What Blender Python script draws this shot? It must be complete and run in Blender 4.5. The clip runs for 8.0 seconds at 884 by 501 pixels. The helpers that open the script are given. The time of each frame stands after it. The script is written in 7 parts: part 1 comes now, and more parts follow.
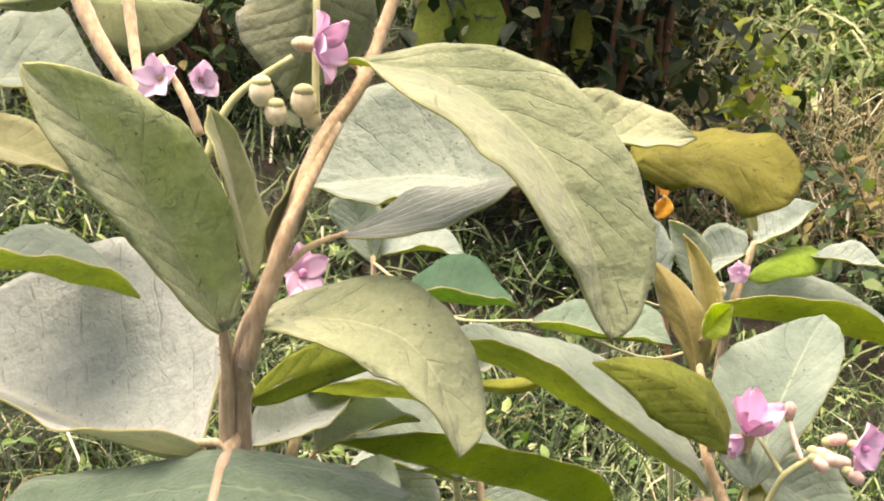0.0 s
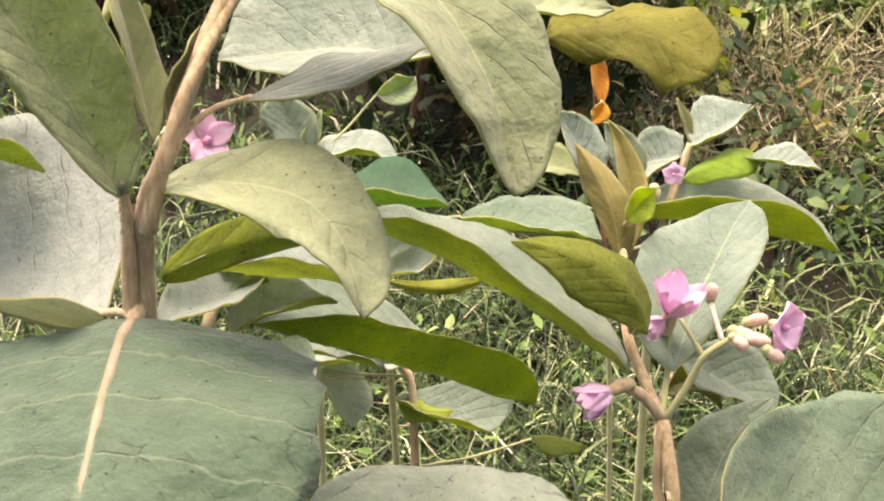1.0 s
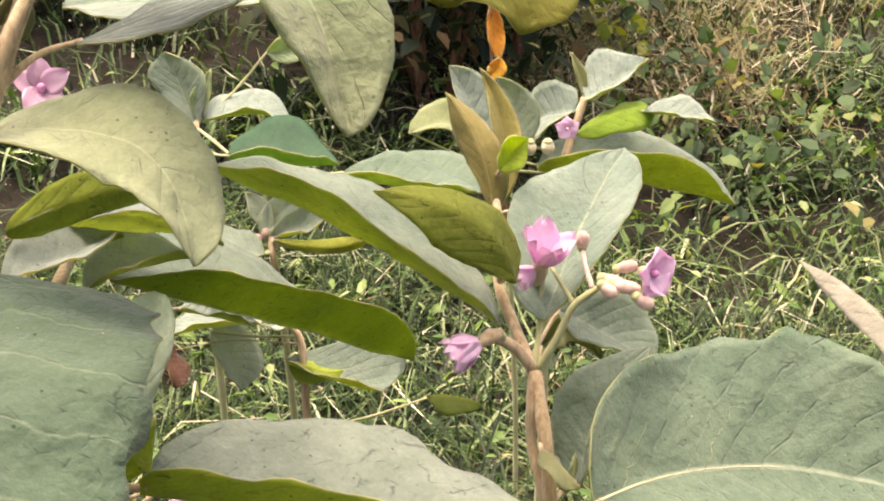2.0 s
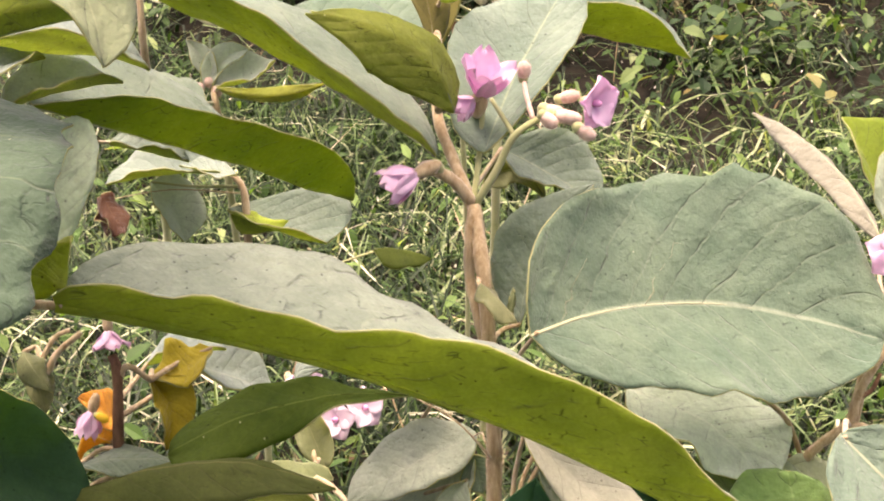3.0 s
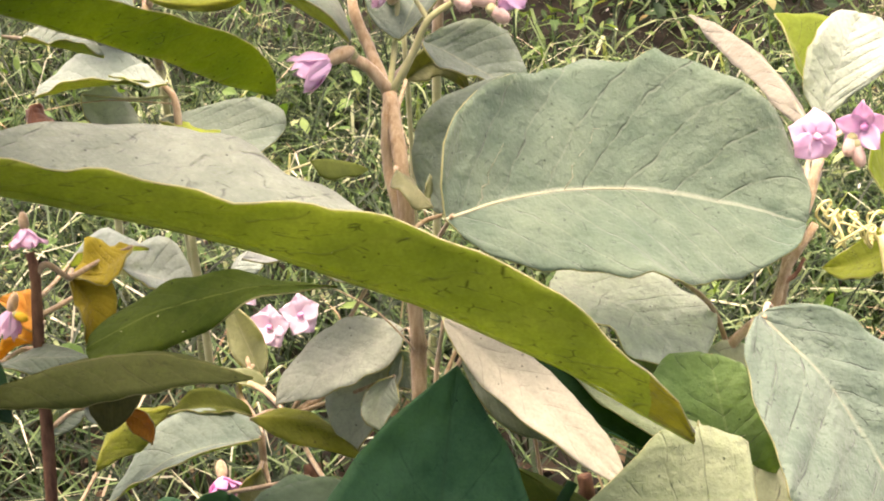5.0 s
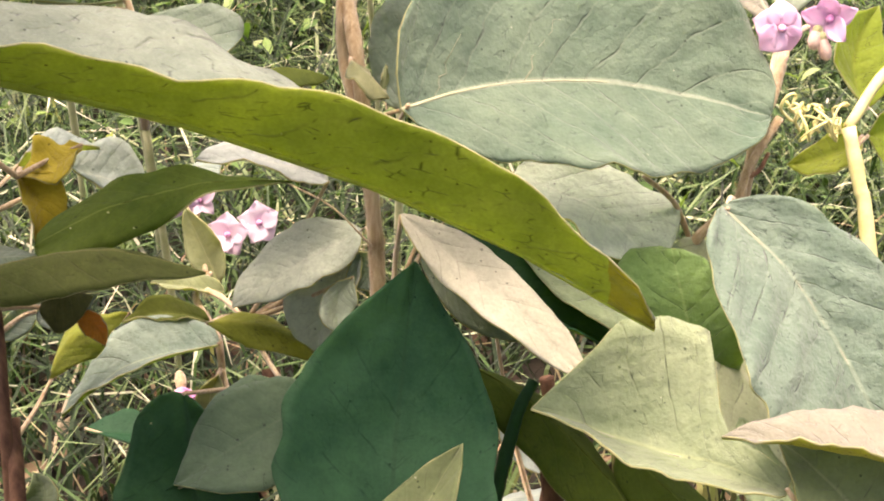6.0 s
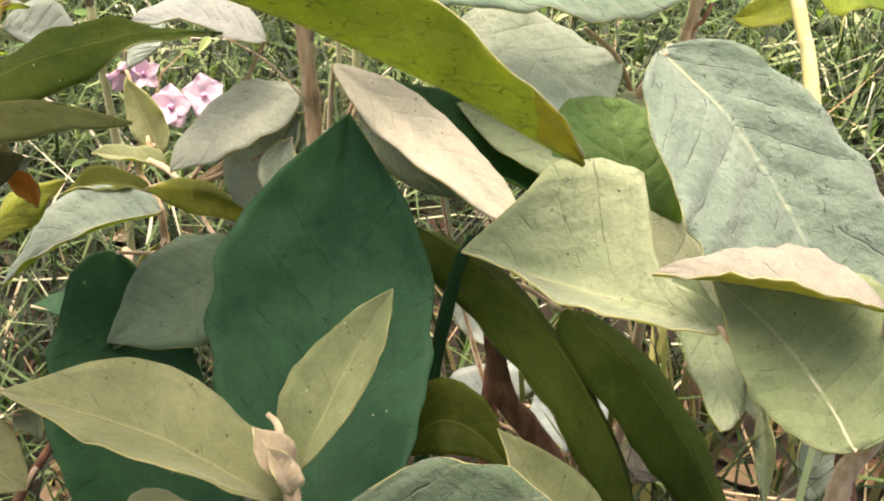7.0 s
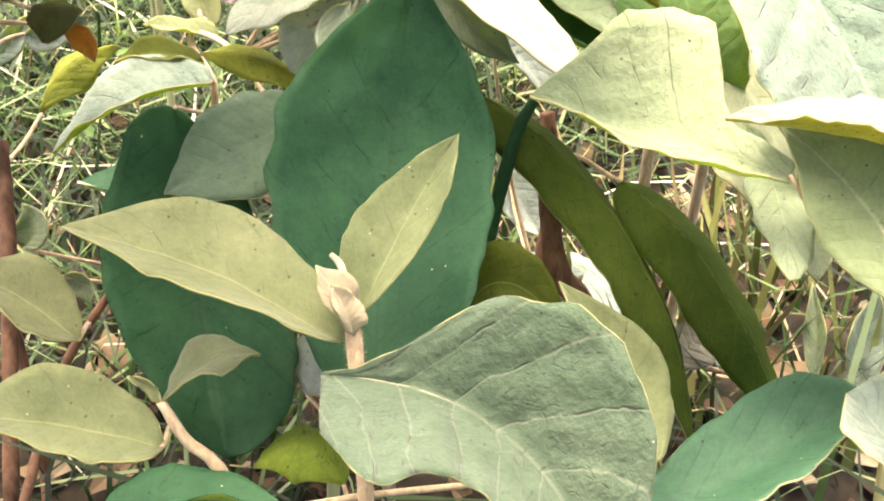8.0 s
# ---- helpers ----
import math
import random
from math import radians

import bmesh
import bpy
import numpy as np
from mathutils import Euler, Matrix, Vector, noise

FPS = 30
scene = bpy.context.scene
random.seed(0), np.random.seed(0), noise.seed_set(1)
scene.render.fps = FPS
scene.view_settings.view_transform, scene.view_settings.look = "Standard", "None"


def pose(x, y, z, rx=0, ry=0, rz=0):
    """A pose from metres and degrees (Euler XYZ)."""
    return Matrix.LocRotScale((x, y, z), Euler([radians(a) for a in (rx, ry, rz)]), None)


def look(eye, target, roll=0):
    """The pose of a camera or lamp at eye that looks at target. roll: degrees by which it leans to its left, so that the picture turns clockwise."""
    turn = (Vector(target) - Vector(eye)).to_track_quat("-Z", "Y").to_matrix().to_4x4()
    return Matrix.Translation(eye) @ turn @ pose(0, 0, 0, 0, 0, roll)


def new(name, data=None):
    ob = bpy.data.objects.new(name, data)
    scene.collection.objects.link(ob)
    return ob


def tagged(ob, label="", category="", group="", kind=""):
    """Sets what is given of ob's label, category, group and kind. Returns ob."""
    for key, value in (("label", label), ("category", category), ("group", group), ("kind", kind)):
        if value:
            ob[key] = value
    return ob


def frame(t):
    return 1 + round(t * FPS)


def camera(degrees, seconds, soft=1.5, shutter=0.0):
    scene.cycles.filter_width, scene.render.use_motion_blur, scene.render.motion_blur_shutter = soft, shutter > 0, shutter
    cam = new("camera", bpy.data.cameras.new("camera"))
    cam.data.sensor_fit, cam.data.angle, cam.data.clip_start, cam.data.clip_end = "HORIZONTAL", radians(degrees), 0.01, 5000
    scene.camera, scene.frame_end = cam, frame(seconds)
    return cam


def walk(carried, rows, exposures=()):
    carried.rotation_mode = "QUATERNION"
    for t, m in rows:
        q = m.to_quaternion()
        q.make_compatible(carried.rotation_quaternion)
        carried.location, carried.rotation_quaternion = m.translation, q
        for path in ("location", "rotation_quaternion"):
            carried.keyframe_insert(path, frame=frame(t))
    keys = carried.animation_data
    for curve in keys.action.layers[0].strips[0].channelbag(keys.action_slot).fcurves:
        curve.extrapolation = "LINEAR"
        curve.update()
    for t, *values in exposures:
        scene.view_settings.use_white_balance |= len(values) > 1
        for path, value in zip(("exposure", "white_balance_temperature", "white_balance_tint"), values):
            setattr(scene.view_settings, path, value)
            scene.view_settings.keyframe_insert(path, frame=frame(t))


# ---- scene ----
cam = camera(34, 8.0, soft=2.0)
walk(cam, [
    (0.0, look((0.0000, 0.0000, 1.2000), (0.0000, 0.9397, 0.8580), -0.33)),
    (0.5, look((0.0033, 0.0019, 1.1825), (0.0004, 0.9315, 0.8140), -0.51)),
    (1.0, look((0.0302, -0.0025, 1.1531), (0.0567, 0.9227, 0.7745), -0.02)),
    (1.2, look((0.0391, -0.0036, 1.1471), (0.0680, 0.9221, 0.7699), 0.06)),
    (2.3, look((0.1105, 0.0107, 1.1161), (0.1845, 0.9151, 0.6960), -0.34)),
    (2.5, look((0.1225, 0.0095, 1.1017), (0.1954, 0.9045, 0.6615), -0.51)),
    (3.0, look((0.1096, 0.0139, 1.0798), (0.1925, 0.8968, 0.6177), 0.67)),
    (3.5, look((0.1256, 0.0145, 1.0632), (0.2354, 0.8871, 0.5873), 1.21)),
    (4.0, look((0.1247, 0.0102, 1.0855), (0.2295, 0.9012, 0.6440), 0.51)),
    (4.5, look((0.1303, -0.0018, 1.0594), (0.2336, 0.8789, 0.5972), 0.76)),
    (4.7, look((0.1486, -0.0046, 1.0489), (0.2418, 0.8709, 0.5747), 0.00)),
    (5.8, look((0.1546, 0.0008, 1.0059), (0.2599, 0.8486, 0.4861), 0.50)),
    (6.0, look((0.1618, -0.0033, 0.9974), (0.2730, 0.8410, 0.4733), 0.37)),
    (6.5, look((0.1761, -0.0156, 0.9683), (0.2790, 0.8170, 0.4241), -0.06)),
    (7.0, look((0.1953, -0.0218, 0.9443), (0.3106, 0.7958, 0.3802), 0.12)),
    (7.5, look((0.1996, -0.0339, 0.9155), (0.3138, 0.7717, 0.3342), 0.27)),
    (7.6, look((0.1944, -0.0361, 0.9041), (0.3071, 0.7692, 0.3209), 0.38)),
    (7.7, look((0.1889, -0.0385, 0.8954), (0.2999, 0.7665, 0.3109), 0.50)),
    (7.8, look((0.1783, -0.0431, 0.8871), (0.2861, 0.7613, 0.3012), 0.74)),
    (7.9, look((0.1705, -0.0465, 0.8831), (0.2760, 0.7575, 0.2965), 0.91)),
    (8.0, look((0.1628, -0.0498, 0.8846), (0.2660, 0.7537, 0.2983), 1.08)),
], exposures=[(0.0, 1.58, 7650, 23), (2.4, 1.52, 7650, 24), (3.0, 1.58, 7600, 27), (4.0, 1.77, 7600, 29), (4.7, 1.72, 7600, 29), (6.5, 1.65, 7500, 25), (7.4, 1.77, 7550, 22), (7.7, 2.0, 7500, 22), (8.0, 2.45, 7450, 21)])

# ---- light: bright hazy sky, soft hazy sun high to the right ----
SUN_ELEV, SUN_TURN = radians(78), radians(-30)
world = bpy.data.worlds.new("sky")
scene.world = world
world.use_nodes = True
wn = world.node_tree.nodes
sky = wn.new("ShaderNodeTexSky")
sky.sky_type, sky.sun_disc = "NISHITA", False
sky.sun_elevation, sky.sun_rotation = SUN_ELEV, SUN_TURN
sky.air_density, sky.dust_density, sky.ozone_density = 0.6, 9.0, 0.6
world.node_tree.links.new(sky.outputs[0], wn["Background"].inputs[0])
wn["Background"].inputs[1].default_value = 0.15
sun = new("sun", bpy.data.lights.new("sun", "SUN"))
sun.data.energy, sun.data.angle, sun.data.color = 1.9, radians(60), (1.0, 0.95, 0.86)
sun.matrix_world = look((math.sin(SUN_TURN) * math.cos(SUN_ELEV), math.cos(SUN_TURN) * math.cos(SUN_ELEV), math.sin(SUN_ELEV)), (0, 0, 0))


# ---- materials ----
def material(name):
    m = bpy.data.materials.new(name)
    m.use_nodes = True
    nt = m.node_tree
    bsdf = nt.nodes["Principled BSDF"]
    return m, nt, bsdf


def node(nt, kind, **values):
    n = nt.nodes.new(kind)
    for key, value in values.items():
        n.inputs[key].default_value = value
    return n


def ramp(nt, fac, stops):
    r = nt.nodes.new("ShaderNodeValToRGB")
    els = r.color_ramp.elements
    while len(els) < len(stops):
        els.new(0.5)
    for e, (p, c) in zip(els, stops):
        e.position, e.color = p, (*c, 1)
    nt.links.new(fac, r.inputs[0])
    return r.outputs[0]


def sums(nt, op, a, b=None):
    n = nt.nodes.new("ShaderNodeMath")
    n.operation = op
    for k, v in enumerate((a, b)):
        if v is None:
            continue
        if isinstance(v, (int, float)):
            n.inputs[k].default_value = v
        else:
            nt.links.new(v, n.inputs[k])
    return n.outputs[0]


def mixed(nt, fac, a, b, blend="MIX"):
    n = nt.nodes.new("ShaderNodeMix")
    n.data_type, n.blend_type = "RGBA", blend
    for v, k in ((fac, 0), (a, 6), (b, 7)):
        if isinstance(v, (int, float)):
            n.inputs[k].default_value = v
        elif isinstance(v, tuple):
            n.inputs[k].default_value = (*v, 1)
        else:
            nt.links.new(v, n.inputs[k])
    return n.outputs[2]


def through_light(nt, bsdf, colour, share):
    """Mix in light that shines through a thin leaf."""
    t = nt.nodes.new("ShaderNodeBsdfTranslucent")
    if isinstance(colour, tuple):
        t.inputs[0].default_value = (*colour, 1)
    else:
        nt.links.new(colour, t.inputs[0])
    mix = nt.nodes.new("ShaderNodeMixShader")
    mix.inputs[0].default_value = share
    nt.links.new(bsdf.outputs[0], mix.inputs[1])
    nt.links.new(t.outputs[0], mix.inputs[2])
    nt.links.new(mix.outputs[0], nt.nodes["Material Output"].inputs[0])


def leaf_material(name, dark, light, vein, shine, share, veins=8.0, relief=0.8, rough=0.75, sheen=0.2, creased=0.45, veined=0.10, sweep=3.2, gloss=0.25):
    """A leaf face: veins run along the leaf's own coordinates (u along, v across)."""
    m, nt, bsdf = material(name)
    uv = nt.nodes.new("ShaderNodeUVMap")
    sep = nt.nodes.new("ShaderNodeSeparateXYZ")
    nt.links.new(uv.outputs[0], sep.inputs[0])
    obj = nt.nodes.new("ShaderNodeTexCoord")
    info = nt.nodes.new("ShaderNodeObjectInfo")
    wob = node(nt, "ShaderNodeTexNoise", Scale=28.0, Detail=2.0)
    nt.links.new(obj.outputs["Object"], wob.inputs["Vector"])
    across = sums(nt, "ABSOLUTE", sums(nt, "SUBTRACT", sep.outputs[1], 0.5))
    # side veins sweep towards the tip
    along = sums(nt, "SUBTRACT", sums(nt, "MULTIPLY", sep.outputs[0], veins), sums(nt, "MULTIPLY", across, sweep))
    along = sums(nt, "ADD", along, sums(nt, "MULTIPLY", wob.outputs[0], 0.5))
    cell = sums(nt, "ABSOLUTE", sums(nt, "SUBTRACT", sums(nt, "FRACT", along), 0.5))
    side_vein = nt.nodes.new("ShaderNodeMapRange")
    side_vein.inputs[1].default_value, side_vein.inputs[2].default_value = 0.04, 0.0
    nt.links.new(cell, side_vein.inputs[0])
    net = nt.nodes.new("ShaderNodeTexVoronoi")
    net.feature = "DISTANCE_TO_EDGE"
    net.inputs["Scale"].default_value = 62.0
    nt.links.new(obj.outputs["Object"], net.inputs["Vector"])
    blotch = node(nt, "ShaderNodeTexNoise", Scale=16.0, Detail=4.0, Roughness=0.6)
    nt.links.new(obj.outputs["Object"], blotch.inputs["Vector"])
    fuzz = node(nt, "ShaderNodeTexNoise", Scale=420.0, Detail=2.0)
    nt.links.new(obj.outputs["Object"], fuzz.inputs["Vector"])
    base = ramp(nt, blotch.outputs[0], [(0.3, dark), (0.72, light)])
    mottle = node(nt, "ShaderNodeTexNoise", Scale=85.0, Detail=4.0, Roughness=0.7)
    nt.links.new(obj.outputs["Object"], mottle.inputs["Vector"])
    base = mixed(nt, 0.28, base, ramp(nt, mottle.outputs[0], [(0.33, (0.55, 0.58, 0.55)), (0.62, (1, 1, 1))]), "MULTIPLY")
    base = mixed(nt, 0.15, base, ramp(nt, fuzz.outputs[0], [(0.35, (0.35, 0.35, 0.35)), (0.65, (1, 1, 1))]), "MULTIPLY")
    broken = node(nt, "ShaderNodeTexNoise", Scale=55.0, Detail=3.0)
    nt.links.new(obj.outputs["Object"], broken.inputs["Vector"])
    gaps = ramp(nt, broken.outputs[0], [(0.45, (0, 0, 0)), (0.62, (1, 1, 1))])
    base = mixed(nt, sums(nt, "MULTIPLY", side_vein.outputs[0], veined), base, vein)
    # broken dark lines paint the shade in the sunken side veins
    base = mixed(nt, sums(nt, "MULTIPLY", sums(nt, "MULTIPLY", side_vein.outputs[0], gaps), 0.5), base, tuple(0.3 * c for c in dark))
    spine = nt.nodes.new("ShaderNodeMapRange")
    spine.inputs[1].default_value, spine.inputs[2].default_value = 0.016, 0.006
    nt.links.new(across, spine.inputs[0])
    base = mixed(nt, sums(nt, "MULTIPLY", spine.outputs[0], 0.3), base, vein)
    cells = ramp(nt, net.outputs[0], [(0.0, (0.8, 0.8, 0.8)), (0.10, (1, 1, 1))])
    base = mixed(nt, 0.2, base, cells, "MULTIPLY")
    # short creases along the finer veins, their shade painted as dark lines
    grid_at = nt.nodes.new("ShaderNodeCombineXYZ")
    nt.links.new(sums(nt, "MULTIPLY", along, 3.2), grid_at.inputs[0])
    nt.links.new(sums(nt, "MULTIPLY", across, 11.0), grid_at.inputs[1])
    nt.links.new(info.outputs["Random"], grid_at.inputs[2])
    fine = nt.nodes.new("ShaderNodeTexVoronoi")
    fine.feature = "DISTANCE_TO_EDGE"
    fine.inputs["Scale"].default_value = 1.0
    nt.links.new(grid_at.outputs[0], fine.inputs["Vector"])
    torn = node(nt, "ShaderNodeTexNoise", Scale=95.0, Detail=2.0)
    nt.links.new(obj.outputs["Object"], torn.inputs["Vector"])
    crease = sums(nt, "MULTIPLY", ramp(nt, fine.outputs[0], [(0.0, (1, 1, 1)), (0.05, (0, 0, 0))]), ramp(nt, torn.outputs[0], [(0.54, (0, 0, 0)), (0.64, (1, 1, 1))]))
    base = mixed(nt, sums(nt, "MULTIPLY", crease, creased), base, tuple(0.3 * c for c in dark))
    # pinpricks and bruises
    prick = nt.nodes.new("ShaderNodeTexVoronoi")
    prick.inputs["Scale"].default_value = 120.0
    nt.links.new(obj.outputs["Object"], prick.inputs["Vector"])
    pick = nt.nodes.new("ShaderNodeSeparateColor")
    nt.links.new(prick.outputs["Color"], pick.inputs[0])
    dot = sums(nt, "MULTIPLY", sums(nt, "LESS_THAN", prick.outputs["Distance"], 0.11), sums(nt, "LESS_THAN", pick.outputs[0], 0.3))
    base = mixed(nt, sums(nt, "MULTIPLY", dot, 0.65), base, tuple(0.2 * c for c in dark))
    pale_dot = sums(nt, "MULTIPLY", sums(nt, "LESS_THAN", prick.outputs["Distance"], 0.07), sums(nt, "GREATER_THAN", pick.outputs[0], 0.965))
    base = mixed(nt, sums(nt, "MULTIPLY", pale_dot, 0.4), base, (0.75, 0.75, 0.6))
    tone = sums(nt, "ADD", 0.86, sums(nt, "MULTIPLY", info.outputs["Random"], 0.28))
    hsv = nt.nodes.new("ShaderNodeHueSaturation")
    nt.links.new(tone, hsv.inputs["Value"])
    nt.links.new(sums(nt, "ADD", 0.485, sums(nt, "MULTIPLY", info.outputs["Random"], 0.03)), hsv.inputs["Hue"])
    nt.links.new(base, hsv.inputs["Color"])
    nt.links.new(hsv.outputs[0], bsdf.inputs["Base Color"])
    bsdf.inputs["Roughness"].default_value = rough
    bsdf.inputs["Specular IOR Level"].default_value = gloss
    bsdf.inputs["Sheen Weight"].default_value = sheen
    bsdf.inputs["Sheen Roughness"].default_value = 0.5
    bump = node(nt, "ShaderNodeBump", Strength=relief, Distance=0.0028)
    pillow = nt.nodes.new("ShaderNodeMapRange")
    pillow.interpolation_type = "SMOOTHSTEP"
    pillow.inputs[1].default_value, pillow.inputs[2].default_value = 0.0, 0.3
    nt.links.new(cell, pillow.inputs[0])
    height = sums(nt, "ADD", sums(nt, "MULTIPLY", net.outputs[0], 0.2), sums(nt, "MULTIPLY", fuzz.outputs[0], 0.16))
    wrinkle = node(nt, "ShaderNodeTexNoise", Scale=75.0, Detail=4.0, Roughness=0.6)
    nt.links.new(obj.outputs["Object"], wrinkle.inputs["Vector"])
    height = sums(nt, "ADD", height, sums(nt, "MULTIPLY", wrinkle.outputs[0], 1.3))
    height = sums(nt, "ADD", height, sums(nt, "MULTIPLY", pillow.outputs[0], 0.16))
    height = sums(nt, "SUBTRACT", height, sums(nt, "MULTIPLY", sums(nt, "MULTIPLY", side_vein.outputs[0], gaps), 0.35))
    height = sums(nt, "ADD", height, sums(nt, "MULTIPLY", blotch.outputs[0], 1.5))
    height = sums(nt, "SUBTRACT", height, sums(nt, "MULTIPLY", crease, 0.15))
    nt.links.new(height, bump.inputs["Height"])
    nt.links.new(bump.outputs[0], bsdf.inputs["Normal"])
    # the light that comes through carries the same veins and blotches
    middle = tuple((d + l) / 2 for d, l in zip(dark, light))
    shining = mixed(nt, 1.0, shine, mixed(nt, 1.0, hsv.outputs[0], middle, "DIVIDE"), "MULTIPLY")
    through_light(nt, bsdf, shining, share)
    return m


def plain(name, a, b, scale, rough=0.8, relief=0.3, shine=None, share=0.3, sheen=0.0, streak=1.0):
    m, nt, bsdf = material(name)
    obj = nt.nodes.new("ShaderNodeTexCoord")
    n1 = node(nt, "ShaderNodeTexNoise", Scale=scale, Detail=5.0, Roughness=0.65)
    drawn = nt.nodes.new("ShaderNodeVectorMath")
    drawn.operation = "MULTIPLY"
    drawn.inputs[1].default_value = (1.0, 1.0, streak)
    nt.links.new(obj.outputs["Object"], drawn.inputs[0])
    nt.links.new(drawn.outputs[0], n1.inputs["Vector"])
    info = nt.nodes.new("ShaderNodeObjectInfo")
    hsv = nt.nodes.new("ShaderNodeHueSaturation")
    nt.links.new(sums(nt, "ADD", 0.88, sums(nt, "MULTIPLY", info.outputs["Random"], 0.24)), hsv.inputs["Value"])
    nt.links.new(ramp(nt, n1.outputs[0], [(0.32, a), (0.7, b)]), hsv.inputs["Color"])
    nt.links.new(hsv.outputs[0], bsdf.inputs["Base Color"])
    bsdf.inputs["Roughness"].default_value = rough
    bsdf.inputs["Specular IOR Level"].default_value = 0.25
    bsdf.inputs["Sheen Weight"].default_value = sheen
    bump = node(nt, "ShaderNodeBump", Strength=relief, Distance=0.001)
    nt.links.new(n1.outputs[0], bump.inputs["Height"])
    nt.links.new(bump.outputs[0], bsdf.inputs["Normal"])
    if shine:
        through_light(nt, bsdf, shine, share)
    return m


def island_mix(name, stops, rough=0.7, shine=None, share=0.3):
    """Colour that differs from blade to blade."""
    m, nt, bsdf = material(name)
    geo = nt.nodes.new("ShaderNodeNewGeometry")
    colour = ramp(nt, geo.outputs["Random Per Island"], stops)
    nt.links.new(colour, bsdf.inputs["Base Color"])
    bsdf.inputs["Roughness"].default_value = rough
    bsdf.inputs["Specular IOR Level"].default_value = 0.3
    if shine:
        through_light(nt, bsdf, mixed(nt, 1.0, colour, shine, "MULTIPLY"), share)
    return m


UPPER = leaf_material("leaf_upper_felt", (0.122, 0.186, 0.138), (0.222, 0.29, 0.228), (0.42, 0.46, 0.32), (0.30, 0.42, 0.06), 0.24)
# whitish felt underneath; the yellow-green of light coming through is in the base colour
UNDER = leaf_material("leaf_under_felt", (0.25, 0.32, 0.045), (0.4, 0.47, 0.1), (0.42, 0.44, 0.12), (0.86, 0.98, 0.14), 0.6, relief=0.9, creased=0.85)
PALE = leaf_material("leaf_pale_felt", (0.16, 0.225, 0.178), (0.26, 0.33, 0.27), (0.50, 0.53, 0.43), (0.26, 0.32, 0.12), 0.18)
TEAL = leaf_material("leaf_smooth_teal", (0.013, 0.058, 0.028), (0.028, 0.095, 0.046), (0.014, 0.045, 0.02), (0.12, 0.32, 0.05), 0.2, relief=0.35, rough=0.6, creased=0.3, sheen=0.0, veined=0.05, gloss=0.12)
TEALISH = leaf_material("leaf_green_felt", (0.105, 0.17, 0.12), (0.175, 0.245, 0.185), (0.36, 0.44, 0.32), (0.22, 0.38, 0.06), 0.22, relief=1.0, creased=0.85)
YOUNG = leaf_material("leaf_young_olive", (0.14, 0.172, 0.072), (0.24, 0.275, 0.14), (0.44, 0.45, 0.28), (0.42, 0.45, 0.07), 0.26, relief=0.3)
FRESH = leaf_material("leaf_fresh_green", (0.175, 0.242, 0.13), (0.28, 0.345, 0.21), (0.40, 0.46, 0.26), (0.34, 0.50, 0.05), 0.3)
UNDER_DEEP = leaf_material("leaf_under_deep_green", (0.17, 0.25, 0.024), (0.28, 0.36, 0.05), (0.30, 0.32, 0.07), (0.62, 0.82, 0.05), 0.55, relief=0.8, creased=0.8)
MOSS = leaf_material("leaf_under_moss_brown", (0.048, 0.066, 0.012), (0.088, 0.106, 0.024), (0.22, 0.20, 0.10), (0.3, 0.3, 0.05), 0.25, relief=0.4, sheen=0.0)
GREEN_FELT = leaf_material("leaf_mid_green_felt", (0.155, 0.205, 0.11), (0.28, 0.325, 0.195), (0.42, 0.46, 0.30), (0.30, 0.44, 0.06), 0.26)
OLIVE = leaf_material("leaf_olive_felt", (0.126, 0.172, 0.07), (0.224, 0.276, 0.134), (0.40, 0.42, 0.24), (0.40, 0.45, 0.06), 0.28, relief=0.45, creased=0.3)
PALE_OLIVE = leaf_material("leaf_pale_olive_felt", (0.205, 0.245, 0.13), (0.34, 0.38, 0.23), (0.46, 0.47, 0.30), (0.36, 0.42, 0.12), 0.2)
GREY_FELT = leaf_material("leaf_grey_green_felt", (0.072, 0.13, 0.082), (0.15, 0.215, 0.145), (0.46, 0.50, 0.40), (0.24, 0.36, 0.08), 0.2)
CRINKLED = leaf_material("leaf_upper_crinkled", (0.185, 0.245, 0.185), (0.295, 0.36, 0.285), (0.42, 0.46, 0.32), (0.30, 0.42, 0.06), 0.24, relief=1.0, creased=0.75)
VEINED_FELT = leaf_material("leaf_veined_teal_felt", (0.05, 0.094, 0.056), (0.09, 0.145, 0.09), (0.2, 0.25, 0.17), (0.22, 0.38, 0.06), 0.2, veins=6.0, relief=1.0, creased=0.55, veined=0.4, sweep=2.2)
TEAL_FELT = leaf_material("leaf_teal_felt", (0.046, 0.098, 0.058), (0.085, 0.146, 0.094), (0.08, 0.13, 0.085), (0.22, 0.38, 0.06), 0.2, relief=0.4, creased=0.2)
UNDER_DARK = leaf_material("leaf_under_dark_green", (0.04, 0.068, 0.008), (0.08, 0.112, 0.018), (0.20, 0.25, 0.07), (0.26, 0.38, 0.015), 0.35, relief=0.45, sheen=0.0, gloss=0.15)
YELLOW = leaf_material("leaf_yellowed", (0.45, 0.41, 0.02), (0.60, 0.54, 0.05), (0.5, 0.42, 0.08), (0.7, 0.62, 0.03), 0.4)
ORANGE = leaf_material("leaf_withered_orange", (0.55, 0.25, 0.02), (0.78, 0.45, 0.05), (0.4, 0.2, 0.05), (0.8, 0.4, 0.03), 0.4)
BROWN = leaf_material("leaf_bronze_felt", (0.205, 0.21, 0.155), (0.31, 0.315, 0.24), (0.42, 0.40, 0.28), (0.34, 0.32, 0.12), 0.22)
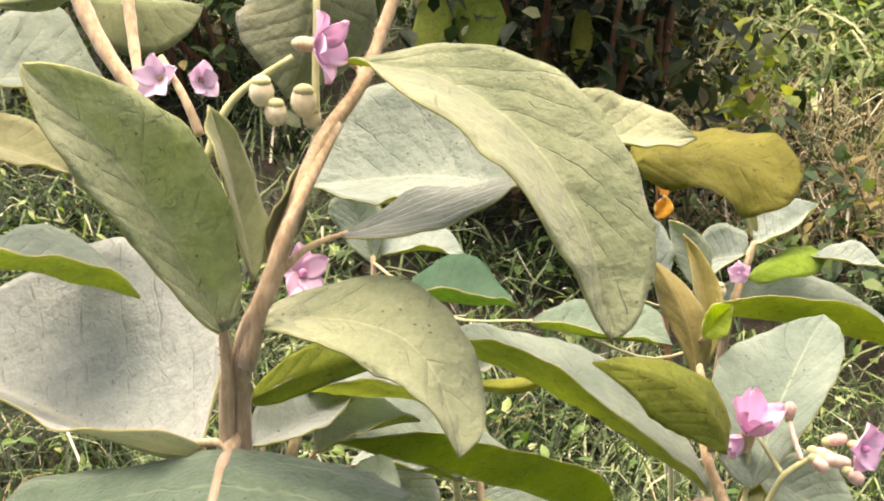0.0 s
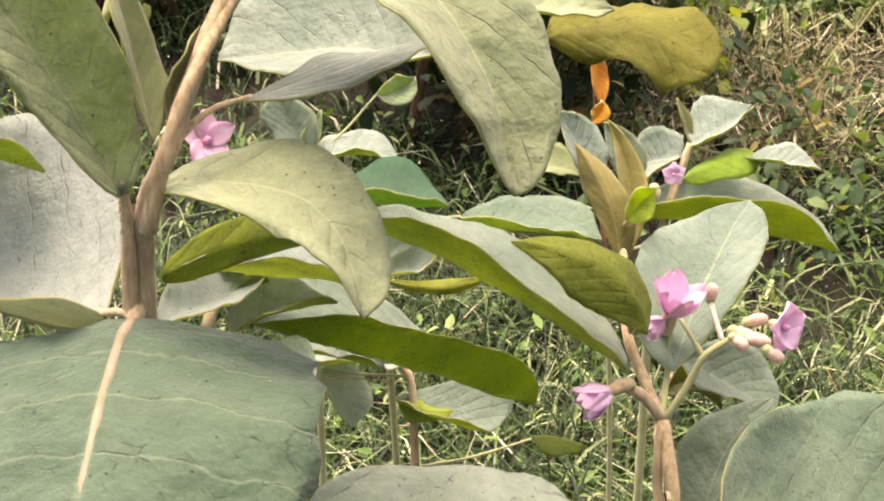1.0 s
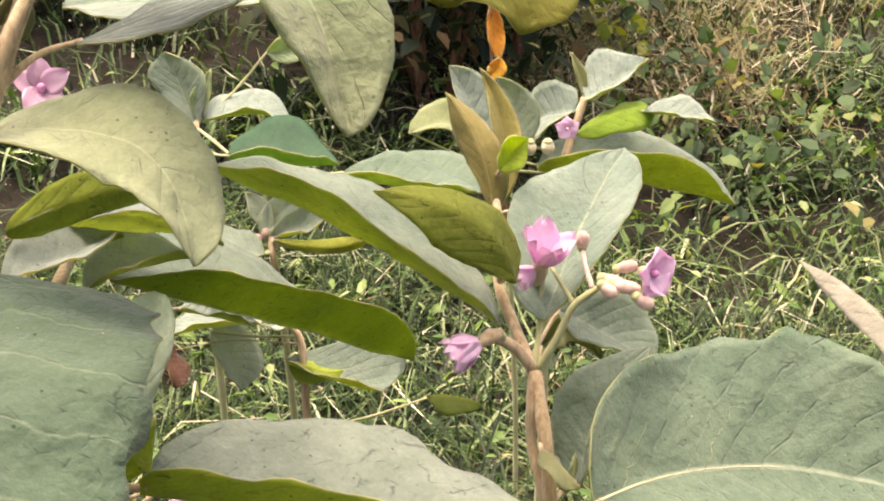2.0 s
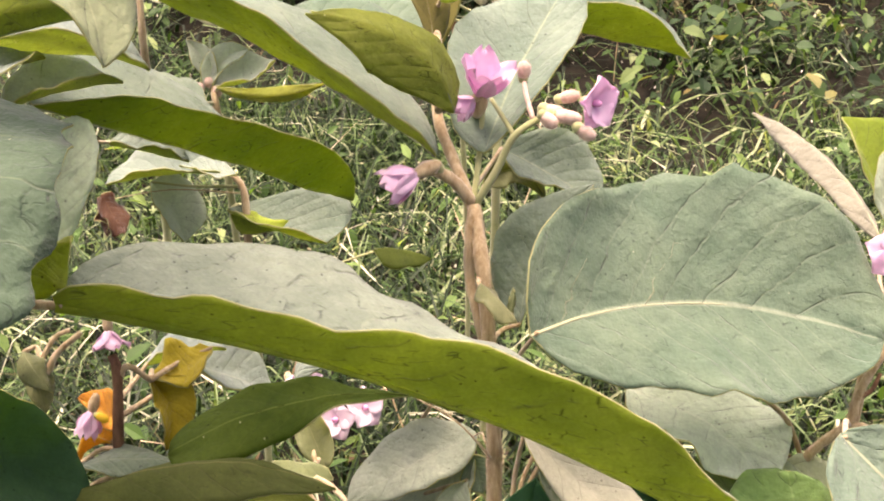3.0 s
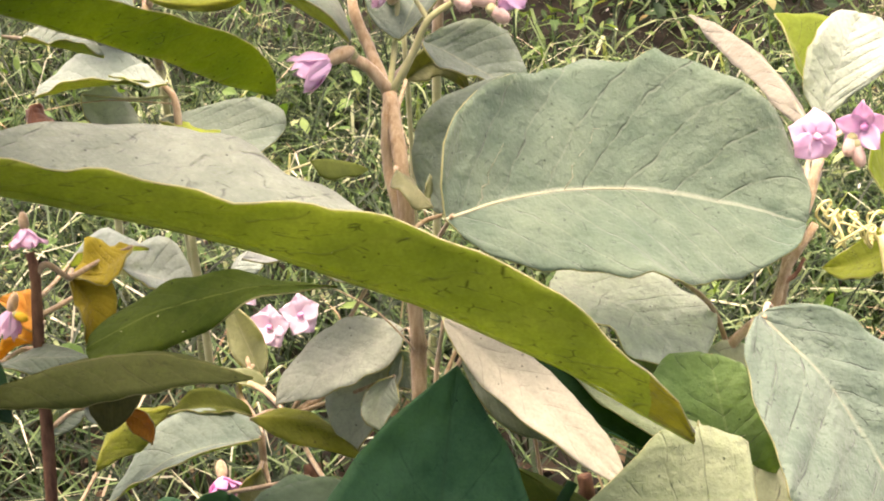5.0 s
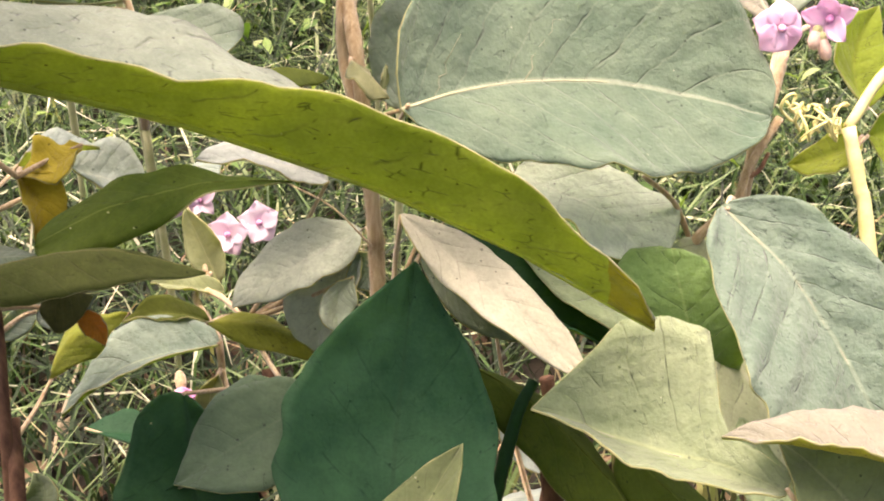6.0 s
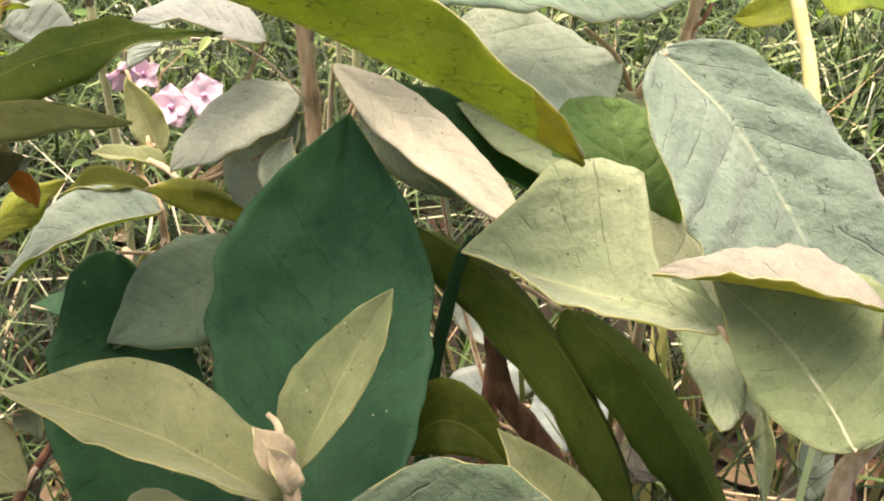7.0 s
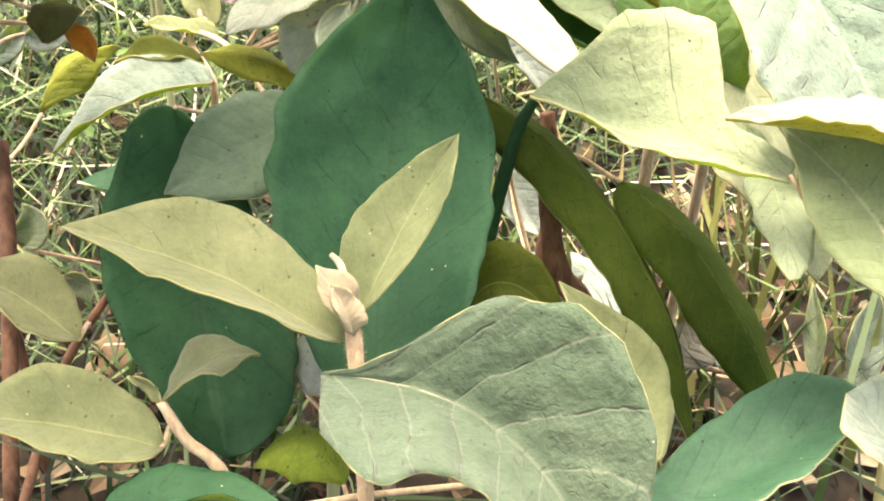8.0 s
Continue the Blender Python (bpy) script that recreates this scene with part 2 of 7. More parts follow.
# pale felt tinted bluer: the sky's reflection is in the colour
SILVER = leaf_material("leaf_sky_tinted_silver_felt", (0.29, 0.38, 0.345), (0.42, 0.51, 0.47), (0.60, 0.62, 0.52), (0.5, 0.58, 0.34), 0.38)
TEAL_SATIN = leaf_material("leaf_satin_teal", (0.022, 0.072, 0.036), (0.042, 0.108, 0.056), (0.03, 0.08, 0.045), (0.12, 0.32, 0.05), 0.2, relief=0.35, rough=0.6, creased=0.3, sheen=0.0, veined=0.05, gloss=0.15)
RUST = leaf_material("leaf_withered_rust", (0.06, 0.026, 0.012), (0.12, 0.058, 0.024), (0.2, 0.1, 0.04), (0.5, 0.2, 0.03), 0.3)
# colour lifted to brighten leaves that lie shaded or face away from the sun
MINT = leaf_material("leaf_brightened_mint_felt", (0.5, 0.62, 0.48), (0.64, 0.75, 0.61), (0.7, 0.76, 0.66), (0.6, 0.7, 0.4), 0.4)
LEAF_GREEN = leaf_material("leaf_clear_green", (0.085, 0.195, 0.055), (0.16, 0.285, 0.1), (0.25, 0.36, 0.16), (0.3, 0.5, 0.06), 0.3)
PALE_GREEN = leaf_material("leaf_pale_green_felt", (0.34, 0.40, 0.25), (0.47, 0.53, 0.35), (0.56, 0.58, 0.42), (0.5, 0.6, 0.2), 0.35)
# pale felt, raised further so leaves lying under others look lit
WHITISH = leaf_material("leaf_brightened_whitish_felt", (0.44, 0.53, 0.49), (0.58, 0.66, 0.62), (0.66, 0.68, 0.58), (0.6, 0.66, 0.42), 0.4)
UNDER_OLIVE = leaf_material("leaf_under_olive", (0.15, 0.165, 0.028), (0.26, 0.275, 0.06), (0.24, 0.24, 0.06), (0.70, 0.74, 0.08), 0.5, creased=0.8, sheen=0.05)
CREAM_FELT = leaf_material("leaf_cream_felt", (0.38, 0.395, 0.295), (0.5, 0.51, 0.395), (0.5, 0.48, 0.38), (0.5, 0.48, 0.2), 0.25, relief=0.4, creased=0.2)
STRIPED = leaf_material("leaf_furled_striped", (0.1, 0.14, 0.11), (0.19, 0.24, 0.2), (0.8, 0.82, 0.74), (0.3, 0.34, 0.12), 0.2, veins=3.0, sweep=9.0, veined=0.9)
MID_GREEN = leaf_material("leaf_mid_green", (0.11, 0.175, 0.075), (0.195, 0.265, 0.13), (0.36, 0.42, 0.25), (0.30, 0.44, 0.06), 0.28, relief=0.6)
BRIGHT = leaf_material("leaf_shoot_yellow_olive", (0.25, 0.24, 0.06), (0.40, 0.38, 0.13), (0.6, 0.55, 0.3), (0.55, 0.5, 0.08), 0.3, relief=0.4)
CREAM_LEAF = leaf_material("leaf_bud_cream", (0.27, 0.24, 0.14), (0.40, 0.36, 0.23), (0.66, 0.62, 0.45), (0.5, 0.48, 0.15), 0.2, relief=0.4)
CREAM = plain("cream_felt", (0.27, 0.22, 0.13), (0.40, 0.34, 0.22), 150, 0.9, 0.4, sheen=0.4)
RIM = plain("leaf_rim_hairs", (0.25, 0.27, 0.13), (0.44, 0.44, 0.25), 90, 0.9, 0.1, (0.7, 0.66, 0.2), 0.4)
RIB_ROSY = plain("leaf_rib_rosy", (0.22, 0.18, 0.12), (0.33, 0.27, 0.19), 60, 0.8, 0.2)
RIB = plain("leaf_rib", (0.28, 0.31, 0.18), (0.42, 0.43, 0.27), 60, 0.8, 0.2)
STEM = plain("felted_stem", (0.31, 0.215, 0.105), (0.56, 0.46, 0.29), 260, 0.9, 0.9, sheen=0.4, streak=0.16)
STEM_GREEN = plain("green_stem", (0.30, 0.33, 0.14), (0.45, 0.46, 0.24), 60, 0.85, 0.4, sheen=0.3)
STEM_RED = plain("woody_red_stem", (0.08, 0.04, 0.024), (0.27, 0.15, 0.085), 110, 0.8, 0.8, streak=0.25)
PETAL = plain("petal_lilac", (0.84, 0.60, 0.77), (0.95, 0.78, 0.91), 90, 0.75, 0.3, (0.9, 0.62, 0.82), 0.4)
PETAL_PALE = plain("petal_whitish", (0.84, 0.70, 0.82), (0.94, 0.86, 0.92), 60, 0.7, 0.3, (0.88, 0.72, 0.86), 0.4)
PETAL_DEEP = plain("petal_magenta", (0.60, 0.25, 0.48), (0.74, 0.38, 0.60), 60, 0.7, 0.2)
BUD = plain("bud_cream_pink", (0.46, 0.32, 0.25), (0.68, 0.52, 0.44), 220, 0.9, 0.3, sheen=0.3)
BERRY = plain("young_berry", (0.46, 0.43, 0.26), (0.64, 0.59, 0.40), 70, 0.85, 0.2, sheen=0.3)
ANTHER = plain("anther_yellow", (0.75, 0.45, 0.02), (0.85, 0.6, 0.05), 50, 0.6, 0.1)


# ---- shapes ----
def link(name, verts, faces, mats, indices=None, uvs=None, parent=None, label="", smooth=True):
    me = bpy.data.meshes.new(name)
    me.from_pydata([tuple(v) for v in verts], [], faces)
    for m in mats:
        me.materials.append(m)
    if indices is not None:
        me.polygons.foreach_set("material_index", indices)
    if smooth:
        me.polygons.foreach_set("use_smooth", [True] * len(me.polygons))
    if uvs is not None:
        layer = me.uv_layers.new(name="UVMap")
        loops = np.empty(len(me.loops), np.int32)
        me.loops.foreach_get("vertex_index", loops)
        layer.data.foreach_set("uv", np.asarray(uvs, np.float32)[loops].ravel())
    me.update()
    ob = new(name, me)
    if parent is not None:
        ob.parent = parent
        ob.matrix_parent_inverse = Matrix.Translation(parent.matrix_world.translation).inverted() if parent.type == "EMPTY" else Matrix()
    if label:
        tagged(ob, label)
    return ob


def plant(name, base, label, category="plant", group=""):
    ob = new(name)
    ob.location = base
    ob.matrix_world = Matrix.Translation(base)
    ob.empty_display_size = 0.05
    return tagged(ob, label, category, group)


def curve_points(points, n):
    """Smooth way through a few points."""
    p = np.array(points, float)
    if len(p) == 2:
        return p[0] + (p[1] - p[0]) * np.linspace(0, 1, n)[:, None]
    p = np.vstack([2 * p[0] - p[1], p, 2 * p[-1] - p[-2]])
    out, spans = [], len(p) - 3
    for u in np.linspace(0, spans, n):
        k = min(int(u), spans - 1)
        t = u - k
        a, b, c, d = p[k:k + 4]
        out.append(0.5 * (2 * b + (c - a) * t + (2 * a - 5 * b + 4 * c - d) * t ** 2 + (3 * b - a - 3 * c + d) * t ** 3))
    return np.array(out)


def tube(name, points, r0, r1, mat, parent, label="", n=14, sides=8, bumps=0.06, hairs=0):
    c = curve_points(points, n)
    tan = np.gradient(c, axis=0)
    tan /= np.linalg.norm(tan, axis=1)[:, None] + 1e-9
    ref = np.array([0.31, 0.87, 0.38])
    verts, faces = [], []
    for k in range(n):
        a = np.cross(tan[k], ref)
        a /= np.linalg.norm(a) + 1e-9
        b = np.cross(tan[k], a)
        r = (r0 + (r1 - r0) * k / (n - 1)) * (1 + bumps * math.sin(k * 2.1 + r0 * 900))
        for s in range(sides):
            w = 2 * math.pi * s / sides
            verts.append(c[k] + r * (math.cos(w) * a + math.sin(w) * b))
    for k in range(n - 1):
        for s in range(sides):
            s2 = (s + 1) % sides
            faces.append((k * sides + s, k * sides + s2, (k + 1) * sides + s2, (k + 1) * sides + s))
    faces += [tuple(range(sides))[::-1], tuple((n - 1) * sides + s for s in range(sides))]
    if hairs:
        # felt: short fine hairs standing off the skin
        rng = np.random.default_rng(int(r0 * 1e5) + n)
        run = float(np.linalg.norm(np.diff(c, axis=0), axis=1).sum())
        for _ in range(min(5000, int(run * 9000))):
            k, s = int(rng.integers(0, n - 1)), int(rng.integers(0, sides))
            f, g = rng.uniform(0, 1, 2)
            q = [verts[k * sides + s], verts[k * sides + (s + 1) % sides], verts[(k + 1) * sides + s], verts[(k + 1) * sides + (s + 1) % sides]]
            p = (q[0] * (1 - f) + q[1] * f) * (1 - g) + (q[2] * (1 - f) + q[3] * f) * g
            mid = c[k] * (1 - g) + c[k + 1] * g
            out = (p - mid) / (np.linalg.norm(p - mid) + 1e-9) + rng.normal(0, 0.45, 3)
            w = np.cross(out, rng.normal(0, 1, 3))
            w = w / (np.linalg.norm(w) + 1e-9) * 0.00016
            verts += [p - w, p + w, p + out * rng.uniform(0.0008, 0.0022)]
            faces.append((len(verts) - 3, len(verts) - 2, len(verts) - 1))
    return link(name, verts, faces, [mat], parent=parent, label=label)


def unit(v):
    return v / (np.linalg.norm(v) + 1e-12)


def turn_to(a, b, v):
    """Turn v by the least turn that takes a to b."""
    k = np.cross(a, b)
    s, c = np.linalg.norm(k), float(a @ b)
    if s < 1e-6:
        return v
    k = k / s
    return v * c + np.cross(k, v) * s + k * (k @ v) * (1 - c)


def leaf(owner, base, mid, tip, left, right, top=UPPER, under=UNDER, full=0.6, wave=0.003, teeth=0.0, quilt=0.0004,
         cup=0.0, seed=0, stalk=None, label="", veins=8, rib=0.0005, point=1.0, fold=0.5, ribs=0, points=None, peaks=None, nub=None, dry=2.0, fulls=None, shape=None, ribbed=None, rib_end=1.0):
    """One leaf: a midrib through base, mid and tip, and the reach of its two halves at the widest place."""
    base, mid, tip, left, right = (np.array(p, float) for p in (base, mid, tip, left, right))
    a, b = np.linalg.norm(mid - base), np.linalg.norm(tip - mid)
    sm = min(0.68, max(0.3, a / (a + b)))
    size = a + b
    reach = (np.linalg.norm(left - mid) + np.linalg.norm(right - mid)) / 2
    nu = int(min(44, max(12, size * 190)))
    nv = int(min(12, max(5, reach * 130)))
    nv = 2 * nv + 1
    points, peaks = points or (point, point), peaks or (sm, sm)

    fulls = fulls or (full, full)

    def profile(s, peak, e, f):
        if s < peak:
            return math.sin(math.pi / 2 * max(s, 0.002) / peak) ** f
        return max(0.002, math.cos(math.pi / 2 * (s - peak) / (1 - peak))) ** e

    rng = random.Random(seed + 17)
    p0, p1, p2 = (rng.uniform(0, 6.28) for _ in range(3))

    def centre(s):
        l0 = (s - sm) * (s - 1) / sm
        l1 = s * (s - 1) / (sm * (sm - 1))
        l2 = s * (s - sm) / (1 - sm)
        return base * l0 + mid * l1 + tip * l2

    def heading(s):
        return unit(centre(s + 0.01) - centre(s - 0.01))

    t_mid = heading(sm)
    sides = [(left - mid) - t_mid * ((left - mid) @ t_mid), (right - mid) - t_mid * ((right - mid) @ t_mid)]
    skew = [float((left - mid) @ t_mid), float((right - mid) @ t_mid)]
    up_mid = unit(np.cross(sides[1] - sides[0], t_mid))
    if unit(sides[0]) @ unit(sides[1]) > -0.8:
        fold = 0.0
    top_v, uv = [], []
    grid = np.empty((nu, nv, 3))
    for i in range(nu):
        s = i / (nu - 1)
        reach_at = [profile(s, c, e, f) / profile(sm, c, e, f) for c, e, f in zip(peaks, points, fulls)]
        if shape:
            # reach of each half along the leaf, as a share of its reach at the middle
            reach_at = [float(np.interp(s, half_shape[0::2], half_shape[1::2])) for half_shape in shape]
        if nub:
            reach_at[nub[0]] *= 1 + nub[3] * math.exp(-((s - nub[1]) / nub[2]) ** 2)
        tan = heading(min(0.985, max(0.015, s)))
        c = centre(s)
        for j in range(nv):
            v = 2 * j / (nv - 1) - 1
            k = 0 if v < 0 else 1
            av = abs(v)
            w = reach_at[k]
            side = turn_to(t_mid, tan, sides[k])
            up = turn_to(t_mid, tan, up_mid)
            ragged = 1 + 0.03 * math.sin(s * 9 + p0 + k * 2) * av + 0.016 * math.sin(s * 29 + p1 + k) * av + 0.05 * noise.noise(Vector((s * 14, k * 5.0, p2))) * av ** 2
            ragged += teeth * av ** 2 * (abs(((s * 4 + k * 0.37) % 1) - 0.5) * 2 - 0.5)
            p = c + side * (w * av * ragged) + tan * (skew[k] * w * av)
            ph = (s * veins - av * 1.6) * 2 * math.pi
            lift = quilt * (math.cos(ph) * 0.6 + 0.4 * math.sin(s * 57 + v * 23 + p2)) * min(1, av * 4) * min(1, w * 1.5)
            lift += wave * math.sin(s * 9 + p0 + 2.4 * k) * av ** 2 * min(1, w * 2)
            lift += 0.3 * wave * math.sin(s * 23 + p1 + 1.7 * k) * av ** 3 * min(1, w * 2)
            q = Vector(p) * 26
            lift += (0.0024 * noise.noise(q) + 0.0013 * noise.noise(q * 3.1)) * min(1, reach / 0.03)
            lift += cup * reach * 4 * av * (1 - av) * w
            lift += fold * reach * w * (av ** 1.3 - 0.4)
            lift -= 0.0012 * math.exp(-(av * reach / 0.003) ** 2)
            grid[i, j] = p + up * lift
            uv.append((s, j / (nv - 1)))
    du, dv = np.gradient(grid, axis=0), np.gradient(grid, axis=1)
    nrm = np.cross(dv, du)
    nrm /= np.linalg.norm(nrm, axis=2)[:, :, None] + 1e-12
    half = 0.0006
    verts = np.concatenate([(grid + nrm * half).reshape(-1, 3), (grid - nrm * half).reshape(-1, 3)])
    n = nu * nv
    faces, idx = [], []
    for i in range(nu - 1):
        for j in range(nv - 1):
            f = (i * nv + j, i * nv + j + 1, (i + 1) * nv + j + 1, (i + 1) * nv + j)
            faces.append(f)
            idx.append(0)
            faces.append((f[0] + n, f[3] + n, f[2] + n, f[1] + n))
            idx.append(3 if (i + 0.5) / (nu - 1) > dry else 1)
    ring = [i * nv for i in range(nu)] + [(nu - 1) * nv + j for j in range(1, nv)] + [i * nv + nv - 1 for i in range(nu - 2, -1, -1)] + [j for j in range(nv - 2, 0, -1)]
    for a0, b0 in zip(ring, ring[1:] + ring[:1]):
        faces.append((a0, b0, b0 + n, a0 + n))
        idx.append(2)
    ob = link("leaf", verts, faces, [top, under, TEAL if top == TEAL else RIM, YELLOW], idx, uv + uv, owner, label)
    j0 = nv // 2
    line = [grid[i, j0] + nrm[i, j0] * (0.0004 if ribs else -rib * 0.45) for i in np.linspace(0, (nu - 1) * rib_end, 13).astype(int)]
    tube("midrib", line, rib * min(1.6, 0.5 + size * 4), rib * 0.3, ribbed or (TEAL if top == TEAL else RIB), ob, n=18, sides=6, bumps=0.02)
    for k in range(ribs):
        for side in (-1,):
            s0, path = 0.10 + 0.5 * k / ribs, []
            for h in np.linspace(0, 0.45, 12):
                i = min(nu - 1, int(round((s0 + 0.24 * h ** 1.25) * (nu - 1))))
                j = int(round(j0 + side * h * j0))
                path.append(grid[i, j] + nrm[i, j] * 0.0007)
            tube("side_vein", path, rib * 0.4, rib * 0.12, RIB, ob, n=14, sides=5, bumps=0.0)
    if stalk is not None:
        tube("petiole", [np.array(stalk), (np.array(stalk) + base) / 2 + np.array((0, 0, 0.006)), base + heading(0.02) * 0.004],
             rib * 1.9, rib * min(1.6, 0.5 + size * 4), STEM, ob, n=9)
    return ob


def frame_of(facing, turn=0.0):
    z = unit(np.array(facing, float))
    x = unit(np.cross(z, (0.3, 0.2, 0.93)))
    y = np.cross(z, x)
    c, s = math.cos(turn), math.sin(turn)
    return x * c + y * s, y * c - x * s, z


def blob(name, owner, place, axis, long, wide, mat, label="", pinch=0.0, rings=8, sides=10, hairs=0):
    """A rounded drop with its own axis."""
    x, y, z = frame_of(axis)
    c = np.array(place, float)
    verts, faces = [], []
    for i in range(rings + 1):
        t = math.pi * i / rings
        r = wide * math.sin(t) * (1 - pinch * math.cos(t))
        for j in range(sides):
            a = 2 * math.pi * j / sides
            rr = r * (1 + 0.06 * math.cos(5 * a))
            verts.append(c + x * rr * math.cos(a) + y * rr * math.sin(a) + z * long * math.cos(t) * -1)
    for i in range(rings):
        for j in range(sides):
            k = (j + 1) % sides
            faces.append((i * sides + j, i * sides + k, (i + 1) * sides + k, (i + 1) * sides + j))
    rng = np.random.default_rng(hairs + int(wide * 1e5))
    for q in rng.integers(sides, rings * sides, hairs):
        p = verts[q] + rng.normal(0, wide * 0.15, 3)
        out = unit(p - c) + rng.normal(0, 0.4, 3)
        w = unit(np.cross(out, rng.normal(0, 1, 3))) * 0.00015
        p = c + unit(p - c) * np.linalg.norm(verts[q] - c) * 0.97
        verts += [p - w, p + w, p + out * rng.uniform(0.0006, 0.0017)]
        faces.append((len(verts) - 3, len(verts) - 2, len(verts) - 1))
    return link(name, verts, faces, [mat], parent=owner, label=label)


def flower(owner, place, radius, facing, opened=1.0, turn=0.0, seed=0, label="lilac five-lobed flower", mat=None):
    """Five pointed, crinkled petals round a cone of anthers; opened 0 is a closed bundle."""
    mat = mat or PETAL
    radius = radius * 1.3
    rng = random.Random(seed)
    x, y, z = frame_of(facing, turn)
    c = np.array(place, float)
    head = blob("flower", owner, c - z * radius * 0.25, z, radius * 0.42, radius * 0.2, STEM, label, hairs=120)
    rise = (1 - opened) * 1.35
    for k in range(5):
        a0 = 2 * math.pi * k / 5 + rng.uniform(-0.12, 0.12)
        lift = rise + rng.uniform(-0.25, 0.2)
        verts, faces = [], []
        nu, nv = 8, 7
        for i in range(nu):
            s = i / (nu - 1)
            w = 0.64 * (math.sin(math.pi * min(0.97, 0.14 + s * 0.84)) ** 0.7 + 0.03)
            bend = lift - 0.5 * opened * s * s
            for j in range(nv):
                v = 2 * j / (nv - 1) - 1
                side = v * w * radius * (0.85 if opened > 0.5 else 0.6)
                out = radius * s * (1 - 0.10 * v * v)
                h = radius * (math.sin(bend) * s + 0.06 * math.sin(v * 4 + s * 4 + k * 1.7) * s + (0.16 - 0.10 * opened) * v * v)
                flat = out * math.cos(bend) + 0.06 * radius
                p = c + (x * math.cos(a0) + y * math.sin(a0)) * flat + (y * math.cos(a0) - x * math.sin(a0)) * side + z * h
                verts.append(p)
        n = len(verts)
        verts += [v - z * 0.0005 for v in verts]
        for i in range(nu - 1):
            for j in range(nv - 1):
                f = (i * nv + j, i * nv + j + 1, (i + 1) * nv + j + 1, (i + 1) * nv + j)
                faces += [f, tuple(q + n for q in f[::-1])]
        ring = [i * nv for i in range(nu)] + [(nu - 1) * nv + j for j in range(1, nv)] + [i * nv + nv - 1 for i in range(nu - 2, -1, -1)] + [j for j in range(nv - 2, 0, -1)]
        faces += [(p, q, q + n, p + n) for p, q in zip(ring, ring[1:] + ring[:1])]
        link("petal", verts, faces, [mat], parent=head)
    if opened > 0.45:
        blob("anther_cone", head, c + z * radius * 0.16, z, radius * 0.22, radius * 0.15, PETAL_DEEP, "small cone of anthers")
    return head


def bud(owner, place, axis, long, wide, mat=None):
    long, wide = long * 0.85, wide * 0.8
    ob = blob("bud", owner, place, axis, long, wide, mat or BUD, "closed cream-pink felted bud", pinch=0.2, hairs=260)
    a = np.array(axis, float)
    blob("calyx", ob, np.array(place) - unit(a) * long * 0.7, a, long * 0.45, wide * 0.8, STEM_GREEN, "green felted calyx")
    return ob


def berry(owner, place, radius):
    ob = blob("berry", owner, place, (0.1, -0.2, -0.7), radius * 1.1, radius * 0.9, BERRY, "round unripe pale berry", hairs=200)
    blob("calyx", ob, np.array(place) + np.array((0.0, 0.0, radius * 0.75)), (0.1, 0.1, 1.0), radius * 0.5, radius * 0.72, STEM_GREEN, "green felted calyx")
    return ob


def tendril(owner, start, end, radius, turns, thick=0.0011):
    a, b = np.array(start, float), np.array(end, float)
    x, y, z = frame_of(b - a)
    rng = random.Random(int(turns * 7))
    pts, n = [], int(turns * 9)
    size, off, lean = 1.0, np.zeros(3), np.zeros(3)
    for k in range(n + 1):
        s = k / n
        if k % 6 == 0:
            size = rng.uniform(0.45, 1.2)
            off = np.array([rng.uniform(-1, 1) for _ in range(3)]) * radius * 0.6
            lean = np.array([rng.uniform(-1, 1) for _ in range(3)]) * 0.7
        hold = math.sin(math.pi * s) ** 0.5
        w = 2 * math.pi * turns * s
        ring = x * math.cos(w) + y * math.sin(w)
        pts.append(a + (b - a) * s + hold * (radius * size * (ring + z * float(lean @ ring)) + off))
    return tube("tendril", pts, thick, thick * 0.7, TENDRIL, owner, "coiled yellow tendril", n=n * 4, sides=6, bumps=0.0)


TENDRIL = plain("tendril_yellow", (0.50, 0.49, 0.18), (0.66, 0.63, 0.33), 60, 0.7, 0.1)

# ---- tall felt-leaved shrub with lilac flowers ----
shrub_a = plant("nightshade_shrub", (-0.117, 0.741, 0), "tall felt-leaved shrub with tan stem and lilac flowers", "plant", "felt-leaved shrubs")
leaf(shrub_a, (-0.1216, 0.7364, 0.8843), (-0.1593, 0.7132, 0.9813), (-0.2060, 0.6990, 1.0447), (-0.1845, 0.6974, 0.9818), (-0.1377, 0.7356, 0.9990), seed=1, top=PALE_OLIVE, wave=0.004, full=0.42, point=0.8)
leaf(shrub_a, (-0.1078, 0.7557, 0.8832), (-0.0119, 0.7190, 0.8794), (0.0082, 0.6792, 0.8364), (0.0096, 0.7422, 0.8848), (-0.0269, 0.6991, 0.8694), seed=2, top=PALE_OLIVE, full=0.36, wave=0.004, fold=0.2, points=(0.5, 1.0), peaks=(0.55, 0.35))
leaf(shrub_a, (-0.0557, 0.8271, 1.0165), (0.0550, 0.7450, 0.9830), (0.0863, 0.6888, 0.8996), (0.1070, 0.7350, 0.9780), (0.0310, 0.6900, 0.9880), seed=3, top=GREEN_FELT, full=0.85, wave=0.004, points=(0.75, 0.9), peaks=(0.52, 0.3), fold=0.3)
leaf(shrub_a, (0.1280, 0.9420, 0.9170), (0.1850, 0.9310, 0.9220), (0.2310, 0.9080, 0.9020), (0.1870, 0.9060, 0.9050), (0.1960, 0.9680, 0.9400), seed=4, full=0.4, fold=0.15, rib=0.0004, quilt=0.0004, points=(0.6, 0.25), peaks=(0.5, 0.7), wave=0.007, top=UPPER, under=UNDER_OLIVE)
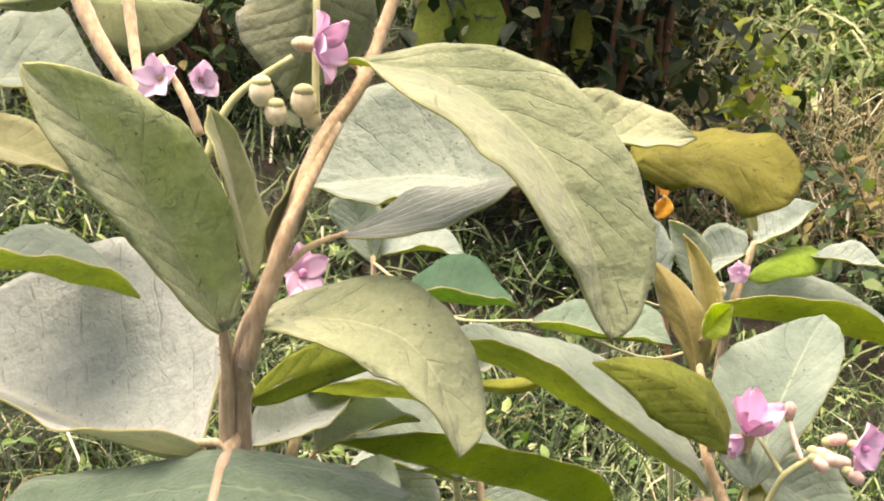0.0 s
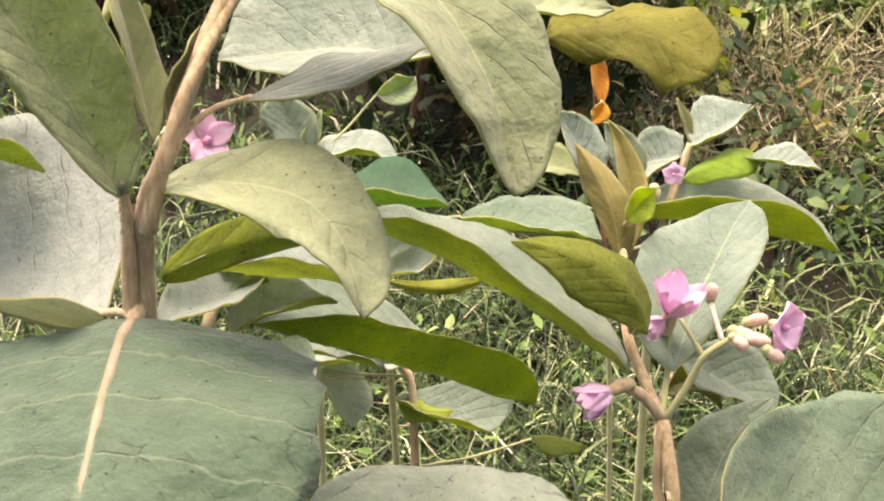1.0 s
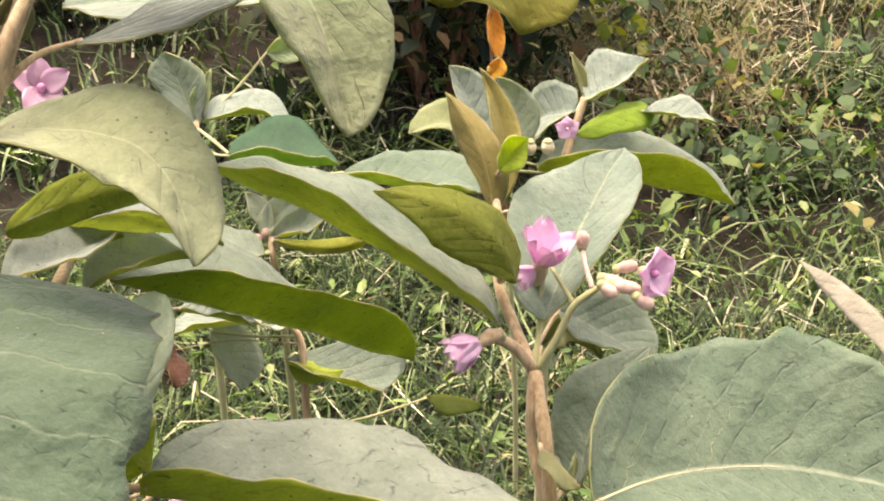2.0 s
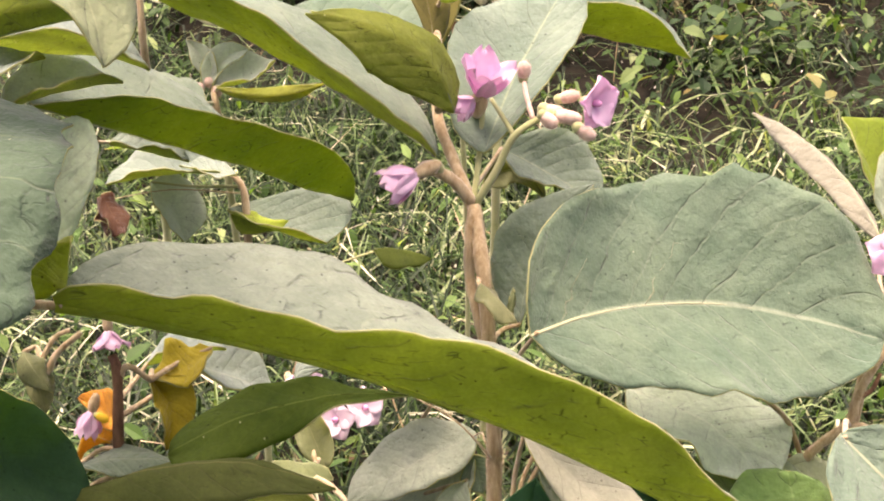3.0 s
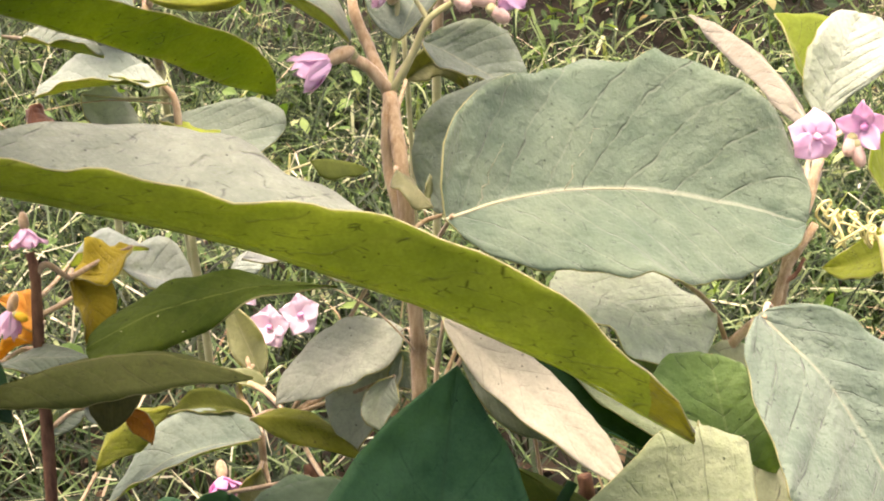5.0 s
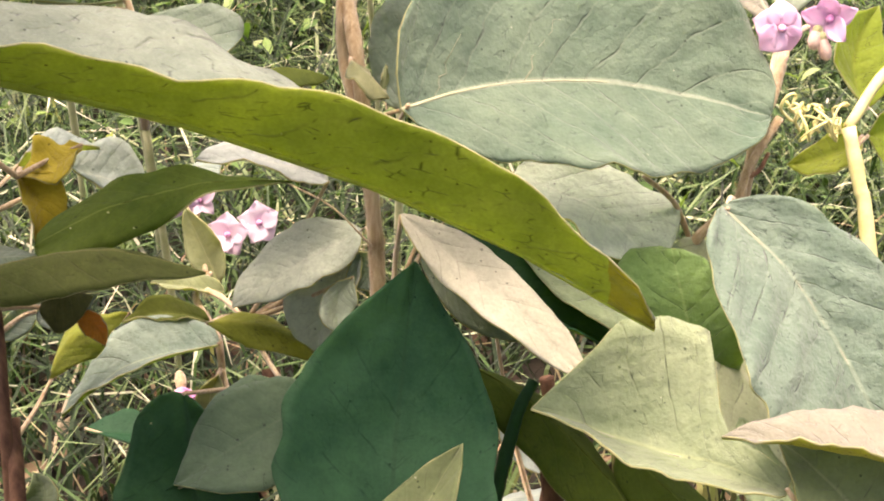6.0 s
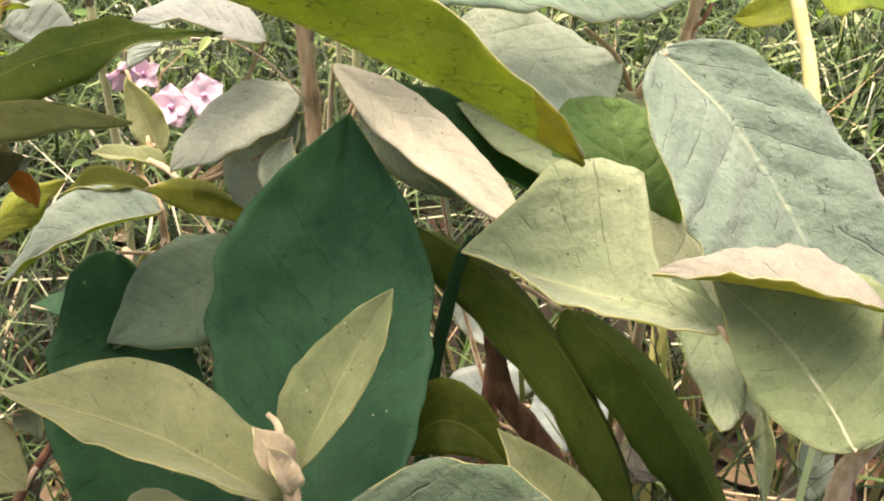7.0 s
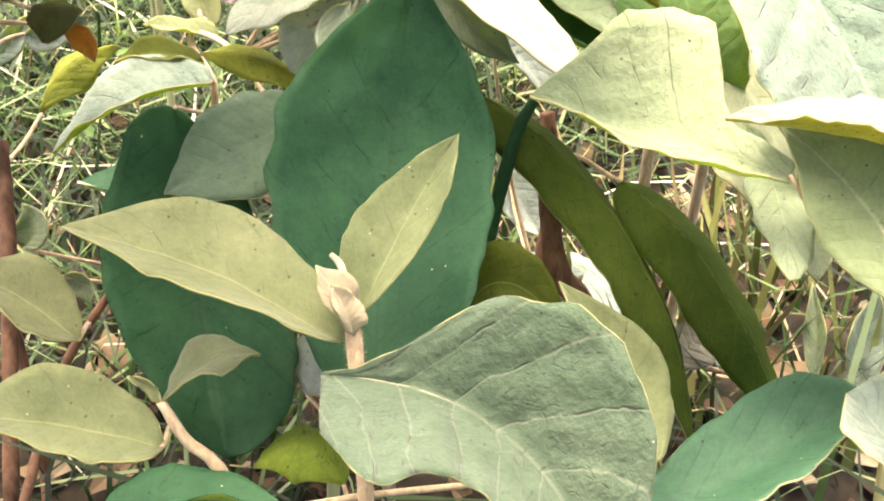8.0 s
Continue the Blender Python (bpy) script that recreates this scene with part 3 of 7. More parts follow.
leaf(shrub_a, (0.0580, 0.9100, 0.9760), (0.1110, 0.9020, 0.9570), (0.1680, 0.9170, 0.9440), (0.1230, 0.9340, 0.9600), (0.1020, 0.8770, 0.9450), seed=5, top=PALE_OLIVE)
leaf(shrub_a, (0.0508, 0.8790, 0.9252), (-0.0160, 0.9123, 0.9288), (-0.0901, 0.9264, 0.9093), (-0.0372, 0.8706, 0.9021), (-0.0263, 0.9747, 0.9542), seed=6, top=PALE, full=0.45)
leaf(shrub_a, (-0.0580, 0.7840, 0.9250), (-0.0060, 0.7880, 0.9400), (0.0510, 0.8230, 0.9480), (-0.0120, 0.8310, 0.9370), (-0.0000, 0.7570, 0.9400), seed=7, stalk=(-0.0962, 0.7501, 0.9072), top=STRIPED, under=STRIPED, rib=0.0014, fold=0.0, wave=0.002, full=0.6)
leaf(shrub_a, (-0.3166, 0.8840, 0.9975), (-0.2604, 0.8857, 1.0021), (-0.2107, 0.9004, 0.9839), (-0.2636, 0.9438, 1.0154), (-0.2553, 0.8475, 0.9848), seed=8, top=UPPER)
leaf(shrub_a, (-0.3403, 0.9682, 0.9364), (-0.2897, 0.9645, 0.9263), (-0.2539, 0.9583, 0.9092), (-0.2875, 0.9875, 0.9308), (-0.2916, 0.9403, 0.9181), seed=9, top=YOUNG)
leaf(shrub_a, (-0.3103, 0.8245, 0.8923), (-0.2366, 0.8407, 0.8783), (-0.1925, 0.8546, 0.8581), (-0.2448, 0.9063, 0.8832), (-0.2320, 0.8175, 0.9024), seed=10, top=UPPER)
leaf(shrub_a, (-0.1420, 0.7530, 0.8070), (-0.2390, 0.8280, 0.7970), (-0.3680, 0.9000, 0.8190), (-0.2260, 0.7660, 0.7970), (-0.2070, 0.9190, 0.8450), seed=11, full=0.42, wave=0.008, stalk=(-0.1159, 0.7430, 0.8006), peaks=(0.5, 0.32), rib=0.0014, cup=0.0, top=WHITISH, under=WHITISH)
leaf(shrub_a, (-0.1224, 0.7462, 0.8060), (-0.1244, 0.6482, 0.7910), (-0.1330, 0.5416, 0.7279), (-0.0160, 0.6750, 0.8010), (-0.2510, 0.7000, 0.7890), seed=13, wave=0.008, stalk=(-0.1194, 0.7561, 0.8042), quilt=0.0022, veins=6, shape=((0, 0.02, 0.02, 0.22, 0.05, 0.5, 0.09, 0.78, 0.16, 0.93, 0.25, 0.97, 0.48, 1.0, 0.7, 1.0, 0.85, 0.95, 0.95, 0.65, 1, 0.05), (0, 0.02, 0.02, 0.25, 0.05, 0.5, 0.1, 0.72, 0.18, 0.9, 0.3, 1.0, 0.48, 1.0, 0.7, 0.9, 0.9, 0.6, 1, 0.05)), ribbed=RIB_ROSY, top=VEINED_FELT, rib=0.0034, fold=-0.22)
leaf(shrub_a, (-0.1245, 0.8476, 0.7896), (-0.0793, 0.8820, 0.7976), (-0.0149, 0.9276, 0.7814), (-0.0857, 0.8665, 0.7857), (-0.0754, 0.8889, 0.8147), seed=14, under=UNDER_DEEP, rib=0.0004, quilt=0.0004)
leaf(shrub_a, (-0.1132, 0.9064, 0.7666), (-0.0567, 0.9086, 0.7726), (0.0018, 0.9203, 0.7461), (-0.0548, 0.9495, 0.7680), (-0.0550, 0.8779, 0.7758), seed=15, top=SILVER)
leaf(shrub_a, (-0.1241, 0.8223, 0.7694), (-0.0984, 0.8554, 0.7726), (-0.0614, 0.9050, 0.7627), (-0.1117, 0.8786, 0.7779), (-0.0810, 0.8228, 0.7708), seed=16, top=SILVER)
leaf(shrub_a, (-0.0864, 0.8745, 0.7375), (-0.0568, 0.8990, 0.7462), (-0.0162, 0.9176, 0.7387), (-0.0665, 0.9301, 0.7439), (-0.0552, 0.8669, 0.7456), seed=17, top=SILVER)
leaf(shrub_a, (-0.1052, 0.7460, 0.9106), (-0.1140, 0.7631, 0.9575), (-0.1265, 0.7698, 1.0052), (-0.1211, 0.7482, 0.9751), (-0.1015, 0.7737, 0.9574), seed=18, top=YOUNG, under=YOUNG, full=0.8)
leaf(shrub_a, (-0.0992, 0.7591, 0.9173), (-0.0896, 0.7677, 0.9410), (-0.0803, 0.7873, 0.9657), (-0.0953, 0.7598, 0.9486), (-0.0811, 0.7777, 0.9392), seed=19, top=YOUNG, under=YOUNG, full=0.8)
leaf(shrub_a, (-0.0741, 0.8695, 1.0746), (-0.0786, 0.8634, 1.0285), (-0.0935, 0.8588, 0.9866), (-0.1258, 0.8746, 1.0300), (-0.0400, 0.8733, 1.0263), seed=20, full=0.5, rib=0.0004, quilt=0.0004, top=FRESH, under=GREEN_FELT)
leaf(shrub_a, (-0.2216, 0.8995, 1.0398), (-0.1830, 0.8970, 1.0330), (-0.1512, 0.9181, 1.0325), (-0.1791, 0.8705, 1.0187), (-0.1834, 0.9243, 1.0495), seed=21, top=FRESH, under=OLIVE, rib=0.0004, quilt=0.0004)
leaf(shrub_a, (-0.2166, 0.8818, 1.0498), (-0.2532, 0.8995, 1.0400), (-0.2848, 0.8984, 1.0369), (-0.2531, 0.9031, 1.0499), (-0.2532, 0.8974, 1.0341), seed=22, top=FRESH, under=YOUNG, rib=0.0004, quilt=0.0004)
tube("stem", [(-0.1201, 0.6873, 0.5737), (-0.1180, 0.7547, 0.8030), (-0.1122, 0.7469, 0.8693), (-0.0949, 0.7460, 0.9105), (-0.0713, 0.7897, 0.9722), (-0.0472, 0.8322, 1.0011), (-0.0311, 0.8668, 1.0378), (-0.0140, 0.8932, 1.0810)], 0.0074, 0.003, STEM, shrub_a, "tan felted stem", n=30, hairs=1)
tube("stem", [(-0.1226, 0.7475, 0.7099), (-0.1251, 0.7508, 0.8069), (-0.1217, 0.7448, 0.8634), (-0.1225, 0.7396, 0.8931)], 0.0068, 0.0024, STEM, shrub_a, "", hairs=1)
tube("stem", [(-0.1105, 0.7409, 0.8616), (-0.0981, 0.7438, 0.9047), (-0.0822, 0.7588, 0.9456), (-0.0591, 0.8049, 0.9846)], 0.0055, 0.003, STEM, shrub_a, "", hairs=1)
tube("stem", [(-0.3622, 0.8262, 0.5463), (-0.3426, 0.8736, 0.8226), (-0.3403, 0.9015, 0.8992), (-0.3290, 0.9135, 0.9907)], 0.005, 0.003, STEM, shrub_a, "")
tube("branch", [(-0.2302, 0.8889, 1.0693), (-0.2126, 0.8660, 1.0356), (-0.1952, 0.8468, 1.0122), (-0.1748, 0.8290, 0.9925)], 0.006, 0.004, STEM, shrub_a, "")
tube("branch", [(-0.1925, 0.8865, 1.0626), (-0.1855, 0.8625, 1.0259), (-0.1765, 0.8302, 0.9956)], 0.004, 0.003, STEM, shrub_a, "")
tube("flower_stalk", [(-0.1337, 0.7882, 0.9681), (-0.1256, 0.7958, 0.9891), (-0.1127, 0.8018, 1.0055), (-0.0838, 0.8083, 1.0234)], 0.0028, 0.002, STEM_GREEN, shrub_a, "")
tube("flower_stalk", [(-0.1385, 0.8028, 0.9789), (-0.1464, 0.8095, 0.9972), (-0.1628, 0.8282, 1.0195)], 0.003, 0.002, STEM, shrub_a, "")
tube("flower_stalk", [(-0.0714, 0.8112, 0.9728), (-0.0728, 0.8213, 1.0005), (-0.0718, 0.8415, 1.0559)], 0.0025, 0.002, STEM_GREEN, shrub_a, "")

# ---- flowering shrub in the middle ----
shrub_b = plant("nightshade_shrub", (0.229, 0.865, 0), "felt-leaved shrub bearing pink-lilac flowers and buds", "plant", "felt-leaved shrubs")
leaf(shrub_b, (0.1891, 0.9092, 0.6840), (0.0995, 0.9225, 0.7444), (-0.0082, 0.9246, 0.8015), (0.0689, 0.8923, 0.7932), (0.1105, 1.0030, 0.7531), seed=23, full=0.5, top=UPPER)
leaf(shrub_b, (0.1990, 0.9110, 0.7140), (0.1710, 0.9110, 0.7530), (0.1040, 0.9170, 0.7830), (0.1960, 0.9350, 0.7600), (0.1540, 0.8920, 0.7530), seed=24, full=0.5, rib=0.0004, quilt=0.0004, under=UNDER_OLIVE, points=(1.0, 1.0))
leaf(shrub_b, (0.2237, 0.9257, 0.6780), (0.2577, 0.9887, 0.7245), (0.3024, 1.0566, 0.7596), (0.2132, 1.0127, 0.7325), (0.2999, 0.9954, 0.7345), seed=25, full=0.45, fold=0.25, top=UPPER)
leaf(shrub_b, (0.1957, 1.0153, 0.7232), (0.1883, 1.0354, 0.7653), (0.1629, 1.0571, 0.8075), (0.2067, 1.0330, 0.7633), (0.1725, 1.0385, 0.7692), seed=26, under=BRIGHT, full=0.8, rib=0.0004, quilt=0.0004)
leaf(shrub_b, (0.2015, 1.0335, 0.7159), (0.2081, 1.0574, 0.7684), (0.1911, 1.0823, 0.8191), (0.1997, 1.0599, 0.7724), (0.2204, 1.0600, 0.7761), seed=27, top=BRIGHT, under=BRIGHT, full=0.8)
leaf(shrub_b, (0.2004, 1.0196, 0.7571), (0.2126, 1.0247, 0.7703), (0.2230, 1.0282, 0.7797), (0.2055, 1.0288, 0.7779), (0.2193, 1.0198, 0.7608), seed=28, top=UNDER_DEEP)
leaf(shrub_b, (0.2481, 1.0170, 0.6410), (0.2867, 1.0082, 0.6289), (0.3203, 0.9931, 0.6021), (0.3121, 1.0389, 0.6279), (0.2635, 0.9840, 0.6202), seed=29, top=UPPER)
leaf(shrub_b, (0.2361, 1.0240, 0.6063), (0.2588, 1.0277, 0.6183), (0.2843, 1.0153, 0.5960), (0.2615, 1.0331, 0.6304), (0.2538, 1.0225, 0.6062), seed=30, top=YOUNG)
leaf(shrub_b, (0.2514, 0.9098, 0.5486), (0.2682, 0.9431, 0.5925), (0.3112, 0.9699, 0.6305), (0.2412, 0.9602, 0.5965), (0.2939, 0.9470, 0.6055), seed=31, top=UPPER, fold=0.1, quilt=0.0003)
leaf(shrub_b, (0.2151, 0.8658, 0.6066), (0.2248, 0.8497, 0.6003), (0.2362, 0.8334, 0.5940), (0.2178, 0.8406, 0.6031), (0.2323, 0.8589, 0.5980), seed=32, under=YOUNG, rib=0.0004, quilt=0.0004)
leaf(shrub_b, (0.2337, 0.8524, 0.5863), (0.2367, 0.8572, 0.5957), (0.2383, 0.8624, 0.6057), (0.2390, 0.8573, 0.5964), (0.2341, 0.8578, 0.5963), seed=33, under=YOUNG, rib=0.0004, quilt=0.0004)
leaf(shrub_b, (0.2440, 0.8100, 0.6000), (0.3771, 0.8696, 0.5879), (0.5072, 0.8673, 0.5505), (0.3991, 0.9525, 0.6399), (0.3977, 0.8148, 0.5341), seed=34, top=GREY_FELT, point=0.55, wave=0.008, quilt=0.001, fold=0.25, nub=(0, 0.53, 0.025, 0.07), stalk=(0.2311, 0.8680, 0.5092), full=0.3, ribs=2, rib_end=0.72, rib=0.0009)
tube("stem", [(0.2247, 0.7804, 0.1790), (0.2294, 0.8603, 0.4317), (0.2284, 0.8652, 0.4825), (0.2213, 0.8806, 0.5932), (0.2152, 0.9100, 0.6457)], 0.0062, 0.005, STEM, shrub_b, "tan felted stem", n=24, hairs=1)
tube("stem", [(0.2242, 0.8754, 0.5422), (0.2157, 0.8846, 0.5780), (0.2119, 0.8962, 0.5985), (0.2119, 0.8984, 0.6236), (0.2147, 0.9092, 0.6440)], 0.004, 0.004, STEM, shrub_b, "")
tube("branch", [(0.2140, 0.9102, 0.6456), (0.2027, 0.9365, 0.6703), (0.1940, 0.9497, 0.6924), (0.1945, 0.9828, 0.7112)], 0.0045, 0.0035, STEM, shrub_b, "")
tube("branch", [(0.1914, 0.9218, 0.7116), (0.1980, 0.9937, 0.7248), (0.1982, 1.0195, 0.7327)], 0.003, 0.003, STEM, shrub_b, "")
tube("branch", [(0.2153, 0.9109, 0.6474), (0.2213, 0.9344, 0.6707), (0.2253, 0.9507, 0.7016)], 0.0024, 0.0018, STEM_GREEN, shrub_b, "")
tube("branch", [(0.2167, 0.9098, 0.6457), (0.2312, 0.9109, 0.6720), (0.2423, 0.9113, 0.6962), (0.2616, 0.9154, 0.7082)], 0.003, 0.0022, STEM_GREEN, shrub_b, "")
tube("branch", [(0.2435, 0.9205, 0.6924), (0.2357, 0.9382, 0.7020), (0.2313, 0.9528, 0.7068)], 0.002, 0.0015, STEM_GREEN, shrub_b, "")
tube("branch", [(0.2551, 0.9152, 0.7064), (0.2528, 0.9322, 0.7161), (0.2530, 0.9464, 0.7210)], 0.002, 0.0015, BUD, shrub_b, "")
tube("branch", [(0.2141, 0.9111, 0.6473), (0.2005, 0.9108, 0.6647), (0.1813, 0.9083, 0.6768)], 0.0045, 0.004, STEM, shrub_b, "")

# ---- long arching leaves of the shrub in front ----
shrub_h = plant("nightshade_shrub", (-0.168, 0.624, 0), "felt-leaved shrub with long arching leaves near the camera", "plant", "felt-leaved shrubs")
leaf(shrub_h, (-0.0309, 0.6914, 0.7001), (0.1606, 0.6935, 0.6352), (0.3702, 0.6506, 0.5306), (0.1730, 0.7868, 0.6411), (0.1544, 0.6793, 0.6814), seed=35, full=0.42, top=CRINKLED, wave=0.006, quilt=0.0018, rib=0.0016, points=(1.1, 0.22), peaks=(0.4, 0.75), stalk=(-0.0971, 0.7099, 0.6807), ribbed=UNDER, dry=0.93)
leaf(shrub_h, (-0.0740, 0.9060, 0.7280), (0.0180, 0.9510, 0.6760), (0.1350, 1.0350, 0.5920), (-0.0250, 1.0100, 0.7180), (0.0240, 0.9350, 0.7150), seed=36, under=UNDER_DEEP, quilt=0.0004, rib=0.0004, points=(1.3, 0.45), peaks=(0.33, 0.6), fold=0.0, top=UPPER, full=0.45, fulls=(0.5, 1.0))
leaf(shrub_h, (-0.0420, 1.0000, 0.6610), (-0.0150, 1.0000, 0.6580), (0.0150, 1.0000, 0.6450), (-0.0150, 1.0200, 0.6550), (-0.0150, 0.9800, 0.6600), seed=37, top=PALE)
leaf(shrub_h, (-0.0531, 0.7115, 0.6918), (-0.0398, 0.7196, 0.7115), (-0.0237, 0.7134, 0.7249), (-0.0320, 0.6957, 0.7092), (-0.0398, 0.7424, 0.7130), seed=38, rib=0.0004, quilt=0.0004, top=UNDER_DEEP)
leaf(shrub_h, (-0.0795, 0.8248, 0.6357), (-0.0571, 0.8498, 0.6903), (-0.0452, 0.8891, 0.7267), (-0.0811, 0.8519, 0.6905), (-0.0331, 0.8600, 0.6921), seed=39, full=0.4, point=0.45, fold=0.2, top=MINT)
tube("stem", [(-0.1882, 0.5646, 0.2327), (-0.1348, 0.6897, 0.5829), (-0.0971, 0.7099, 0.6807), (-0.0995, 0.7947, 0.7437), (-0.1001, 0.9052, 0.7435)], 0.008, 0.004, STEM, shrub_h, "tan felted stem", n=20)

leaf(shrub_h, (-0.1420, 0.8000, 0.5820), (-0.1030, 0.8300, 0.5140), (-0.0510, 0.8200, 0.4530), (-0.0820, 0.8600, 0.5080), (-0.1280, 0.7900, 0.4970), seed=151, top=TEAL_SATIN, ribbed=TEAL_SATIN, full=0.5, stalk=(-0.1460, 0.6640, 0.5100))
# flowers and fruit of the close shrub
flower(shrub_a, (-0.0711, 0.8056, 1.0304), 0.017, (0.9, -0.4, 0.0), 0.42, seed=1, turn=0.4)
flower(shrub_a, (-0.1629, 0.8237, 1.0072), 0.012, (-0.3, -0.8, 0.3), 0.45, seed=2, mat=PETAL_PALE)
flower(shrub_a, (-0.1391, 0.8186, 1.0076), 0.012, (0.3, -0.8, 0.2), 0.2, seed=3, mat=PETAL_PALE)
berry(shrub_a, (-0.1015, 0.8015, 1.0046), 0.008)
berry(shrub_a, (-0.0935, 0.7974, 0.9934), 0.007)
berry(shrub_a, (-0.0789, 0.8142, 0.9956), 0.0085)
berry(shrub_a, (-0.0746, 0.8157, 0.9852), 0.006)
flower(shrub_a, (-0.0836, 0.8035, 0.8931), 0.014, (0.3, -0.7, 0.5), 0.5, seed=4)

# flowers of the middle shrub
flower(shrub_b, (0.2230, 0.9440, 0.7130), 0.024, (0.12, -0.35, 0.9), 0.24, seed=5)
flower(shrub_b, (0.2176, 0.9401, 0.7119), 0.013, (-0.7, -0.4, -0.3), 0.2, seed=25)
bud(shrub_b, (0.2529, 0.9501, 0.7278), (0.05, -0.1, 1.0), 0.009, 0.006)
flower(shrub_b, (0.2950, 0.9095, 0.7195), 0.0145, (0.55, -0.75, 0.15), 0.62, seed=6)
bud(shrub_b, (0.2790, 0.9197, 0.7201), (0.9, -0.2, 0.3), 0.01, 0.0055)
bud(shrub_b, (0.2750, 0.9044, 0.7121), (0.9, -0.2, -0.1), 0.014, 0.006)
bud(shrub_b, (0.2876, 0.8981, 0.7035), (0.9, -0.2, -0.6), 0.01, 0.006)
bud(shrub_b, (0.2684, 0.9111, 0.7125), (0.8, -0.4, -0.2), 0.012, 0.007)
bud(shrub_b, (0.2631, 0.9001, 0.7121), (0.6, -0.4, -0.4), 0.009, 0.006)
flower(shrub_b, (0.1764, 0.9019, 0.6744), 0.02, (-0.95, -0.2, -0.35), 0.1, seed=7)
bud(shrub_b, (0.1851, 0.9074, 0.6758), (-0.95, -0.2, 0.2), 0.01, 0.006)

# ---- shrub farther back ----
shrub_e = plant("nightshade_shrub", (0.304, 1.481, 0), "small pale felt-leaved shrub with a pink flower", "plant", "felt-leaved shrubs")
leaf(shrub_e, (0.3435, 1.5295, 0.6381), (0.3182, 1.5303, 0.6381), (0.2833, 1.5242, 0.6205), (0.2956, 1.4978, 0.6097), (0.3219, 1.5594, 0.6567), seed=40, top=PALE, full=0.4)
leaf(shrub_e, (0.3530, 1.5328, 0.6469), (0.3817, 1.5391, 0.6645), (0.4249, 1.5478, 0.6891), (0.3722, 1.5778, 0.6794), (0.3867, 1.5162, 0.6618), seed=41, top=PALE)
leaf(shrub_e, (0.3550, 1.5435, 0.6468), (0.3490, 1.5545, 0.6733), (0.3397, 1.5636, 0.6950), (0.3445, 1.5534, 0.6703), (0.3554, 1.5555, 0.6762), seed=42, top=YOUNG)
leaf(shrub_e, (0.3394, 1.5000, 0.6184), (0.3864, 1.5056, 0.6358), (0.4350, 1.5267, 0.6382), (0.3973, 1.4828, 0.6336), (0.3909, 1.5324, 0.6487), seed=43, rib=0.0004, quilt=0.0004, under=UNDER_DEEP, top=GREEN_FELT)
leaf(shrub_e, (0.4145, 1.5071, 0.6416), (0.4519, 1.5060, 0.6416), (0.4936, 1.4995, 0.6290), (0.4603, 1.5283, 0.6441), (0.4466, 1.4829, 0.6377), seed=44, top=PALE)
leaf(shrub_e, (0.2954, 1.4884, 0.5866), (0.4014, 1.4840, 0.5838), (0.5132, 1.4648, 0.5452), (0.4217, 1.5486, 0.5849), (0.4118, 1.4263, 0.6022), seed=45, full=0.45)
leaf(shrub_e, (0.1555, 1.5080, 0.6240), (0.1899, 1.5117, 0.6356), (0.2334, 1.5045, 0.6212), (0.1920, 1.5366, 0.6438), (0.1940, 1.4863, 0.6266), seed=46, top=YOUNG)
leaf(shrub_e, (0.2363, 1.4525, 0.6265), (0.2187, 1.4713, 0.6712), (0.1979, 1.4856, 0.7048), (0.2065, 1.4682, 0.6628), (0.2413, 1.4859, 0.6823), seed=47, top=PALE)
leaf(shrub_e, (0.2832, 1.4982, 0.6097), (0.2742, 1.5126, 0.6444), (0.2528, 1.5274, 0.6790), (0.2586, 1.5108, 0.6386), (0.2962, 1.5155, 0.6530), seed=48, top=UPPER)
leaf(shrub_e, (0.1289, 1.2532, 0.6594), (0.1711, 1.2549, 0.6668), (0.2156, 1.2466, 0.6498), (0.1761, 1.3071, 0.6626), (0.1679, 1.2182, 0.6560), seed=49, top=GREY_FELT)
tube("stem", [(0.3085, 1.4888, 0.4559), (0.3172, 1.4946, 0.5503), (0.3433, 1.5248, 0.6264), (0.3531, 1.5340, 0.6498)], 0.006, 0.004, STEM, shrub_e, "")
flower(shrub_e, (0.3265, 1.4843, 0.6319), 0.01, (-0.2, -0.9, 0.1), 0.75, seed=8)
berry(shrub_e, (0.2850, 1.4781, 0.6136), 0.008)
berry(shrub_e, (0.3047, 1.4775, 0.6136), 0.008)

# withered leaf hanging in the brush
withered_stalk = plant("withered_stalk", (0.269, 1.658, 0), "dry stalk with hanging orange withered leaves", "plant")
leaf(withered_stalk, (0.2635, 1.7034, 0.7141), (0.2700, 1.6916, 0.6857), (0.2730, 1.6774, 0.6509), (0.2803, 1.6926, 0.6889), (0.2597, 1.6894, 0.6793), seed=50, top=ORANGE, under=ORANGE)
leaf(withered_stalk, (0.2718, 1.6703, 0.6600), (0.2682, 1.6653, 0.6475), (0.2579, 1.6613, 0.6368), (0.2783, 1.6624, 0.6412), (0.2581, 1.6669, 0.6506), seed=51, top=ORANGE, under=ORANGE)
tube("stem", [(0.2842, 1.6365, 0.4190), (0.2683, 1.6799, 0.6037), (0.2635, 1.7034, 0.7141)], 0.004, 0.002, STEM_RED, withered_stalk, "")

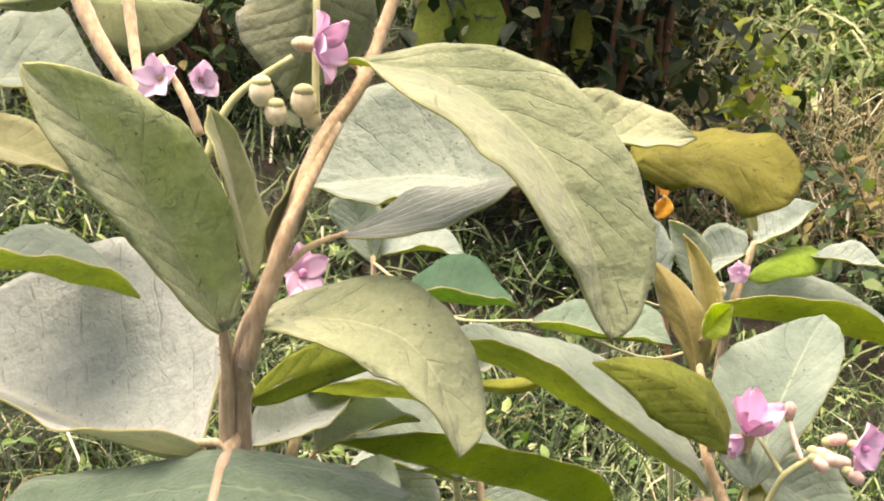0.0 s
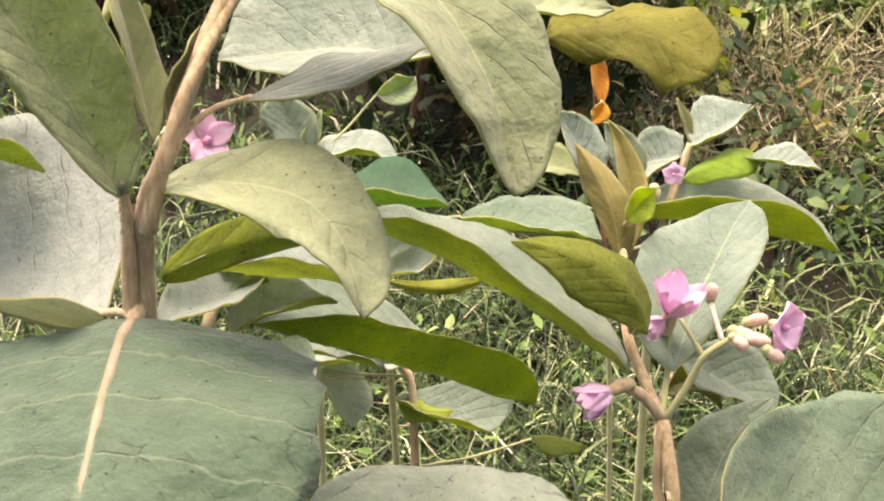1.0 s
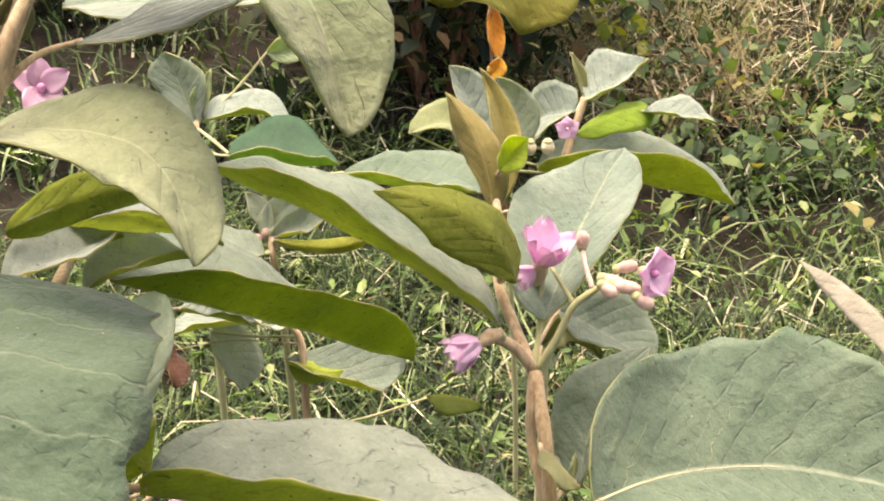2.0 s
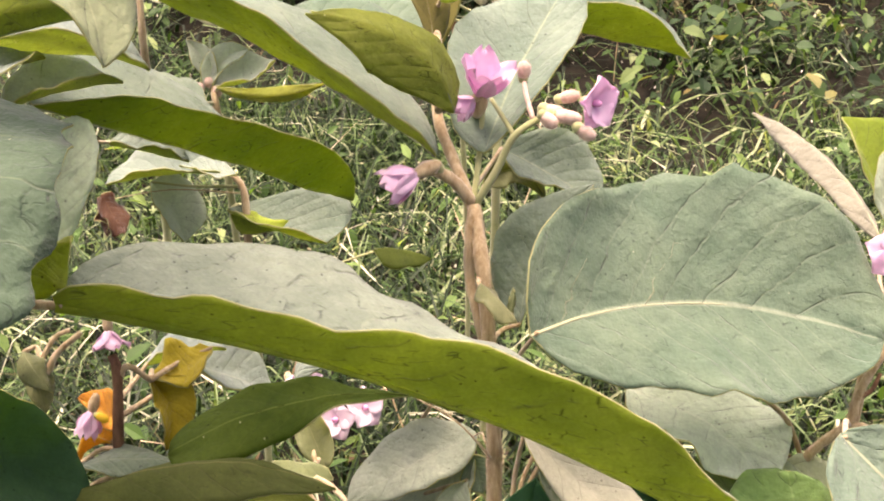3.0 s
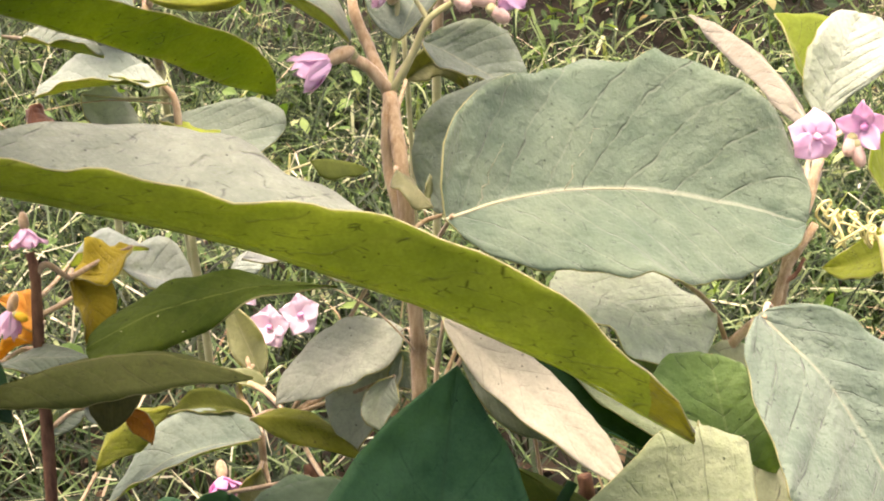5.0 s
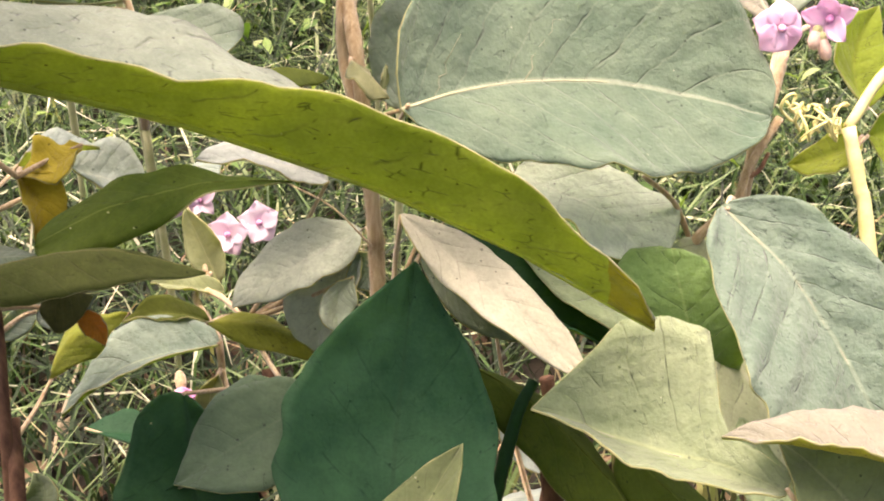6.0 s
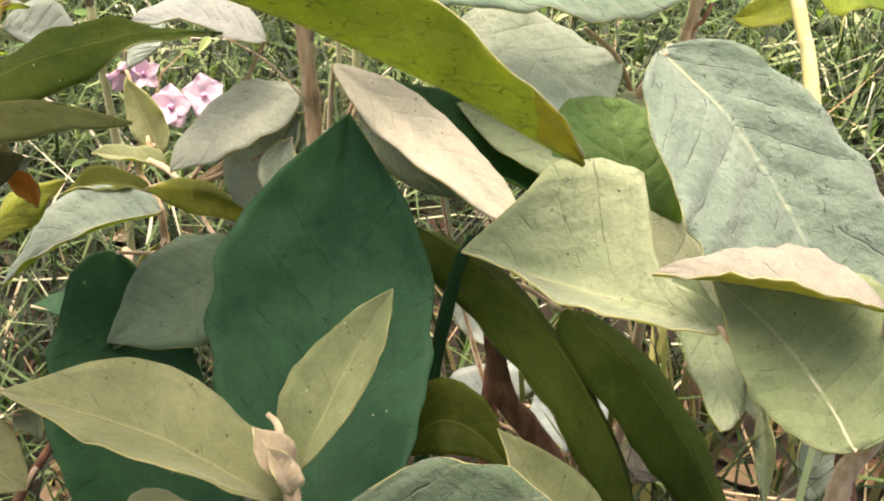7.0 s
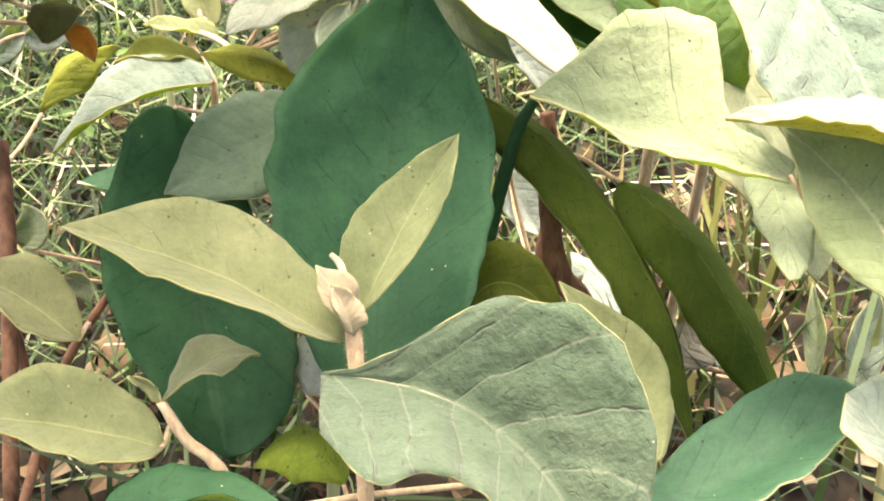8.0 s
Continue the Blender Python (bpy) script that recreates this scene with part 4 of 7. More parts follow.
# ---- seedlings in the grass ----
seedling = plant("seedling", (0.041, 1.276, 0), "young felt-leaved seedling standing in grass", "plant", "seedlings in the grass")
leaf(seedling, (0.0206, 1.2855, 0.4649), (0.0781, 1.2760, 0.4545), (0.1154, 1.2652, 0.4377), (0.1317, 1.3215, 0.4429), (0.0589, 1.2541, 0.4515), seed=52, top=UPPER)
leaf(seedling, (0.0222, 1.2852, 0.4644), (0.0450, 1.2795, 0.4562), (0.0781, 1.2767, 0.4560), (0.0450, 1.2660, 0.4509), (0.0505, 1.2917, 0.4596), seed=53, rib=0.0004, quilt=0.0004)
leaf(seedling, (0.0248, 1.3004, 0.4975), (-0.0356, 1.3090, 0.5054), (-0.0960, 1.3049, 0.4861), (-0.0375, 1.2654, 0.5065), (-0.0448, 1.3520, 0.5011), seed=54, top=PALE)
leaf(seedling, (-0.0563, 1.3307, 0.4772), (-0.0319, 1.3179, 0.4540), (-0.0248, 1.3030, 0.4231), (-0.0106, 1.3388, 0.4551), (-0.0499, 1.2969, 0.4531), seed=55, top=MINT, under=MINT)
leaf(seedling, (0.0314, 1.2817, 0.5062), (0.0045, 1.2863, 0.5113), (-0.0227, 1.2891, 0.5124), (0.0054, 1.2625, 0.5077), (0.0032, 1.3069, 0.5077), seed=56, top=PALE)
tube("stem", [(0.0398, 1.2800, 0.3611), (0.0384, 1.2824, 0.4374), (0.0363, 1.2924, 0.4824), (0.0248, 1.3004, 0.4975)], 0.005, 0.003, STEM, seedling, "")
leaf(seedling, (0.1626, 1.3289, 0.3929), (0.1916, 1.3252, 0.3901), (0.2205, 1.3203, 0.3846), (0.1902, 1.3036, 0.3908), (0.1931, 1.3465, 0.3884), seed=57, under=UNDER_DARK, rib=0.0004, quilt=0.0004)
leaf(seedling, (-0.0950, 1.2700, 0.4940), (-0.0860, 1.2600, 0.4790), (-0.0730, 1.2400, 0.4660), (-0.0780, 1.2800, 0.4770), (-0.0920, 1.2500, 0.4710), seed=152, top=RUST, under=RUST, wave=0.006)
leaf(seedling, (-0.1000, 1.2800, 0.4860), (-0.0970, 1.2700, 0.4700), (-0.0900, 1.2500, 0.4600), (-0.0940, 1.2800, 0.4660), (-0.1010, 1.2600, 0.4720), seed=153, top=RUST, under=RUST, wave=0.006, stalk=(0.0360, 1.2920, 0.4800))
seedling_b = plant("seedling", (-0.008, 1.393, 0), "young felt-leaved seedling standing in grass", "plant", "seedlings in the grass")
leaf(seedling_b, (0.0061, 1.4124, 0.5450), (0.0417, 1.4156, 0.5581), (0.0684, 1.4183, 0.5686), (0.0348, 1.4492, 0.5578), (0.0482, 1.3810, 0.5562), seed=58, top=MINT)
leaf(seedling_b, (0.0061, 1.4124, 0.5450), (-0.0045, 1.4244, 0.5690), (-0.0211, 1.4344, 0.5877), (-0.0135, 1.4227, 0.5637), (0.0046, 1.4273, 0.5769), seed=59, top=MINT)
leaf(seedling_b, (0.0000, 1.4105, 0.5398), (0.0189, 1.4237, 0.5715), (0.0426, 1.4254, 0.5793), (0.0078, 1.4295, 0.5822), (0.0305, 1.4215, 0.5688), seed=60, top=MINT)
leaf(seedling_b, (0.0005, 1.3593, 0.5487), (-0.0358, 1.3659, 0.5566), (-0.0782, 1.3683, 0.5543), (-0.0335, 1.3310, 0.5531), (-0.0383, 1.3993, 0.5566), seed=61, top=UPPER)
leaf(seedling_b, (0.0123, 1.3643, 0.5615), (0.0769, 1.3564, 0.5560), (0.1168, 1.3578, 0.5661), (0.0766, 1.3536, 0.5499), (0.0772, 1.3600, 0.5637), seed=62, rib=0.0004, quilt=0.0004)
tube("stem", [(0.0119, 1.4290, 0.4629), (0.0080, 1.4012, 0.5211), (0.0049, 1.4125, 0.5450)], 0.005, 0.003, STEM, seedling_b, "")
bud(seedling_b, (0.0004, 1.4141, 0.5477), (0, -0.3, 1), 0.008, 0.006)
bud(seedling_b, (0.0088, 1.4097, 0.5397), (0, -0.3, 1), 0.008, 0.006)
bud(seedling_b, (-0.0086, 1.4124, 0.5425), (0, -0.3, 1), 0.008, 0.006)
seedling_c = plant("seedling", (-0.069, 1.516, 0), "low felt-leaved shrub behind the flowers", "plant", "seedlings in the grass")
leaf(seedling_c, (-0.0830, 1.5641, 0.6178), (-0.0968, 1.5837, 0.6576), (-0.1138, 1.6022, 0.6945), (-0.1276, 1.5889, 0.6634), (-0.0683, 1.5865, 0.6687), seed=63, top=UPPER)
leaf(seedling_c, (-0.0765, 1.5662, 0.6235), (-0.0724, 1.5763, 0.6461), (-0.0617, 1.5899, 0.6772), (-0.0849, 1.5774, 0.6462), (-0.0630, 1.5769, 0.6489), seed=64, top=FRESH)
leaf(seedling_c, (-0.0702, 1.5669, 0.6263), (-0.0199, 1.5680, 0.6373), (0.0263, 1.5596, 0.6274), (-0.0219, 1.6025, 0.6399), (-0.0149, 1.5334, 0.6352), seed=65, top=PALE)
leaf(seedling_c, (-0.0371, 1.4518, 0.6223), (0.0213, 1.4481, 0.6246), (0.0791, 1.4383, 0.6137), (0.0193, 1.5061, 0.6302), (0.0289, 1.4045, 0.6273), seed=66, top=TEAL_SATIN)
leaf(seedling_c, (0.0831, 1.2458, 0.6761), (0.1486, 1.2382, 0.6711), (0.2036, 1.2282, 0.6593), (0.1502, 1.2803, 0.6669), (0.1497, 1.2045, 0.6701), seed=67, top=GREY_FELT)
leaf(seedling_c, (0.0012, 1.5925, 0.6938), (0.0262, 1.5917, 0.6965), (0.0456, 1.5980, 0.7134), (0.0207, 1.6001, 0.7136), (0.0381, 1.5854, 0.6851), seed=68, top=FRESH)
tube("stem", [(-0.0817, 1.5930, 0.4422), (-0.0788, 1.5536, 0.5485), (-0.0796, 1.5664, 0.6235)], 0.006, 0.003, STEM, seedling_c, "")

# ---- shrub with flowers at the side ----
shrub_j = plant("nightshade_shrub", (0.520, 0.877, 0), "felt-leaved shrub with open pink flowers and pale leaves", "plant", "felt-leaved shrubs")
leaf(shrub_j, (0.5525, 1.0045, 0.5606), (0.5560, 1.1515, 0.5577), (0.5454, 1.3342, 0.5330), (0.5730, 1.1730, 0.5560), (0.5400, 1.1320, 0.5600), seed=69, full=0.8, quilt=0.0002, rib=0.0004, under=BROWN)
leaf(shrub_j, (0.6160, 1.1364, 0.5018), (0.6056, 1.1655, 0.5529), (0.5875, 1.2062, 0.5812), (0.5929, 1.1658, 0.5504), (0.6420, 1.1910, 0.5659), seed=70, top=UNDER_DEEP, under=UNDER_DEEP)
leaf(shrub_j, (0.5829, 1.0496, 0.5451), (0.6000, 1.0700, 0.5820), (0.6280, 1.1130, 0.6130), (0.5700, 1.0730, 0.5940), (0.6500, 1.0880, 0.5850), seed=71, top=MINT, point=0.4, full=0.6, fold=0.1)
tube("stem", [(0.5018, 0.8778, 0.5267), (0.5190, 0.9003, 0.5509), (0.5360, 0.9321, 0.5710), (0.5616, 1.0067, 0.5666)], 0.005, 0.004, STEM, shrub_j, "")
tube("branch", [(0.5360, 0.9321, 0.5710), (0.5527, 0.9542, 0.5734), (0.5926, 1.0010, 0.5633)], 0.003, 0.002, STEM, shrub_j, "")
flower(shrub_j, (0.5205, 0.9040, 0.5999), 0.0155, (-0.1, -0.9, 0.25), 0.95, seed=9)
flower(shrub_j, (0.5629, 0.9210, 0.5989), 0.016, (-0.5, -0.8, 0.1), 0.5, seed=10)
bud(shrub_j, (0.5572, 0.9118, 0.5806), (0.2, -0.4, -0.8), 0.012, 0.006)
bud(shrub_j, (0.5513, 0.9154, 0.5860), (-0.3, -0.4, -0.8), 0.01, 0.006)

# ---- big leaves at the side ----
shrub_k = plant("nightshade_shrub", (0.421, 0.697, 0), "large-leaved felt shrub with forked brown stem", "plant", "felt-leaved shrubs")
tube("stem", [(0.4106, 0.7809, 0.1887), (0.4369, 0.8494, 0.4048), (0.4587, 0.8544, 0.4604), (0.4855, 0.8548, 0.4876), (0.4932, 0.8614, 0.5118), (0.5174, 0.8763, 0.5441)], 0.0042, 0.003, STEM, shrub_k, "tan-brown felted forked stem", n=22, hairs=1)
tube("branch", [(0.4592, 0.8662, 0.4508), (0.4452, 0.8707, 0.4825), (0.4218, 0.8755, 0.5039)], 0.0022, 0.0018, STEM, shrub_k, "")
tube("branch", [(0.4855, 0.8545, 0.4868), (0.4976, 0.8526, 0.4858), (0.5130, 0.8565, 0.4749)], 0.003, 0.002, STEM, shrub_k, "")
tube("branch", [(0.4925, 0.8629, 0.5038), (0.5030, 0.8647, 0.5092), (0.5101, 0.8698, 0.5200)], 0.002, 0.0015, STEM_RED, shrub_k, "")
leaf(shrub_k, (0.3316, 0.8960, 0.5001), (0.3840, 0.8642, 0.4945), (0.4196, 0.8211, 0.4638), (0.4243, 0.9075, 0.4778), (0.3398, 0.8138, 0.4968), seed=72, full=0.4, wave=0.008, fold=0.3, point=0.6, top=MINT)
leaf(shrub_k, (0.4491, 0.7825, 0.5310), (0.5059, 0.7225, 0.4735), (0.5421, 0.6368, 0.3744), (0.5670, 0.7250, 0.4830), (0.4350, 0.6650, 0.4840), seed=73, full=0.42, wave=0.003, rib=0.0012, peaks=(0.5, 0.62), stalk=(0.4855, 0.8545, 0.4868), top=TEALISH, fold=0.0, quilt=0.002, veins=6)
leaf(shrub_k, (0.5052, 0.5386, 0.4017), (0.4845, 0.5778, 0.4366), (0.4400, 0.6220, 0.4680), (0.4520, 0.5660, 0.4210), (0.5518, 0.6030, 0.4425), seed=74, top=MID_GREEN, fold=0.2, full=0.4, rib=0.0026)
leaf(shrub_k, (0.5295, 0.5800, 0.4666), (0.4736, 0.5977, 0.4810), (0.4021, 0.6090, 0.4827), (0.4689, 0.5757, 0.4835), (0.4848, 0.6264, 0.4716), seed=75, top=BROWN, quilt=0.0013)
leaf(shrub_k, (0.4400, 0.5960, 0.4510), (0.3770, 0.6400, 0.4580), (0.3030, 0.6600, 0.4720), (0.3610, 0.6020, 0.4570), (0.4060, 0.7000, 0.4890), seed=76, top=FRESH, quilt=0.001, shape=((0, 0.3, 0.1, 0.72, 0.2, 0.95, 0.31, 0.96, 0.4, 1.04, 0.52, 0.98, 0.6, 1.02, 0.72, 0.85, 0.83, 0.45, 1, 0.01), (0, 0.1, 0.25, 0.22, 0.32, 0.38, 0.39, 0.78, 0.43, 0.98, 0.54, 0.97, 0.64, 0.86, 0.73, 0.78, 0.78, 0.58, 0.88, 0.32, 1, 0.01)))
leaf(shrub_k, (0.4450, 0.6900, 0.4290), (0.4480, 0.6250, 0.4150), (0.4350, 0.5600, 0.4060), (0.4640, 0.6100, 0.4120), (0.4320, 0.6300, 0.4130), seed=77, full=0.5, fold=0, teeth=0.12, point=0.7, top=FRESH, under=FRESH)
leaf(shrub_k, (0.4306, 0.8354, 0.4622), (0.4783, 0.7567, 0.4021), (0.4835, 0.6281, 0.3497), (0.5388, 0.8018, 0.4002), (0.4166, 0.7131, 0.4061), seed=78, full=0.4, teeth=0.12, fold=0.1, top=PALE_GREEN, rib=0.0003, ribbed=PALE_GREEN)
leaf(shrub_k, (0.4730, 0.7991, 0.4465), (0.3999, 0.8043, 0.4566), (0.3248, 0.8250, 0.4790), (0.3871, 0.7669, 0.4452), (0.4135, 0.8526, 0.4659), seed=79, top=FRESH, full=0.4, fold=0, teeth=0.05, wave=0.004)
tube("stem", [(0.5596, 0.5065, 0.1890), (0.5216, 0.5701, 0.3444), (0.5207, 0.5666, 0.3746)], 0.006, 0.005, STEM_RED, shrub_k, "")
tube("stem", [(0.5102, 0.5567, 0.3404), (0.5164, 0.5616, 0.3664), (0.5497, 0.5756, 0.3935)], 0.008, 0.005, STEM, shrub_k, "pink-brown felted shoot", hairs=1)
leaf(shrub_k, (0.4550, 0.7650, 0.3750), (0.4330, 0.7750, 0.4440), (0.4240, 0.8000, 0.4890), (0.3860, 0.7900, 0.4470), (0.4670, 0.7750, 0.4450), seed=80, top=LEAF_GREEN, full=0.5, wave=0.004, rib=0.0002, point=0.28, fold=0.05)

# ---- vine with tendrils ----
vine = plant("vine", (0.562, 0.710, 0), "climbing vine with yellow-green leaves and coiled tendril", "vine")
tube("stem", [(0.5728, 0.6674, 0.2572), (0.5658, 0.8063, 0.4795), (0.5624, 0.8274, 0.5127), (0.5572, 0.8497, 0.5475)], 0.0055, 0.005, TENDRIL, vine, "thick pale green vine stem")
tube("stem", [(0.5572, 0.8497, 0.5475), (0.5973, 0.8847, 0.5743), (0.6604, 0.9173, 0.5830)], 0.004, 0.004, TENDRIL, vine, "")
leaf(vine, (0.5921, 0.8980, 0.5373), (0.5898, 0.9227, 0.5576), (0.6174, 0.9621, 0.5888), (0.5721, 0.9315, 0.5680), (0.6182, 0.9168, 0.5542), seed=81, teeth=0.15, top=UNDER_DEEP, under=UNDER_DEEP)
leaf(vine, (0.5908, 0.8963, 0.5153), (0.5654, 0.8930, 0.5046), (0.5377, 0.9011, 0.4927), (0.5645, 0.8744, 0.4936), (0.5743, 0.9085, 0.5124), seed=82, teeth=0.15, top=UNDER_DEEP, under=UNDER_DEEP)
leaf(vine, (0.5949, 0.8958, 0.5154), (0.6197, 0.8948, 0.5190), (0.6556, 0.8860, 0.4934), (0.6334, 0.9109, 0.5288), (0.6055, 0.8724, 0.4991), seed=83, teeth=0.15, top=UNDER_DEEP, under=UNDER_DEEP)
tendril(vine, (0.5264, 0.8903, 0.5492), (0.5590, 0.8484, 0.5459), 0.012, 7)
tendril(vine, (0.5210, 0.8706, 0.5546), (0.5512, 0.8484, 0.5442), 0.010, 5)

# ---- deep green leaves below ----
shrub_n = plant("nightshade_shrub", (0.232, 0.639, 0), "shrub with large smooth dark green leaves in shade", "plant", "felt-leaved shrubs")
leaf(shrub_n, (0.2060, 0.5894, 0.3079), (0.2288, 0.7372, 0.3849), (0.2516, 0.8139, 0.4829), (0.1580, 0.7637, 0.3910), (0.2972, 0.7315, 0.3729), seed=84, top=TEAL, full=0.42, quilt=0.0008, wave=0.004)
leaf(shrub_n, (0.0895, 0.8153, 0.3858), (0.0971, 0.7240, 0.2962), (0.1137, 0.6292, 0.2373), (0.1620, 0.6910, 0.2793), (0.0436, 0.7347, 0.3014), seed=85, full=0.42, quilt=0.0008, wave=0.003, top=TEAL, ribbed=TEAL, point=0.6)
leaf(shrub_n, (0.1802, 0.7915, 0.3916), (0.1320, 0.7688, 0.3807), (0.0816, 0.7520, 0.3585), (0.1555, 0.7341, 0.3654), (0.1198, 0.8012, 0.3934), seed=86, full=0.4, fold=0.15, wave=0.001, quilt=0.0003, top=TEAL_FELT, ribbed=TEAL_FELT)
leaf(shrub_n, (0.2763, 0.7179, 0.2681), (0.3001, 0.7047, 0.3054), (0.3445, 0.6851, 0.2694), (0.2957, 0.7300, 0.3222), (0.2938, 0.6843, 0.2933), seed=87, top=UNDER_DARK, under=UNDER, fold=0, wave=0.001)
leaf(shrub_n, (0.2429, 0.8207, 0.5148), (0.3027, 0.7752, 0.4749), (0.3528, 0.7316, 0.4360), (0.3210, 0.7860, 0.4810), (0.2830, 0.7650, 0.4750), seed=88, full=0.6, point=0.7, fold=0, top=CREAM_FELT, under=CREAM_FELT)
# separate dark leaf, added as the shaded side of the cream leaf above
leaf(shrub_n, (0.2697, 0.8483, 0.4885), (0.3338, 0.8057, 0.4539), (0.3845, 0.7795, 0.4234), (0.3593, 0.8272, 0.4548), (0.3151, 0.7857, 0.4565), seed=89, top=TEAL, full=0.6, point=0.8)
leaf(shrub_n, (0.2599, 0.8699, 0.4647), (0.2925, 0.8419, 0.4279), (0.3261, 0.8224, 0.4045), (0.3049, 0.8447, 0.4346), (0.2838, 0.8364, 0.4179), seed=90, top=UPPER)
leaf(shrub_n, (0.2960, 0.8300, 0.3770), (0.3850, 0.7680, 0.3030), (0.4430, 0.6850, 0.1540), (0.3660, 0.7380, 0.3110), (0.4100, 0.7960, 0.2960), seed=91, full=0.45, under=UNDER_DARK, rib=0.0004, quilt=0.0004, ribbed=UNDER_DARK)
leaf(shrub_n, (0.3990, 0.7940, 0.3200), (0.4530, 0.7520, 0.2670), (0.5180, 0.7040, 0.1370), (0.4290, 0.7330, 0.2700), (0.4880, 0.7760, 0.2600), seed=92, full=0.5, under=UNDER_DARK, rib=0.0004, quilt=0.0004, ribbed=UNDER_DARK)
tube("petiole", [(0.2842, 0.7348, 0.1978), (0.2982, 0.7607, 0.2914), (0.3185, 0.7845, 0.3654), (0.3330, 0.7980, 0.3880)], 0.006, 0.004, TEAL, shrub_n, "")
tube("stem", [(0.3470, 0.7775, 0.0894), (0.3507, 0.8220, 0.2022), (0.3647, 0.8525, 0.2806), (0.3578, 0.8688, 0.3358)], 0.0075, 0.006, STEM_RED, shrub_n, "red-brown woody stem")
tube("stem", [(0.4006, 0.7674, 0.1801), (0.3747, 0.7777, 0.2253), (0.3531, 0.7820, 0.2625), (0.3489, 0.8144, 0.3264)], 0.01, 0.008, STEM_RED, shrub_n, "")
tube("stem", [(0.1645, 0.8532, 0.2462), (0.1546, 0.8847, 0.2877), (0.1489, 0.9158, 0.3293)], 0.008, 0.007, STEM_RED, shrub_n, "")
tube("stem", [(0.1810, 0.6586, 0.1531), (0.1948, 0.7331, 0.2916), (0.2119, 0.7677, 0.3591), (0.2350, 0.8095, 0.4376)], 0.005, 0.004, STEM_GREEN, shrub_n, "")

# ---- low shoots at the front ----
shrub_s = plant("nightshade_shoot", (0.187, 0.434, 0), "young felt-leaved shoot with a pale bud", "plant", "young felt-leaved shoots")
leaf(shrub_s, (0.1877, 0.5854, 0.3610), (0.1157, 0.6211, 0.3971), (0.0319, 0.6499, 0.4048), (0.0995, 0.5942, 0.3916), (0.1332, 0.6551, 0.3957), seed=93, top=OLIVE, full=0.6, wave=0.003, fold=0.6)
leaf(shrub_s, (0.2002, 0.6013, 0.3679), (0.2219, 0.6248, 0.4038), (0.2628, 0.6636, 0.4472), (0.1996, 0.6395, 0.4030), (0.2464, 0.6257, 0.4094), seed=94, top=OLIVE, full=0.6, wave=0.002)
leaf(shrub_s, (0.1750, 0.5650, 0.3550), (0.2590, 0.5300, 0.3480), (0.3110, 0.4480, 0.3110), (0.3100, 0.5370, 0.4130), (0.2300, 0.4750, 0.3620), seed=95, rib=0.0014, shape=((0, 0.02, 0.09, 0.06, 0.19, 0.3, 0.29, 0.76, 0.46, 1.0, 0.57, 1.0, 0.76, 0.84, 0.9, 0.55, 1, 0.1), (0, 1.0, 0.1, 1.45, 0.2, 1.6, 0.3, 1.45, 0.46, 1.0, 0.6, 0.85, 0.76, 0.75, 1, 0.1)), fold=0.0, quilt=0.0026, veins=7, top=VEINED_FELT)
leaf(shrub_s, (0.3590, 0.5459, 0.2857), (0.3510, 0.5858, 0.3219), (0.3217, 0.6303, 0.3607), (0.3288, 0.5778, 0.3241), (0.3801, 0.5890, 0.3144), seed=96, top=OLIVE, full=0.5)
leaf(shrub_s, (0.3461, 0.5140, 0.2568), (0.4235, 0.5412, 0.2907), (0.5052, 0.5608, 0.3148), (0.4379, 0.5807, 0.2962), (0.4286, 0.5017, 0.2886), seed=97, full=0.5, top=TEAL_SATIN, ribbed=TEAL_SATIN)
leaf(shrub_s, (0.5111, 0.4920, 0.2899), (0.4974, 0.5163, 0.3207), (0.4740, 0.5417, 0.3344), (0.4618, 0.5112, 0.3246), (0.5170, 0.5462, 0.3310), seed=98, top=UPPER)
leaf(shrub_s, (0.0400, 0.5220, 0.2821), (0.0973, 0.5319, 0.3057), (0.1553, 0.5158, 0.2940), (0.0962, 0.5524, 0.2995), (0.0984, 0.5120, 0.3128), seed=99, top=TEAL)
leaf(shrub_s, (0.1874, 0.6095, 0.2233), (0.1601, 0.6254, 0.2403), (0.1310, 0.6225, 0.2312), (0.1719, 0.6421, 0.2482), (0.1557, 0.6081, 0.2329), seed=100, rib=0.0004, quilt=0.0004)
leaf(shrub_s, (0.1674, 0.6306, 0.2829), (0.1839, 0.6370, 0.2945), (0.2007, 0.6288, 0.2862), (0.1791, 0.6911, 0.2826), (0.1850, 0.5978, 0.2922), seed=101, top=SILVER, under=SILVER, fold=0.1)
tube("stem", [(0.1971, 0.4385, 0.0930), (0.1976, 0.5430, 0.2704), (0.1955, 0.5762, 0.3497), (0.1938, 0.5915, 0.3704), (0.1880, 0.6054, 0.3884)], 0.0055, 0.004, STEM, shrub_s, "cream felted stem", hairs=1)
leaf(shrub_s, (0.1937, 0.5815, 0.3703), (0.1883, 0.5886, 0.3893), (0.1757, 0.6028, 0.4031), (0.1781, 0.5839, 0.3913), (0.1984, 0.5972, 0.3891), seed=102, top=CREAM_LEAF, under=CREAM_LEAF, fold=0.3, full=0.6)
leaf(shrub_s, (0.1947, 0.5763, 0.3736), (0.1908, 0.5786, 0.3897), (0.1836, 0.5874, 0.4004), (0.1843, 0.5740, 0.3891), (0.1987, 0.5833, 0.3906), seed=103, top=CREAM_LEAF, under=CREAM_LEAF, fold=0.5, full=0.6)
